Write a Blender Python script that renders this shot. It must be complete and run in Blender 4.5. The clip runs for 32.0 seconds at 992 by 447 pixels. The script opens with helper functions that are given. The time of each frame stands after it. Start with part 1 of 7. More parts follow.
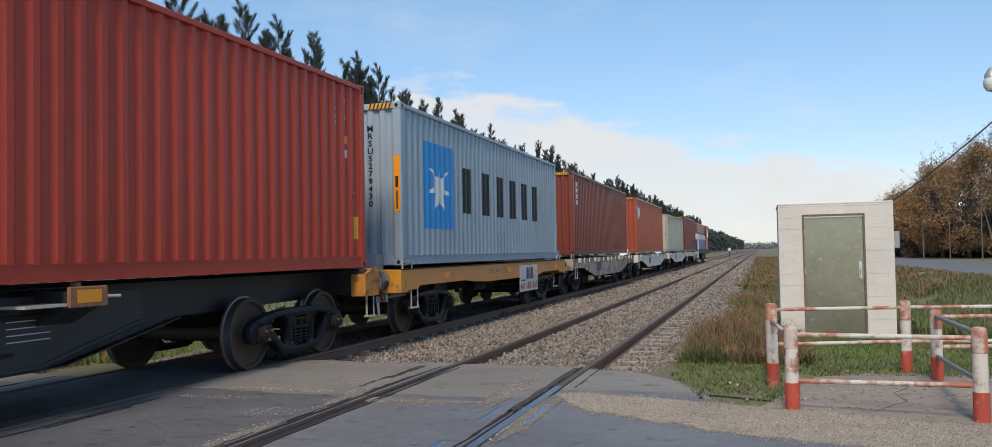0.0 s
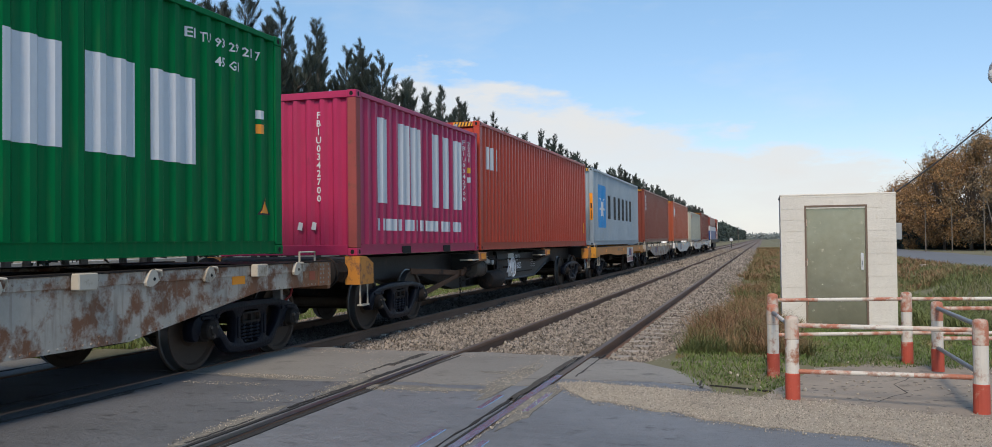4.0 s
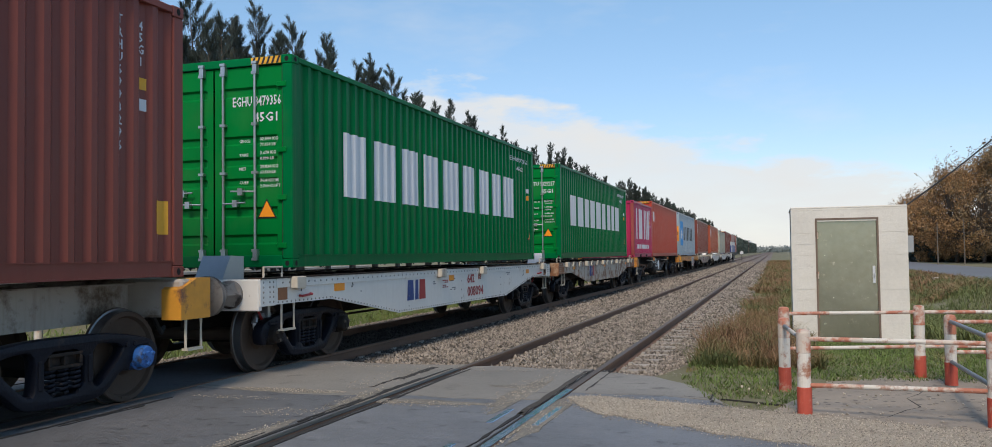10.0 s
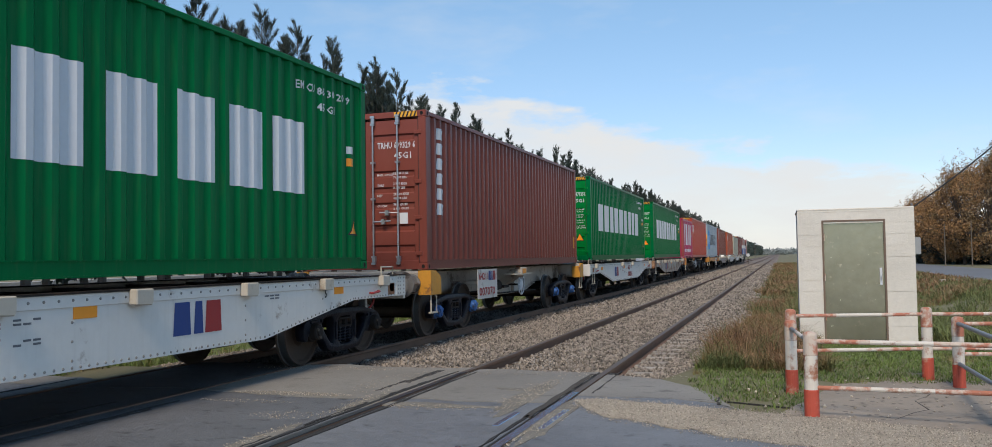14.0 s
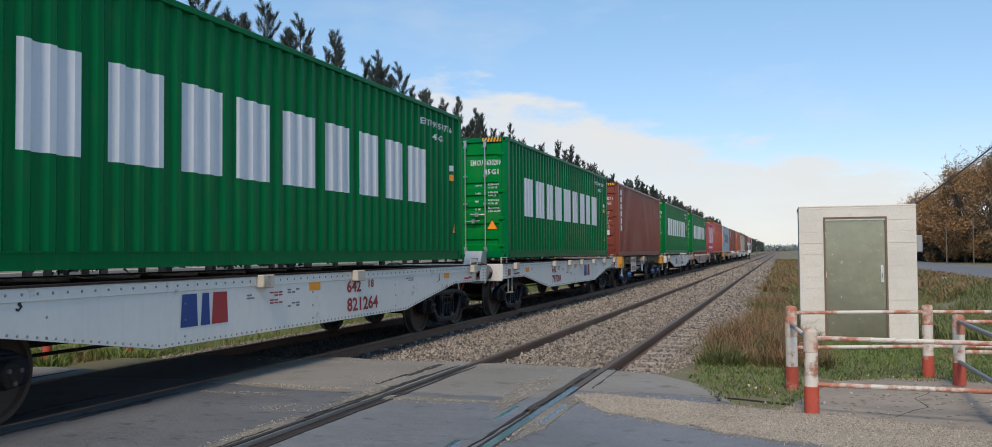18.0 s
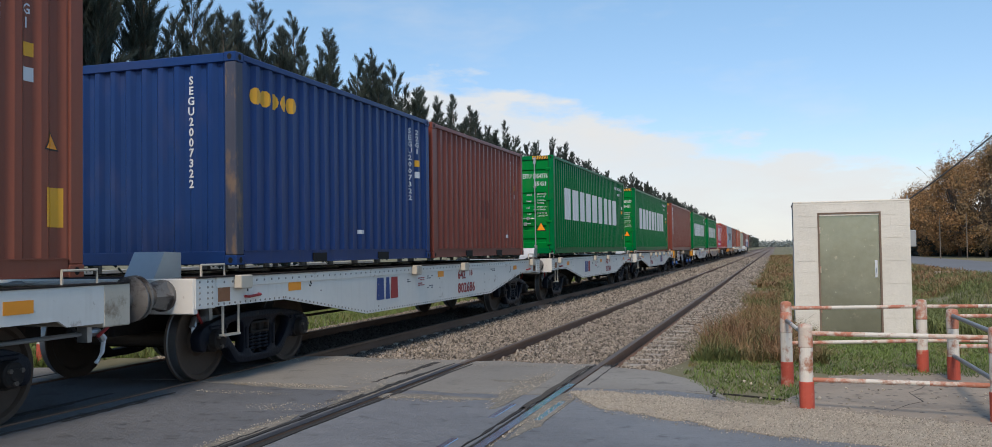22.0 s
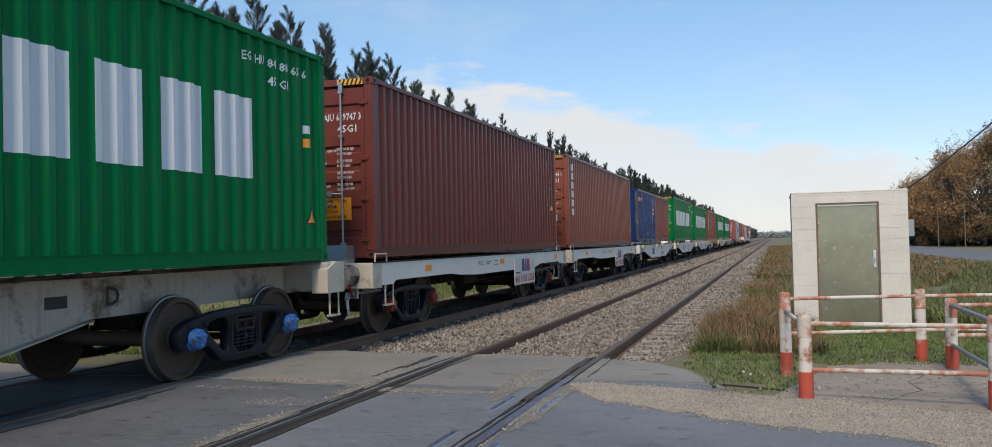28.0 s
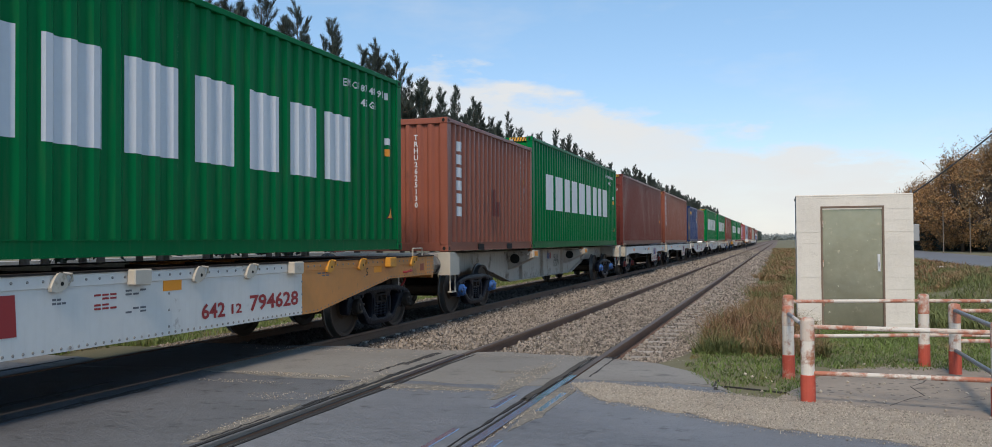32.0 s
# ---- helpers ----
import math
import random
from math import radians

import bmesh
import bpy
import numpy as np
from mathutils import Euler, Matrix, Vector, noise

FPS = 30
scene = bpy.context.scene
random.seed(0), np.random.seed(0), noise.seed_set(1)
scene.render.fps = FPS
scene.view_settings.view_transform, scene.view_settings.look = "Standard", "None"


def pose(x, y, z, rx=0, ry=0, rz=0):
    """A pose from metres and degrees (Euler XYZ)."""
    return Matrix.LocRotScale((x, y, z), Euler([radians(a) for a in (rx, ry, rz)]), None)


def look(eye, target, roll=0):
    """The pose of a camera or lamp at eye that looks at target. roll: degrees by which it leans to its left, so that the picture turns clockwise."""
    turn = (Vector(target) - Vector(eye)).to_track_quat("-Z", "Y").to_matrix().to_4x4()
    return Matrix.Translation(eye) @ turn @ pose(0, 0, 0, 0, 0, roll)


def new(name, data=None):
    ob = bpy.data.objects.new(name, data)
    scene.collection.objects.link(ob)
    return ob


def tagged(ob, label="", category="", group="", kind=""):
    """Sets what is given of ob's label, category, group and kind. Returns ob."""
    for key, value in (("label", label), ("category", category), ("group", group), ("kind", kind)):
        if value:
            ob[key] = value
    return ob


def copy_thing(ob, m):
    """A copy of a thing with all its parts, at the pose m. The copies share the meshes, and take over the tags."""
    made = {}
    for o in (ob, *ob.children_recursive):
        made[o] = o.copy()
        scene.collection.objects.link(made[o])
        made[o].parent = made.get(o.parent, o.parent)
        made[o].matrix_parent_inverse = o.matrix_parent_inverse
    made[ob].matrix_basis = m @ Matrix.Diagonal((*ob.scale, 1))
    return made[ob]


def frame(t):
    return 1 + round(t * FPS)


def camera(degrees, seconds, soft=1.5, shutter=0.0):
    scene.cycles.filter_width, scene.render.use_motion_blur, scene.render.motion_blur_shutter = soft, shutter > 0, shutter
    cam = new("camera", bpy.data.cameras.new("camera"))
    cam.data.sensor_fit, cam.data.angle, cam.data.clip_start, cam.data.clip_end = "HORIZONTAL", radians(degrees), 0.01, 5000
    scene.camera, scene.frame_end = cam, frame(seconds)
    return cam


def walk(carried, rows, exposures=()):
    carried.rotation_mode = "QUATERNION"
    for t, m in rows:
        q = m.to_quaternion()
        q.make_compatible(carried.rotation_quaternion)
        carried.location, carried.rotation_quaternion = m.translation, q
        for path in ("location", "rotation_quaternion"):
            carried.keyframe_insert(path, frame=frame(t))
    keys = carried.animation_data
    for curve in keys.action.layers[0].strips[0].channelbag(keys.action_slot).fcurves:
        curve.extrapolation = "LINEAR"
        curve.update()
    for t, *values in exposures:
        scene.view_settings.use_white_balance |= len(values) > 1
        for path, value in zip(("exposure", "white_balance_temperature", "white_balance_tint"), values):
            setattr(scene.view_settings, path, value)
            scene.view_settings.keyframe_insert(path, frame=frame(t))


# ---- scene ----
# World: x to the right of the line, y along the rails, z up; rail tops at z = 0.
EYE = (0.0, 0.0, 1.437)
cam = camera(58.87, 32.0, soft=0.85)


def view(yaw, pitch, roll):
    """The pose of the camera held at EYE, turned right by yaw, up by pitch, leaning left by roll."""
    return pose(*EYE, 90 + pitch, 0, -yaw) @ pose(0, 0, 0, 0, 0, roll)


walk(cam, [
    (0.0, view(-16.757, 1.898, -1.091)),
    (0.5, view(-16.774, 1.848, -0.975)),
    (1.0, view(-16.791, 1.782, -0.843)),
    (1.5, view(-16.759, 1.722, -0.851)),
    (2.0, view(-16.787, 1.697, -0.869)),
    (2.5, view(-16.803, 1.664, -0.527)),
    (3.0, view(-16.817, 1.544, -0.443)),
    (3.5, view(-16.870, 1.310, -0.551)),
    (5.5, view(-16.865, 1.074, -0.941)),
    (6.0, view(-16.897, 1.163, -0.993)),
    (6.5, view(-16.904, 1.273, -0.888)),
    (7.0, view(-16.943, 1.358, -0.744)),
    (7.5, view(-16.968, 1.442, -0.948)),
    (8.0, view(-17.030, 1.615, -1.080)),
    (8.5, view(-17.137, 1.742, -1.071)),
    (9.0, view(-17.291, 1.923, -0.979)),
    (9.5, view(-17.455, 1.996, -0.879)),
    (10.0, view(-17.511, 2.040, -0.753)),
    (10.5, view(-17.529, 2.138, -0.746)),
    (11.0, view(-17.567, 2.277, -0.586)),
    (11.5, view(-17.642, 2.378, -0.442)),
    (12.0, view(-17.719, 2.352, -0.370)),
    (12.5, view(-17.731, 2.320, -0.442)),
    (13.0, view(-17.746, 2.254, -0.486)),
    (13.5, view(-17.808, 2.259, -0.725)),
    (14.0, view(-17.881, 2.238, -0.904)),
    (14.5, view(-17.944, 2.206, -0.976)),
    (16.5, view(-17.743, 1.974, -0.800)),
    (17.0, view(-17.763, 1.889, -0.823)),
    (17.5, view(-17.847, 1.921, -0.884)),
    (18.0, view(-17.978, 1.881, -0.475)),
    (18.5, view(-18.042, 1.820, -0.444)),
    (19.0, view(-18.045, 1.770, -0.466)),
    (19.5, view(-17.981, 1.783, -0.754)),
    (20.0, view(-17.924, 1.731, -0.818)),
    (20.5, view(-17.925, 1.783, -0.957)),
    (21.0, view(-17.892, 1.786, -0.946)),
    (21.5, view(-17.768, 1.778, -0.901)),
    (22.0, view(-17.645, 1.719, -0.853)),
    (22.5, view(-17.531, 1.684, -0.839)),
    (23.0, view(-17.458, 1.621, -0.761)),
    (23.5, view(-17.517, 1.552, -0.871)),
    (24.0, view(-17.521, 1.481, -1.052)),
    (24.5, view(-17.442, 1.429, -1.085)),
    (25.0, view(-17.365, 1.408, -1.190)),
    (25.5, view(-17.439, 1.430, -1.370)),
    (27.5, view(-17.588, 1.282, -1.111)),
    (28.0, view(-17.554, 1.275, -1.353)),
    (28.5, view(-17.586, 1.326, -1.546)),
    (29.0, view(-17.736, 1.312, -1.480)),
    (29.5, view(-17.880, 1.316, -1.376)),
    (30.0, view(-17.962, 1.275, -1.201)),
    (30.5, view(-17.966, 1.258, -1.113)),
    (31.0, view(-17.986, 1.242, -0.809)),
    (31.5, view(-17.966, 1.219, -0.572)),
    (32.0, view(-17.826, 1.145, -0.422))
])

# ---- light ----
SUN_FROM = Vector((0.06, -0.66, 0.75)).normalized()
world = bpy.data.worlds.new("sky")
scene.world = world
world.use_nodes = True
nt = world.node_tree
nt.nodes.clear()


def wn(kind, **props):
    n = nt.nodes.new(kind)
    for k, v in props.items():
        if k == "op":
            n.operation = v
        elif k == "sky":
            n.sky_type = v
    return n


def wmath(op, a, b=None, c=None, clamp=False):
    n = nt.nodes.new("ShaderNodeMath")
    n.operation, n.use_clamp = op, clamp
    for i, v in enumerate((a, b, c)):
        if v is None:
            continue
        if isinstance(v, (int, float)):
            n.inputs[i].default_value = v
        else:
            nt.links.new(v, n.inputs[i])
    return n.outputs[0]


sky = wn("ShaderNodeTexSky", sky="NISHITA")
sky.sun_disc = False
sky.sun_elevation = math.asin(SUN_FROM.z)
sky.sun_rotation = math.atan2(SUN_FROM.x, SUN_FROM.y)
sky.air_density, sky.dust_density, sky.ozone_density = 1.0, 0.2, 2.6
coord = nt.nodes.new("ShaderNodeTexCoord")
sep = nt.nodes.new("ShaderNodeSeparateXYZ")
nt.links.new(coord.outputs["Generated"], sep.inputs[0])
# azimuth to the right of the line and elevation, in radians
azim = wmath("ARCTAN2", sep.outputs[0], sep.outputs[1])
elev = wmath("ARCSINE", sep.outputs[2])
comb = nt.nodes.new("ShaderNodeCombineXYZ")
nt.links.new(wmath("MULTIPLY", azim, 3.0), comb.inputs[0])
nt.links.new(wmath("MULTIPLY", elev, 9.0), comb.inputs[1])


def cloud_noise(scale, detail, rough):
    n = nt.nodes.new("ShaderNodeTexNoise")
    n.inputs["Scale"].default_value, n.inputs["Detail"].default_value, n.inputs["Roughness"].default_value = scale, detail, rough
    nt.links.new(comb.outputs[0], n.inputs["Vector"])
    return n.outputs["Fac"]


# a bank of cloud that sinks towards the right, with a billowy edge, and thin veils above it
puff = cloud_noise(3.4, 9.0, 0.60)
veil = cloud_noise(1.1, 5.0, 0.6)
left = wmath("MAXIMUM", wmath("MINIMUM", azim, 0.0), -0.38)
beyond = wmath("MULTIPLY", wmath("MINIMUM", wmath("ADD", azim, 0.38), 0.0), 0.42)
top = wmath("ADD", wmath("ADD", wmath("MULTIPLY_ADD", left, -0.25, 0.103), beyond), wmath("MULTIPLY", wmath("MAXIMUM", azim, 0.0), -0.09))
lobe = nt.nodes.new("ShaderNodeTexVoronoi")
lobe.feature, lobe.inputs["Scale"].default_value = "SMOOTH_F1", 5.0
nt.links.new(comb.outputs[0], lobe.inputs["Vector"])
billow = wmath("MULTIPLY_ADD", lobe.outputs["Distance"], -0.055, 0.022)
edge = wmath("ADD", wmath("SUBTRACT", top, elev), wmath("ADD", wmath("MULTIPLY_ADD", puff, 0.11, -0.055), billow))
bank = wmath("MULTIPLY_ADD", edge, 42.0, 0.4, clamp=True)
wisp = wmath("MULTIPLY", wmath("MULTIPLY_ADD", veil, 3.4, -1.75, clamp=True), 0.40)
mask = wmath("MAXIMUM", bank, wisp)
mix = nt.nodes.new("ShaderNodeMix")
mix.data_type = "RGBA"
streak = cloud_noise(2.2, 6.0, 0.55)
nt.links.new(wmath("MULTIPLY", mask, wmath("MULTIPLY_ADD", streak, 0.9, 0.40, clamp=True)), mix.inputs["Factor"])
clear = nt.nodes.new("ShaderNodeVectorMath")
clear.operation = "MULTIPLY"
tint = nt.nodes.new("ShaderNodeMix")
tint.data_type = "RGBA"
nt.links.new(wmath("MULTIPLY_ADD", elev, 3.2, -0.30, clamp=True), tint.inputs["Factor"])
tint.inputs["A"].default_value = (0.90, 0.90, 0.97, 1.0)
tint.inputs["B"].default_value = (1.20, 1.32, 1.22, 1.0)
nt.links.new(tint.outputs["Result"], clear.inputs[1])
nt.links.new(sky.outputs[0], clear.inputs[0])
nt.links.new(clear.outputs[0], mix.inputs["A"])
mix.inputs["B"].default_value = (5.7, 5.75, 5.75, 1.0)
back = wn("ShaderNodeBackground")
nt.links.new(mix.outputs["Result"], back.inputs["Color"])
back.inputs["Strength"].default_value = 0.12
out = wn("ShaderNodeOutputWorld")
nt.links.new(back.outputs[0], out.inputs[0])

sun = new("sun", bpy.data.lights.new("sun", "SUN"))
sun.data.energy, sun.data.angle, sun.data.color = 2.6, radians(16), (1.0, 0.83, 0.65)
sun.matrix_world = look(SUN_FROM * 200, (0, 0, 0))
scene.view_settings.exposure = 0.22

# ---- materials ----
def material(name, base, rough=0.6, metal=0.0, vary=0.15, big=0.6, fine=14.0, bump=0.15, second=None, amount=0.0,
             spot=2.0, stretch=(1, 1, 1), rough_vary=0.12, bump_scale=None, world=False, rand=0.0, island=0.0, grit=None, drip=0.0, spec=0.5):
    """A surface with broad and fine colour variation, fine relief, and spots of a second colour (rust, dirt, wear)."""
    m = bpy.data.materials.new(name)
    m.use_nodes = True
    t = m.node_tree
    b = t.nodes["Principled BSDF"]
    b.inputs["Metallic"].default_value = metal
    b.inputs["Specular IOR Level"].default_value = spec
    tc = t.nodes.new("ShaderNodeTexCoord")
    mp = t.nodes.new("ShaderNodeMapping")
    mp.inputs["Scale"].default_value = stretch
    if world:
        geo = t.nodes.new("ShaderNodeNewGeometry")
        t.links.new(geo.outputs["Position"], mp.inputs[0])
    else:
        t.links.new(tc.outputs["Object"], mp.inputs[0])

    def noise_node(scale, detail=4.0, rg=0.55):
        n = t.nodes.new("ShaderNodeTexNoise")
        n.inputs["Scale"].default_value, n.inputs["Detail"].default_value, n.inputs["Roughness"].default_value = scale, detail, rg
        t.links.new(mp.outputs[0], n.inputs["Vector"])
        return n.outputs["Fac"]

    def calc(op, a, c, clamp=False, d=None):
        n = t.nodes.new("ShaderNodeMath")
        n.operation, n.use_clamp = op, clamp
        for i, v in enumerate((a, c, d)):
            if v is None:
                continue
            if isinstance(v, (int, float)):
                n.inputs[i].default_value = v
            else:
                t.links.new(v, n.inputs[i])
        return n.outputs[0]

    broad, grain = noise_node(big, 3.0), noise_node(fine, 5.0, 0.65)
    shade = calc("ADD", calc("MULTIPLY", calc("SUBTRACT", broad, 0.5), vary * 2.4), calc("MULTIPLY", calc("SUBTRACT", grain, 0.5), vary * 1.6))
    gain = calc("ADD", shade, 1.0)
    if island:
        geo2 = t.nodes.new("ShaderNodeNewGeometry")
        gain = calc("MULTIPLY", gain, calc("MULTIPLY_ADD", geo2.outputs["Random Per Island"], island * 2, d=1.0 - island))
    if rand:
        info = t.nodes.new("ShaderNodeObjectInfo")
        gain = calc("MULTIPLY", gain, calc("MULTIPLY_ADD", info.outputs["Random"], rand * 2, d=1.0 - rand))
    col = t.nodes.new("ShaderNodeVectorMath")
    col.operation = "SCALE"
    col.inputs[0].default_value = base
    t.links.new(gain, col.inputs["Scale"])
    colour = col.outputs[0]
    if second and amount > 0:
        s = noise_node(spot, 8.0, 0.68)
        fac = calc("MULTIPLY", calc("SUBTRACT", s, 0.72 - 0.45 * amount), 9.0, clamp=True)
        mx = t.nodes.new("ShaderNodeMix")
        mx.data_type = "RGBA"
        t.links.new(fac, mx.inputs["Factor"])
        t.links.new(colour, mx.inputs["A"])
        mx.inputs["B"].default_value = (*second, 1)
        colour = mx.outputs["Result"]
    if grit:
        vo = t.nodes.new("ShaderNodeTexVoronoi")
        vo.inputs["Scale"].default_value = grit[1]
        t.links.new(mp.outputs[0], vo.inputs["Vector"])
        near = calc("MULTIPLY", calc("SUBTRACT", grit[2] + 0.06, vo.outputs["Distance"]), 14.0, clamp=True)
        rnd_cell = t.nodes.new("ShaderNodeSeparateColor")
        t.links.new(vo.outputs["Color"], rnd_cell.inputs[0])
        near = calc("MULTIPLY", near, calc("GREATER_THAN", rnd_cell.outputs[0], 0.45))
        mg = t.nodes.new("ShaderNodeMix")
        mg.data_type = "RGBA"
        t.links.new(calc("MULTIPLY", near, 0.8), mg.inputs["Factor"])
        t.links.new(colour, mg.inputs["A"])
        mg.inputs["B"].default_value = (*grit[0], 1)
        colour = mg.outputs["Result"]
    if drip:
        mp2 = t.nodes.new("ShaderNodeMapping")
        mp2.inputs["Scale"].default_value = (1.0, 9.0, 0.9)
        t.links.new(tc.outputs["Object"], mp2.inputs[0])
        dn = t.nodes.new("ShaderNodeTexNoise")
        dn.inputs["Scale"].default_value, dn.inputs["Detail"].default_value = 1.6, 5.0
        t.links.new(mp2.outputs[0], dn.inputs["Vector"])
        md = t.nodes.new("ShaderNodeMix")
        md.data_type = "RGBA"
        t.links.new(calc("MULTIPLY", calc("MULTIPLY_ADD", dn.outputs["Fac"], 4.0, clamp=True, d=-2.1), drip), md.inputs["Factor"])
        t.links.new(colour, md.inputs["A"])
        md.inputs["B"].default_value = (0.20, 0.14, 0.10, 1)
        colour = md.outputs["Result"]
    t.links.new(colour, b.inputs["Base Color"])
    t.links.new(calc("MULTIPLY_ADD", grain, rough_vary * 2, clamp=True, d=rough - rough_vary), b.inputs["Roughness"])
    if bump:
        bp = t.nodes.new("ShaderNodeBump")
        bp.inputs["Strength"].default_value, bp.inputs["Distance"].default_value = bump, 0.02
        t.links.new(noise_node(bump_scale or fine * 1.6, 6.0, 0.6), bp.inputs["Height"])
        t.links.new(bp.outputs[0], b.inputs["Normal"])
    return m


def box_paint(name, base, dirt=0.1, spec=0.19):
    return material(name, base, rough=0.34, vary=0.16, big=0.5, fine=6.0, bump=0.10, second=tuple(c * 0.45 + 0.02 for c in base),
                    amount=dirt, spot=1.3, stretch=(1, 1, 0.35), bump_scale=3.0, spec=spec, drip=0.10)


GREEN = box_paint("green container paint", (0.0, 0.140, 0.041), 0.10, 0.06)
# doors take the side's green, lightened for the sun on the ends
GREEN_LIT = box_paint("green door paint lightened as sunlit", (0.001, 0.175, 0.033), 0.08, 0.06)
RED = box_paint("oxide red container paint", (0.43, 0.060, 0.036), 0.12)
ORANGE_RED = box_paint("orange red container paint", (0.35, 0.088, 0.048), 0.18)
BROWN = box_paint("brown container paint", (0.20, 0.056, 0.042), 0.14)
BROWN_DARK = box_paint("dark brown container paint", (0.15, 0.040, 0.033), 0.14)
BROWN_LIGHT = box_paint("faded brown container paint", (0.235, 0.075, 0.048), 0.2)
BROWN_FADED = box_paint("faded orange brown container paint", (0.265, 0.090, 0.060), 0.22)
MAGENTA = box_paint("magenta container paint", (0.42, 0.035, 0.105), 0.18)
GREY_BLUE = box_paint("grey blue container paint", (0.30, 0.37, 0.43), 0.12)
PALE_GREY = box_paint("pale grey container paint", (0.36, 0.37, 0.31), 0.2)
NAVY = box_paint("navy blue container paint", (0.012, 0.040, 0.150), 0.16)
MARK_WHITE = material("white lettering paint", (0.62, 0.64, 0.67), rough=0.5, vary=0.08, bump=0)
MARK_BLACK = material("black lettering paint", (0.012, 0.012, 0.014), rough=0.5, vary=0.2, bump=0)
PRINT_GREY = material("worn grey small print", (0.13, 0.13, 0.14), rough=0.6, vary=0.3, bump=0)
MARK_RED = material("red lettering paint", (0.32, 0.025, 0.025), rough=0.55, vary=0.15, bump=0)
MARK_BLUE = material("blue lettering paint", (0.012, 0.045, 0.20), rough=0.55, vary=0.15, bump=0)
SKY_BLUE = material("light blue panel paint", (0.02, 0.24, 0.58), rough=0.45, vary=0.1, bump=0)
MARK_YELLOW = material("yellow marking paint", (0.72, 0.36, 0.02), rough=0.5, vary=0.12, bump=0)
MARK_ORANGE = material("orange reflector", (0.85, 0.30, 0.015), rough=0.4, vary=0.08, bump=0)
GALV = material("galvanised steel", (0.42, 0.44, 0.46), rough=0.38, metal=0.75, vary=0.12, bump=0.05)
STEEL_DARK = material("black bogie steel", (0.0085, 0.010, 0.016), rough=0.46, vary=0.4, fine=20, bump=0.3, second=(0.035, 0.028, 0.024), amount=0.27, spot=5, spec=0.16)
STEEL_DIRTY = material("dirty underframe steel", (0.022, 0.018, 0.016), rough=0.75, vary=0.4, fine=12, bump=0.3, second=(0.075, 0.045, 0.03), amount=0.36, spot=4, spec=0.2)
WHEEL_FACE = material("brown dusty wheel steel", (0.075, 0.053, 0.040), rough=0.65, vary=0.3, fine=16, bump=0.12, spec=0.2)
WHEEL_TREAD = material("worn shiny wheel tread", (0.22, 0.22, 0.225), rough=0.36, metal=0.85, vary=0.1, bump=0.03)
SILL_WHITE = material("white wagon paint", (0.69, 0.665, 0.62), rough=0.5, vary=0.09, big=0.8, fine=8, bump=0.08, second=(0.26, 0.19, 0.14), amount=0.22, spot=3.4, drip=0.09)
# the grey puts the shade of each small dome into its colour, with grime
RIVET = material("rivet heads darkened for shade and grime", (0.27, 0.25, 0.225), rough=0.7, vary=0.2, bump=0, spec=0.2)
SILL_CREAM = material("cream wagon paint", (0.50, 0.45, 0.37), rough=0.55, vary=0.12, big=0.8, fine=8, bump=0.1, second=(0.20, 0.15, 0.10), amount=0.34, spot=2.0)
SILL_BEIGE = material("beige dusty wagon paint", (0.43, 0.38, 0.325), rough=0.6, vary=0.14, big=0.7, fine=8, bump=0.1, second=(0.13, 0.09, 0.06), amount=0.42, drip=0.5, spot=1.6)
SILL_RUSTY = material("peeling white wagon paint over rust", (0.42, 0.37, 0.31), rough=0.65, vary=0.25, fine=10, bump=0.4, second=(0.20, 0.085, 0.04), amount=0.55, spot=3.2, drip=0.8)
RUST_ORANGE = material("rusty orange brown steel", (0.26, 0.115, 0.055), rough=0.8, vary=0.4, fine=10, bump=0.4, second=(0.42, 0.27, 0.17), amount=0.42, spot=4.0)
SILL_ORANGE = material("orange wagon paint", (0.58, 0.24, 0.065), rough=0.55, vary=0.2, fine=9, bump=0.1, second=(0.2, 0.11, 0.06), amount=0.27, spot=2.0)
SILL_YELLOW = material("yellow wagon end paint", (0.60, 0.27, 0.03), rough=0.55, vary=0.25, fine=9, bump=0.15, second=(0.20, 0.085, 0.04), amount=0.36, spot=4.0)
SILL_BLACK = material("black wagon paint", (0.022, 0.022, 0.024), rough=0.55, vary=0.3, fine=9, bump=0.12, second=(0.08, 0.05, 0.04), amount=0.25, spot=2.0)
CAP_BLUE = material("blue axle cap paint", (0.03, 0.14, 0.42), rough=0.5, vary=0.2, bump=0.2, second=(0.035, 0.035, 0.045), amount=0.46, spot=9)
CAP_RED = material("red axle cap paint", (0.30, 0.04, 0.03), rough=0.5, vary=0.2, bump=0.2, second=(0.05, 0.03, 0.03), amount=0.46, spot=9)
RUST_DIM = material("dull brown rusted bar", (0.125, 0.066, 0.040), rough=0.8, vary=0.4, fine=10, bump=0.3, second=(0.05, 0.035, 0.028), amount=0.35, spot=3.0, spec=0.2)
DUSTY = material("dusty brown-grey steel", (0.105, 0.085, 0.07), rough=0.8, vary=0.35, fine=10, bump=0.25, second=(0.03, 0.025, 0.022), amount=0.42, spot=4.0, spec=0.2)
RUBBER = material("black rubber", (0.015, 0.015, 0.016), rough=0.7, vary=0.2, bump=0.1)
PLACARD = material("white number board", (0.60, 0.58, 0.54), rough=0.5, vary=0.12, fine=8, bump=0.05, second=(0.25, 0.2, 0.16), amount=0.34, spot=3)
DARK_GAP = material("dark recess", (0.006, 0.006, 0.006), rough=0.9, vary=0.1, bump=0)
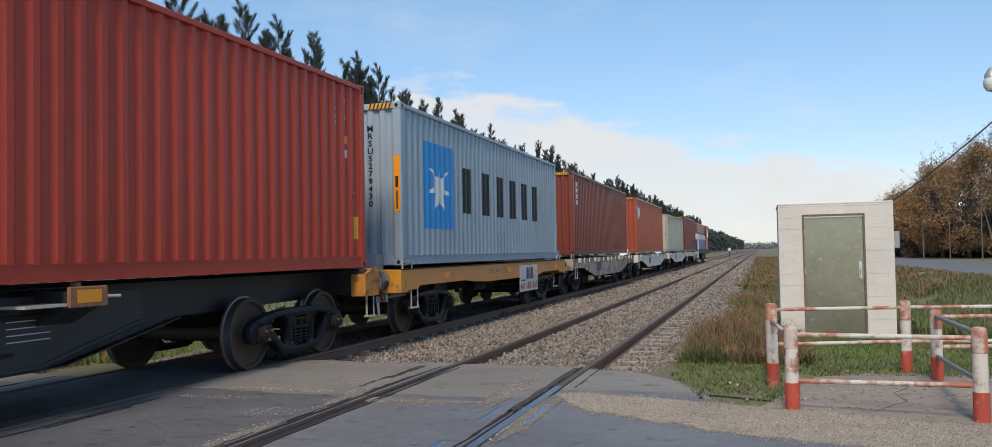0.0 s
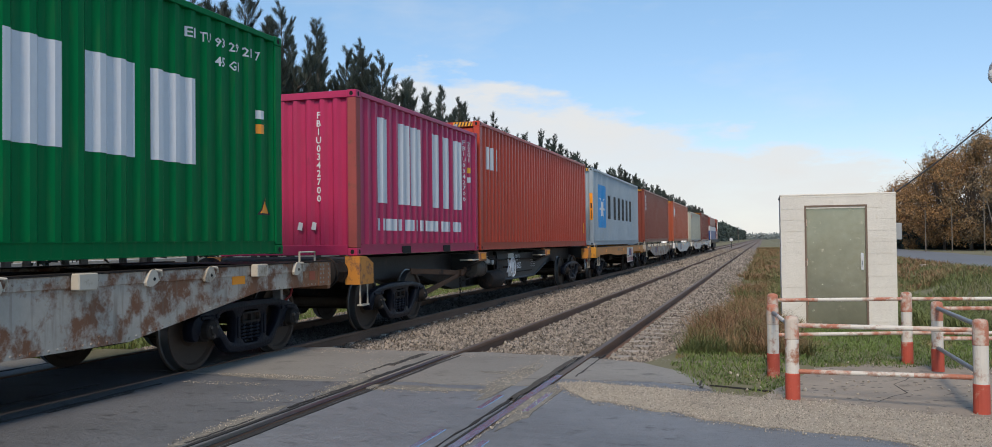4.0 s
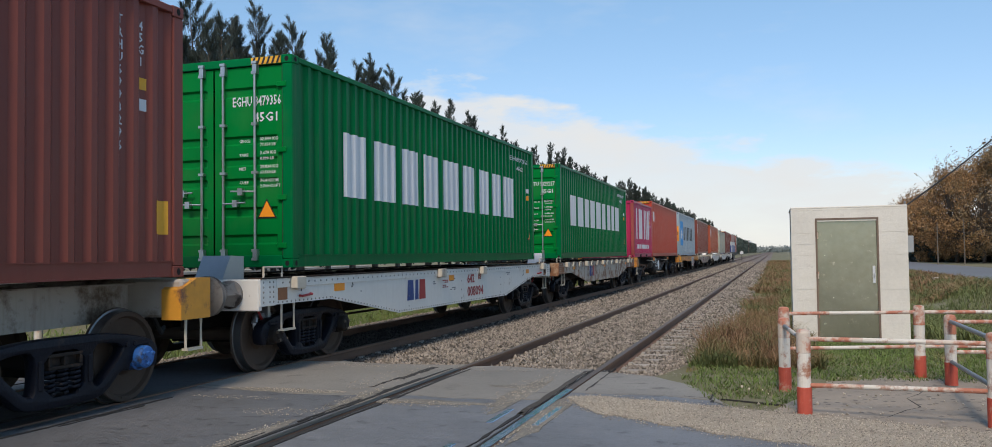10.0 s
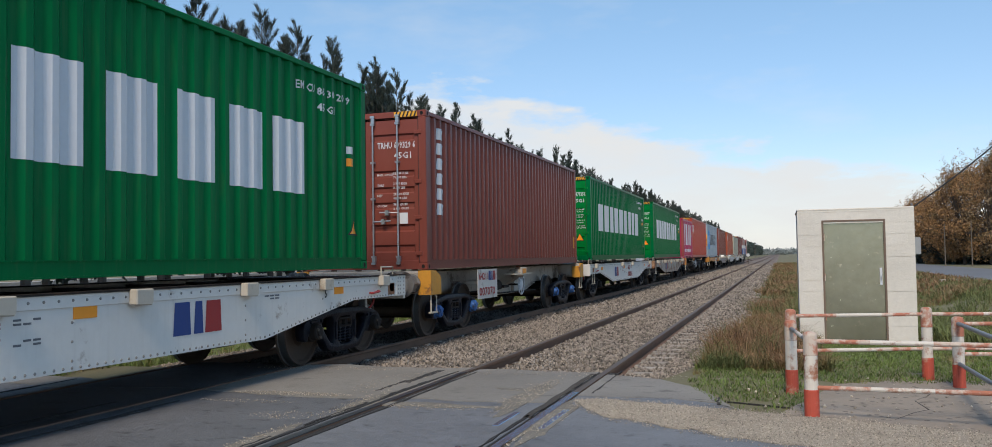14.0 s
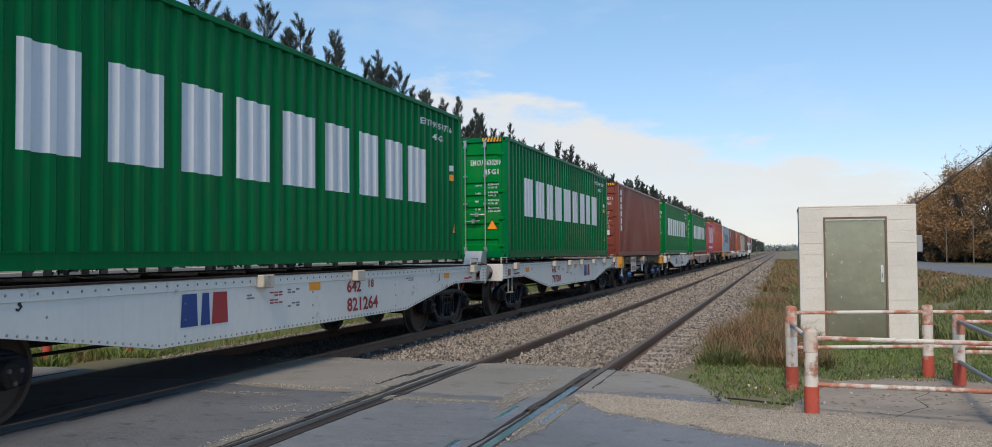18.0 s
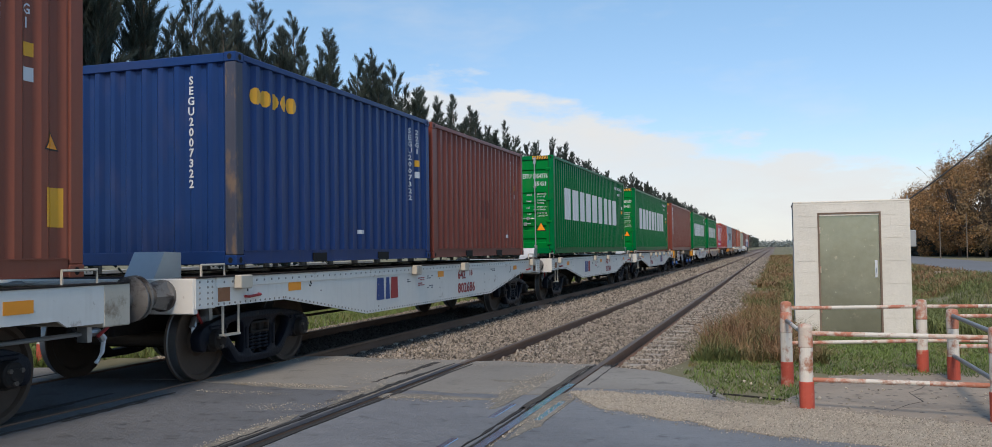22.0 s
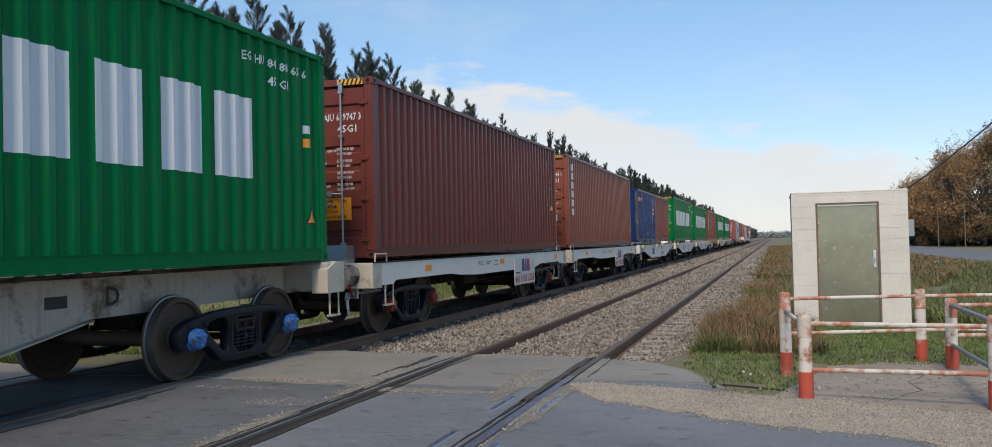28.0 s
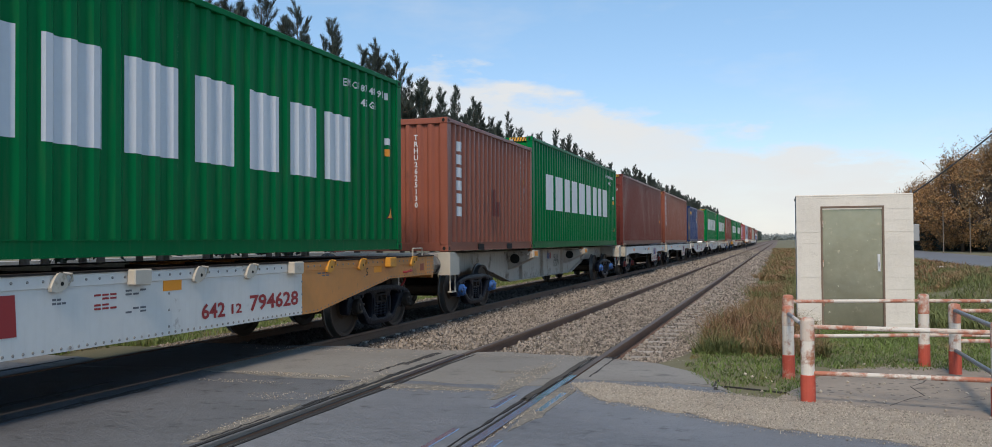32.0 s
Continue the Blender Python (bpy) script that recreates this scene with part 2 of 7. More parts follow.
ASPHALT = material("worn asphalt", (0.168, 0.175, 0.188), rough=0.58, vary=0.5, big=0.5, fine=9, bump=1.0, second=(0.070, 0.071, 0.075), amount=0.32, spot=5.5, bump_scale=34, world=True, stretch=(0.7, 1.0, 1.0), grit=((0.085, 0.086, 0.09), 34.0, 0.16))
ASPHALT_FAR = material("plain grey asphalt", (0.15, 0.155, 0.165), rough=0.75, vary=0.15, big=0.1, fine=6, bump=0.2, world=True)
ASPHALT_DARK = material("dark worn asphalt", (0.122, 0.126, 0.134), rough=0.62, vary=0.5, big=0.5, fine=9, bump=1.0, second=(0.045, 0.045, 0.047), amount=0.34, spot=5.5, bump_scale=34, world=True, stretch=(0.7, 1.0, 1.0), grit=((0.06, 0.06, 0.062), 34.0, 0.16))
CONCRETE_PAD = material("cracked concrete", (0.275, 0.235, 0.19), rough=0.85, vary=0.28, big=0.9, fine=14, bump=0.6, second=(0.16, 0.137, 0.11), amount=0.36, spot=2.6, world=True, grit=((0.10, 0.085, 0.07), 11.0, 0.24))
GRAVEL_DUST = material("sandy gravel", (0.38, 0.335, 0.27), rough=0.92, vary=0.4, big=1.4, fine=34, bump=1.0, second=(0.20, 0.17, 0.135), amount=0.36, spot=20, world=True, bump_scale=44)
BALLAST = material("ballast bed", (0.15, 0.12, 0.10), rough=0.95, vary=0.4, big=0.5, fine=22, bump=1.0, second=(0.32, 0.26, 0.21), amount=0.42, spot=14, world=True, bump_scale=22)
DIRT_DARK = material("oily dirt", (0.028, 0.026, 0.025), rough=0.9, vary=0.4, fine=20, bump=0.6, world=True)
SLEEPER = material("concrete sleeper", (0.33, 0.30, 0.26), rough=0.85, vary=0.2, fine=18, bump=0.3, rand=0.15)
RAIL_WEB = material("rusty rail steel", (0.165, 0.092, 0.058), rough=0.75, vary=0.3, fine=12, bump=0.2)
RAIL_HEAD = material("dull rail steel", (0.105, 0.085, 0.072), rough=0.6, vary=0.25, bump=0.03, stretch=(1, 0.05, 1), spec=0.35)
# the blue in this steel's base strengthens the sky's reflection
RAIL_SHINE = material("polished rail steel with a sky-blue tint", (0.50, 0.56, 0.66), rough=0.22, metal=0.9, vary=0.2, bump=0.03, stretch=(1, 0.3, 1))
RAIL_DULL = material("dull grey rail top in the road", (0.085, 0.088, 0.098), rough=0.38, metal=0.6, vary=0.3, fine=20, bump=0.05, stretch=(1, 0.1, 1), second=(0.05, 0.045, 0.042), amount=0.35, spot=6)
GROOVE_DIRT = material("gritty dirt in the rail groove", (0.060, 0.054, 0.048), rough=0.95, vary=0.6, fine=26, bump=1.0, world=True, second=(0.13, 0.115, 0.095), amount=0.35, spot=16)
SOIL = material("grassy soil", (0.16, 0.15, 0.085), rough=0.95, vary=0.35, big=0.25, fine=9, bump=0.8, second=(0.25, 0.20, 0.13), amount=0.38, spot=0.5, world=True)
GRASS = material("green grass", (0.070, 0.125, 0.026), rough=0.7, vary=0.45, big=0.5, fine=3, bump=0, world=True, second=(0.13, 0.13, 0.04), amount=0.35, spot=1.2)
GRASS_DRY = material("dry brown grass", (0.175, 0.105, 0.050), rough=0.8, vary=0.4, big=0.5, fine=3, bump=0, world=True, second=(0.09, 0.10, 0.03), amount=0.35, spot=0.9)
BARK = material("grey brown bark", (0.095, 0.075, 0.06), rough=0.9, vary=0.3, fine=14, bump=0.8, stretch=(1, 1, 0.25))
NEEDLES = material("dark casuarina foliage", (0.036, 0.052, 0.044), rough=0.7, vary=0.5, big=0.4, fine=3, bump=0, second=(0.075, 0.085, 0.058), amount=0.33, spot=0.8, rand=0.2, island=0.5)
LEAF_GOLD = material("golden brown leaves", (0.30, 0.165, 0.065), rough=0.65, vary=0.45, big=0.3, fine=3, bump=0, second=(0.15, 0.125, 0.06), amount=0.42, spot=0.35, rand=0.2, island=0.55)
LEAF_OLIVE = material("olive green leaves", (0.11, 0.105, 0.05), rough=0.65, vary=0.4, big=0.3, fine=3, bump=0, second=(0.16, 0.11, 0.04), amount=0.35, spot=0.5, rand=0.2, island=0.5)
# the pale blue-grey base puts the air's haze into the far leaves' colour
LEAF_FAR = material("distant foliage with haze in its colour", (0.20, 0.23, 0.225), rough=0.9, vary=0.15, big=0.05, fine=0.6, bump=0, world=True)
WHITEWASH = material("whitewashed blockwork", (0.67, 0.635, 0.57), rough=0.85, vary=0.14, big=1.2, fine=18, bump=0.35, second=(0.42, 0.38, 0.33), amount=0.18, spot=1.6)
DOOR_GREEN = material("weathered green sheet steel", (0.37, 0.355, 0.265), rough=0.22, metal=0.7, vary=0.22, big=1.3, fine=9, bump=0.28, bump_scale=1.7, second=(0.60, 0.54, 0.42), amount=0.26, spot=7.5)
POST_WHITE = material("chipped white post paint", (0.62, 0.58, 0.52), rough=0.7, vary=0.12, fine=14, bump=0.3, second=(0.32, 0.13, 0.07), amount=0.40, spot=5)
POST_RED = material("faded red post paint", (0.44, 0.075, 0.045), rough=0.7, vary=0.25, fine=14, bump=0.3, second=(0.46, 0.27, 0.20), amount=0.32, spot=7)
POST_RUST = material("faded red paint and rust", (0.42, 0.165, 0.105), rough=0.8, vary=0.25, fine=14, bump=0.35, second=(0.56, 0.48, 0.41), amount=0.60, spot=6)
PIPE_GREY = material("bare grey pipe", (0.25, 0.26, 0.27), rough=0.5, metal=0.4, vary=0.15, bump=0.1)
POLE = material("weathered pole", (0.15, 0.125, 0.10), rough=0.8, vary=0.2, bump=0.3)
WIRE = material("black cable", (0.02, 0.02, 0.02), rough=0.6, bump=0)
LAMP_GREY = material("grey lamp housing", (0.33, 0.34, 0.35), rough=0.45, metal=0.3, vary=0.1, bump=0)
LAMP_GLASS = material("milky lamp glass", (0.70, 0.70, 0.66), rough=0.25, vary=0.05, bump=0)
LOCO_BLUE = material("blue locomotive paint", (0.02, 0.085, 0.30), rough=0.4, vary=0.12, bump=0.03, second=(0.03, 0.03, 0.05), amount=0.2)
LOCO_RED = material("red locomotive paint", (0.26, 0.06, 0.04), rough=0.42, vary=0.12, bump=0.03)
LOCO_WHITE = material("white locomotive paint", (0.66, 0.66, 0.66), rough=0.42, vary=0.1, bump=0.03)
GLASS_DARK = material("dark window glass", (0.01, 0.012, 0.014), rough=0.08, vary=0.1, bump=0)
PALE_WALL = material("pale plastered wall", (0.55, 0.56, 0.57), rough=0.85, vary=0.12, fine=6, bump=0.2)
STONE = material("crushed ballast stone", (0.214, 0.184, 0.153), rough=0.9, vary=0.25, big=1.0, fine=30, bump=0.3, world=True, island=0.75)
# besides oil, these two dark tones carry the shade under the train
STONE_OIL_SHADE = material("ballast stone darkened by oil and painted shade", (0.085, 0.075, 0.066), rough=0.85, vary=0.25, big=1.0, fine=30, bump=0.3, world=True, island=0.6)
ASPHALT_OIL_SHADE = material("oil-stained asphalt with train shade in its tone", (0.072, 0.076, 0.084), rough=0.7, vary=0.4, big=0.8, fine=10, bump=0.8, second=(0.035, 0.034, 0.033), amount=0.4, spot=2.0, world=True, bump_scale=30)
PEBBLE = material("pale sandy pebbles", (0.38, 0.335, 0.275), rough=0.9, vary=0.2, big=1.0, fine=30, bump=0.2, world=True, island=0.5)
GRASS_TIP = material("short green grass", (0.112, 0.160, 0.036), rough=0.7, vary=0.4, big=0.45, fine=3, bump=0, world=True, island=0.35, second=(0.26, 0.19, 0.09), amount=0.38, spot=1.1)
WEED_BROWN = material("reddish brown weeds", (0.245, 0.14, 0.075), rough=0.8, vary=0.45, big=0.6, fine=3, bump=0, world=True, island=0.5, second=(0.11, 0.135, 0.045), amount=0.56, spot=0.6)
WEED_GREEN = material("tall green weeds", (0.125, 0.15, 0.05), rough=0.75, vary=0.4, big=0.4, fine=3, bump=0, world=True, island=0.4, second=(0.30, 0.23, 0.12), amount=0.42, spot=0.35)
JOINT = material("grey mortar", (0.66, 0.625, 0.56), rough=0.9, vary=0.1, bump=0.2)
ASPHALT_SANDY = material("asphalt dusted with sand", (0.19, 0.178, 0.155), rough=0.9, vary=0.4, big=1.5, fine=30, bump=0.9, second=(0.31, 0.275, 0.22), amount=0.42, spot=12, world=True, bump_scale=40)
APRON = material("smooth grey crossing concrete", (0.225, 0.212, 0.19), rough=0.72, vary=0.30, big=0.7, fine=12, bump=0.7, second=(0.125, 0.118, 0.108), amount=0.32, spot=3.2, world=True, stretch=(0.6, 1, 1), bump_scale=40, grit=((0.13, 0.122, 0.112), 26.0, 0.18))
FRAME_DARK = material("dark rusted door frame", (0.17, 0.12, 0.09), rough=0.8, vary=0.25, bump=0.2)
RUSTY_POST = material("rusty container corner", (0.30, 0.060, 0.055), rough=0.7, vary=0.25, fine=8, bump=0.2, second=(0.19, 0.065, 0.045), amount=0.42, spot=3)
NAVY_WORN = material("worn navy paint over brown primer", (0.05, 0.055, 0.085), rough=0.6, vary=0.25, fine=8, bump=0.15, second=(0.16, 0.11, 0.08), amount=0.45, spot=4, stretch=(1, 1, 0.4))
END_BLOCK = material("worn orange end block paint", (0.50, 0.20, 0.03), rough=0.6, vary=0.3, fine=9, bump=0.2, second=(0.20, 0.085, 0.045), amount=0.50, spot=4.5)
LEAF_TWIGGY = material("dull brown half-bare twigs and leaves", (0.22, 0.155, 0.085), rough=0.7, vary=0.45, big=0.3, fine=3, bump=0, second=(0.30, 0.17, 0.07), amount=0.42, spot=0.3, rand=0.15, island=0.6)
BUFFER_WORN = material("worn dirty buffer steel", (0.20, 0.185, 0.17), rough=0.6, metal=0.2, vary=0.35, fine=10, bump=0.25, second=(0.06, 0.045, 0.038), amount=0.46, spot=4.0)

# ---- mesh helpers ----
def part(name, bm, mat, parent=None, label="", smooth=False):
    """Links a bmesh, or a finished mesh, as one object under a thing or a part."""
    if isinstance(bm, bpy.types.Mesh):
        me = bm
    else:
        me = bpy.data.meshes.new(name)
        bmesh.ops.recalc_face_normals(bm, faces=bm.faces[:])
        if smooth:
            for fc in bm.faces:
                fc.smooth = True
        bm.to_mesh(me)
        bm.free()
        me.materials.append(mat)
        if smooth:
            me.set_sharp_from_angle(angle=radians(35))
    ob = new(name, me)
    if parent is not None:
        ob.parent = parent
    if label:
        ob["label"] = label
    return ob


def empty(name, label="", category="", group="", kind=""):
    return tagged(new(name), label, category, group, kind)


def hexa(bm, pts):
    v = [bm.verts.new(p) for p in pts]
    for f in ((0, 3, 2, 1), (4, 5, 6, 7), (0, 1, 5, 4), (1, 2, 6, 5), (2, 3, 7, 6), (3, 0, 4, 7)):
        bm.faces.new([v[i] for i in f])
    return v


def box(bm, x0, x1, y0, y1, z0, z1, bevel=0.0):
    v = hexa(bm, [(x0, y0, z0), (x1, y0, z0), (x1, y1, z0), (x0, y1, z0), (x0, y0, z1), (x1, y0, z1), (x1, y1, z1), (x0, y1, z1)])
    if bevel:
        es = list({e for w in v for e in w.link_edges})
        bmesh.ops.bevel(bm, geom=es, offset=bevel, segments=1, affect="EDGES", profile=0.5)
    return bm


def prism(bm, pts, x0, x1):
    """A polygon in (y, z) drawn out along x."""
    a = [bm.verts.new((x0, y, z)) for y, z in pts]
    b = [bm.verts.new((x1, y, z)) for y, z in pts]
    bm.faces.new(a)
    bm.faces.new(b[::-1])
    n = len(pts)
    for i in range(n):
        bm.faces.new((a[i], b[i], b[(i + 1) % n], a[(i + 1) % n]))
    return bm


def slab(bm, pts, z0, z1):
    """A polygon in (x, y) drawn out in height."""
    a = [bm.verts.new((x, y, z0)) for x, y in pts]
    b = [bm.verts.new((x, y, z1)) for x, y in pts]
    bm.faces.new(a)
    bm.faces.new(b)
    n = len(pts)
    for i in range(n):
        bm.faces.new((a[i], b[i], b[(i + 1) % n], a[(i + 1) % n]))
    return bm


def tube(bm, points, r, seg=8, r_end=None):
    """A round bar through points, with closed ends."""
    pts = [Vector(p) for p in points]
    rings = []
    n = len(pts)
    for i, p in enumerate(pts):
        d = (pts[min(i + 1, n - 1)] - pts[max(i - 1, 0)]).normalized()
        side = d.cross(Vector((0, 0, 1)) if abs(d.z) < 0.9 else Vector((1, 0, 0))).normalized()
        up = side.cross(d)
        rr = r if r_end is None else r + (r_end - r) * i / max(n - 1, 1)
        rings.append([bm.verts.new(p + (side * math.cos(a) + up * math.sin(a)) * rr) for a in [2 * math.pi * k / seg for k in range(seg)]])
    for a, b in zip(rings, rings[1:]):
        for k in range(seg):
            bm.faces.new((a[k], a[(k + 1) % seg], b[(k + 1) % seg], b[k]))
    bm.faces.new(rings[0][::-1])
    bm.faces.new(rings[-1])
    return bm


def lathe(bm, profile, centre=(0, 0, 0), axis="x", seg=28):
    """Turns (along, radius) pairs round an axis through centre."""
    c = Vector(centre)
    rings = []
    for a, r in profile:
        ring = []
        for k in range(seg):
            w = 2 * math.pi * k / seg
            p = {"x": (a, r * math.cos(w), r * math.sin(w)), "y": (r * math.cos(w), a, r * math.sin(w)), "z": (r * math.cos(w), r * math.sin(w), a)}[axis]
            ring.append(bm.verts.new(c + Vector(p)))
        rings.append(ring)
    for a, b in zip(rings, rings[1:]):
        for k in range(seg):
            bm.faces.new((a[k], a[(k + 1) % seg], b[(k + 1) % seg], b[k]))
    bm.faces.new(rings[0][::-1])
    bm.faces.new(rings[-1])
    return bm


def B():
    return bmesh.new()


CACHE = {}


def cached(key, build, mat, smooth=False):
    """One mesh shared by alike parts."""
    k = (key, mat.name)
    if k not in CACHE:
        bm = build()
        bmesh.ops.recalc_face_normals(bm, faces=bm.faces[:])
        me = bpy.data.meshes.new(key if isinstance(key, str) else key[0])
        if smooth:
            for fc in bm.faces:
                fc.smooth = True
        bm.to_mesh(me)
        bm.free()
        me.materials.append(mat)
        if smooth:
            me.set_sharp_from_angle(angle=radians(35))
        CACHE[k] = me
    return CACHE[k]


def fast_mesh(name, verts, faces, mat, sizes=None):
    """A mesh from numpy arrays; faces all of one size."""
    me = bpy.data.meshes.new(name)
    me.vertices.add(len(verts))
    me.vertices.foreach_set("co", np.asarray(verts, np.float32).ravel())
    faces = np.asarray(faces, np.int32)
    n, k = faces.shape
    me.loops.add(n * k)
    me.loops.foreach_set("vertex_index", faces.ravel())
    me.polygons.add(n)
    me.polygons.foreach_set("loop_start", np.arange(0, n * k, k, dtype=np.int32))
    me.update(calc_edges=True)
    me.materials.append(mat)
    return me


TEXTS = {}


def text_outline(s, bold=False):
    """Vertices and faces of a word in the built-in font, in a unit box: width by height one."""
    key = (s, bold)
    if key not in TEXTS:
        cu = bpy.data.curves.new("writing", "FONT")
        cu.body, cu.align_x, cu.resolution_u = s, "CENTER", 2 if bold else 1
        cu.space_line, cu.offset = 0.92, 0.026 if bold else 0.016
        ob = new("writing", cu)
        deps = bpy.context.evaluated_depsgraph_get()
        me = bpy.data.meshes.new_from_object(ob.evaluated_get(deps))
        v = np.array([p.co[:2] for p in me.vertices])
        fs = [tuple(p.vertices) for p in me.polygons]
        bpy.data.objects.remove(ob)
        bpy.data.meshes.remove(me)
        bpy.data.curves.remove(cu)
        lo, hi = v.min(0), v.max(0)
        TEXTS[key] = ((v - lo) / (hi - lo), fs, (hi - lo)[0] / (hi - lo)[1])
    return TEXTS[key]

# ---- ground, roads and tracks ----
TRAIN_X, NEAR_X, HALF_GAUGE = -7.23, -2.977, 0.873


def smooth01(a, b, x):
    t = min(max((x - a) / (b - a), 0.0), 1.0)
    return t * t * (3 - 2 * t)


def ground_z(x, y):
    """Height of the soil: level with the road near the crossing, lower along the line."""
    far = smooth01(12.5, 21.0, y) if x > -1.2 else smooth01(10.5, 13.0, y)
    near_edge = smooth01(-1.6, -1.0, x) * (1 - smooth01(3.0, 6.0, x)) * smooth01(8.0, 8.5, y)
    z = -0.075 + 0.052 * near_edge - 0.30 * far
    z += 0.10 * far * noise.noise((x * 0.21, y * 0.21, 0.0))
    if x > 3.0:
        z -= 0.35 * far * smooth01(3.0, 5.0, x) * (1 - smooth01(5.5, 8.0, x))
        up = smooth01(5.5, 8.3, x) * far
        z += (-0.16 - z) * up
    return z


xs = [-3000, -900, -300, -120, -60] + [-40 + 2.0 * i for i in range(12)] + [-16 + 0.5 * i for i in range(62)] + [15.5, 18, 22, 28, 40, 80, 200, 600, 3000]
ys = [-3000, -600, -150, -40, -12] + [-6 + 0.6 * i for i in range(70)] + [36 + 3 * i for i in range(22)] + [110, 140, 190, 260, 400, 700, 1400, 4000]
gv = [(x, y, ground_z(x, y)) for y in ys for x in xs]
gw = len(xs)
gf = [(j * gw + i, j * gw + i + 1, (j + 1) * gw + i + 1, (j + 1) * gw + i) for j in range(len(ys) - 1) for i in range(gw - 1)]
ground = tagged(new("ground", fast_mesh("ground", gv, gf, SOIL)), "soil with grass and weeds beside the railway", "ground", kind="structure")

# crossing: asphalt slabs between the rails, with open flange grooves
road = empty("road", "worn grey asphalt road over the level crossing", "road", kind="structure")
ROAD_Y0, ROAD_Y1 = -14.0, 10.95


def asphalt_slab(x0, x1, y_far, wob=0.12, seed=1, y_near=None, top=-0.012):
    rnd = random.Random(seed)
    n = max(3, int(abs(x1 - x0) / 0.22))
    near = [(x0 + (x1 - x0) * i / n, y_near(x0 + (x1 - x0) * i / n)) for i in range(n + 1)] if y_near else [(x0, ROAD_Y0), (x1, ROAD_Y0)]
    far_edge = []
    for i in range(n + 1):
        x = x0 + (x1 - x0) * i / n
        far_edge.append((x, y_far(x) + rnd.uniform(-wob, wob) * 0.5))
    return slab(B(), near + far_edge[::-1], -0.16, top)


def apron_line(x):
    """Ragged line where the rougher road asphalt begins."""
    return 8.45 + 0.25 * noise.noise((x * 0.9, 0.3, 0)) + 0.10 * noise.noise((x * 4.1, 1.3, 0))


t_l, t_r = TRAIN_X - HALF_GAUGE, TRAIN_X + HALF_GAUGE
n_l, n_r = NEAR_X - HALF_GAUGE, NEAR_X + HALF_GAUGE
for i, (a, b, yf) in enumerate((
        (-60.0, t_l - 0.06, lambda x: 9.2 + 0.15 * math.sin(x)),
        (t_l + 0.09, t_r - 0.09, lambda x: 10.9),
        (t_r + 0.055, n_l - 0.05, lambda x: 10.95 + 0.12 * math.sin(x * 3)),
        (n_l + 0.09, n_r - 0.09, lambda x: 10.85 + 0.07 * math.sin(x * 5)))):
    # slab between the train's rails: its dark colour deepens the wagons' shade
    part("asphalt_slab", asphalt_slab(a, b, apron_line, 0.0, i + 2), (ASPHALT, ASPHALT_OIL_SHADE, ASPHALT_DARK, ASPHALT)[i], road)
    part("concrete_apron", asphalt_slab(a, b, yf, 0.14, i + 2, lambda x: apron_line(x) + 0.004, -0.008), ASPHALT_OIL_SHADE if i == 1 else APRON, road, "smooth apron beside the ballast")


def right_edge(x):
    for (xa, ya), (xb, yb) in zip(RIGHT_EDGE, RIGHT_EDGE[1:]):
        if xa <= x <= xb:
            return ya + (yb - ya) * (x - xa) / (xb - xa)
    return RIGHT_EDGE[-1][1]


RIGHT_EDGE = [(-2.2, 10.75), (-1.5, 10.5), (-0.95, 9.95), (-0.62, 9.1), (-0.42, 8.55), (-0.1, 7.95), (1.67, 7.2), (4.0, 6.2), (40.0, 6.0)]
part("asphalt_slab", asphalt_slab(n_r + 0.05, 40.0, lambda x: min(right_edge(x), apron_line(x) + 0.5), 0.0, 9), ASPHALT, road)
part("concrete_apron", asphalt_slab(n_r + 0.05, -0.44, right_edge, 0.08, 9, lambda x: min(right_edge(x) - 0.02, apron_line(x) + 0.504), -0.008), APRON, road, "smooth grey apron beside the ballast")
b = B()
for cx in (TRAIN_X, NEAR_X):
    for s in (-1, 1):
        box(b, cx + s * HALF_GAUGE - 0.13, cx + s * HALF_GAUGE + 0.13, ROAD_Y0, 10.9, -0.2, -0.018)
part("groove_filling", b, DIRT_DARK, road, "dark oily dirt in the flange grooves")

GRAVEL_LOW = [(-2.02, 8.72), (-1.92, 8.45), (-1.57, 7.95), (-1.03, 7.60), (-0.74, 7.46), (-0.28, 7.14), (0.37, 6.98), (0.68, 6.88), (1.5, 6.3), (2.5, 5.7), (6, 4.6), (12, 4.2)]
GRAVEL_TOP = [(-2.02, 8.74), (-1.75, 8.86), (-1.35, 8.74), (-0.86, 8.58), (-0.42, 8.46), (-0.05, 8.34), (0.3, 8.24), (0.7, 8.08), (1.65, 7.72), (3.2, 7.25), (6, 7.05), (12, 7.2)]


def on_line(line, x):
    for (xa, ya), (xb, yb) in zip(line, line[1:]):
        if xa <= x <= xb:
            return ya + (yb - ya) * (x - xa) / (xb - xa)
    return line[-1][1]


def ragged(line, amp, seed):
    """A line with small uneven bays."""
    out = []
    for (xa, ya), (xb, yb) in zip(line, line[1:]):
        n = max(1, int((xb - xa) / 0.09)) if xb < 4 else 1
        out += [(xa + (xb - xa) * i / n, ya + (yb - ya) * i / n + amp * noise.noise(((xa + (xb - xa) * i / n) * 5.0, seed, 0.0))) for i in range(n)]
    return out + [line[-1]]


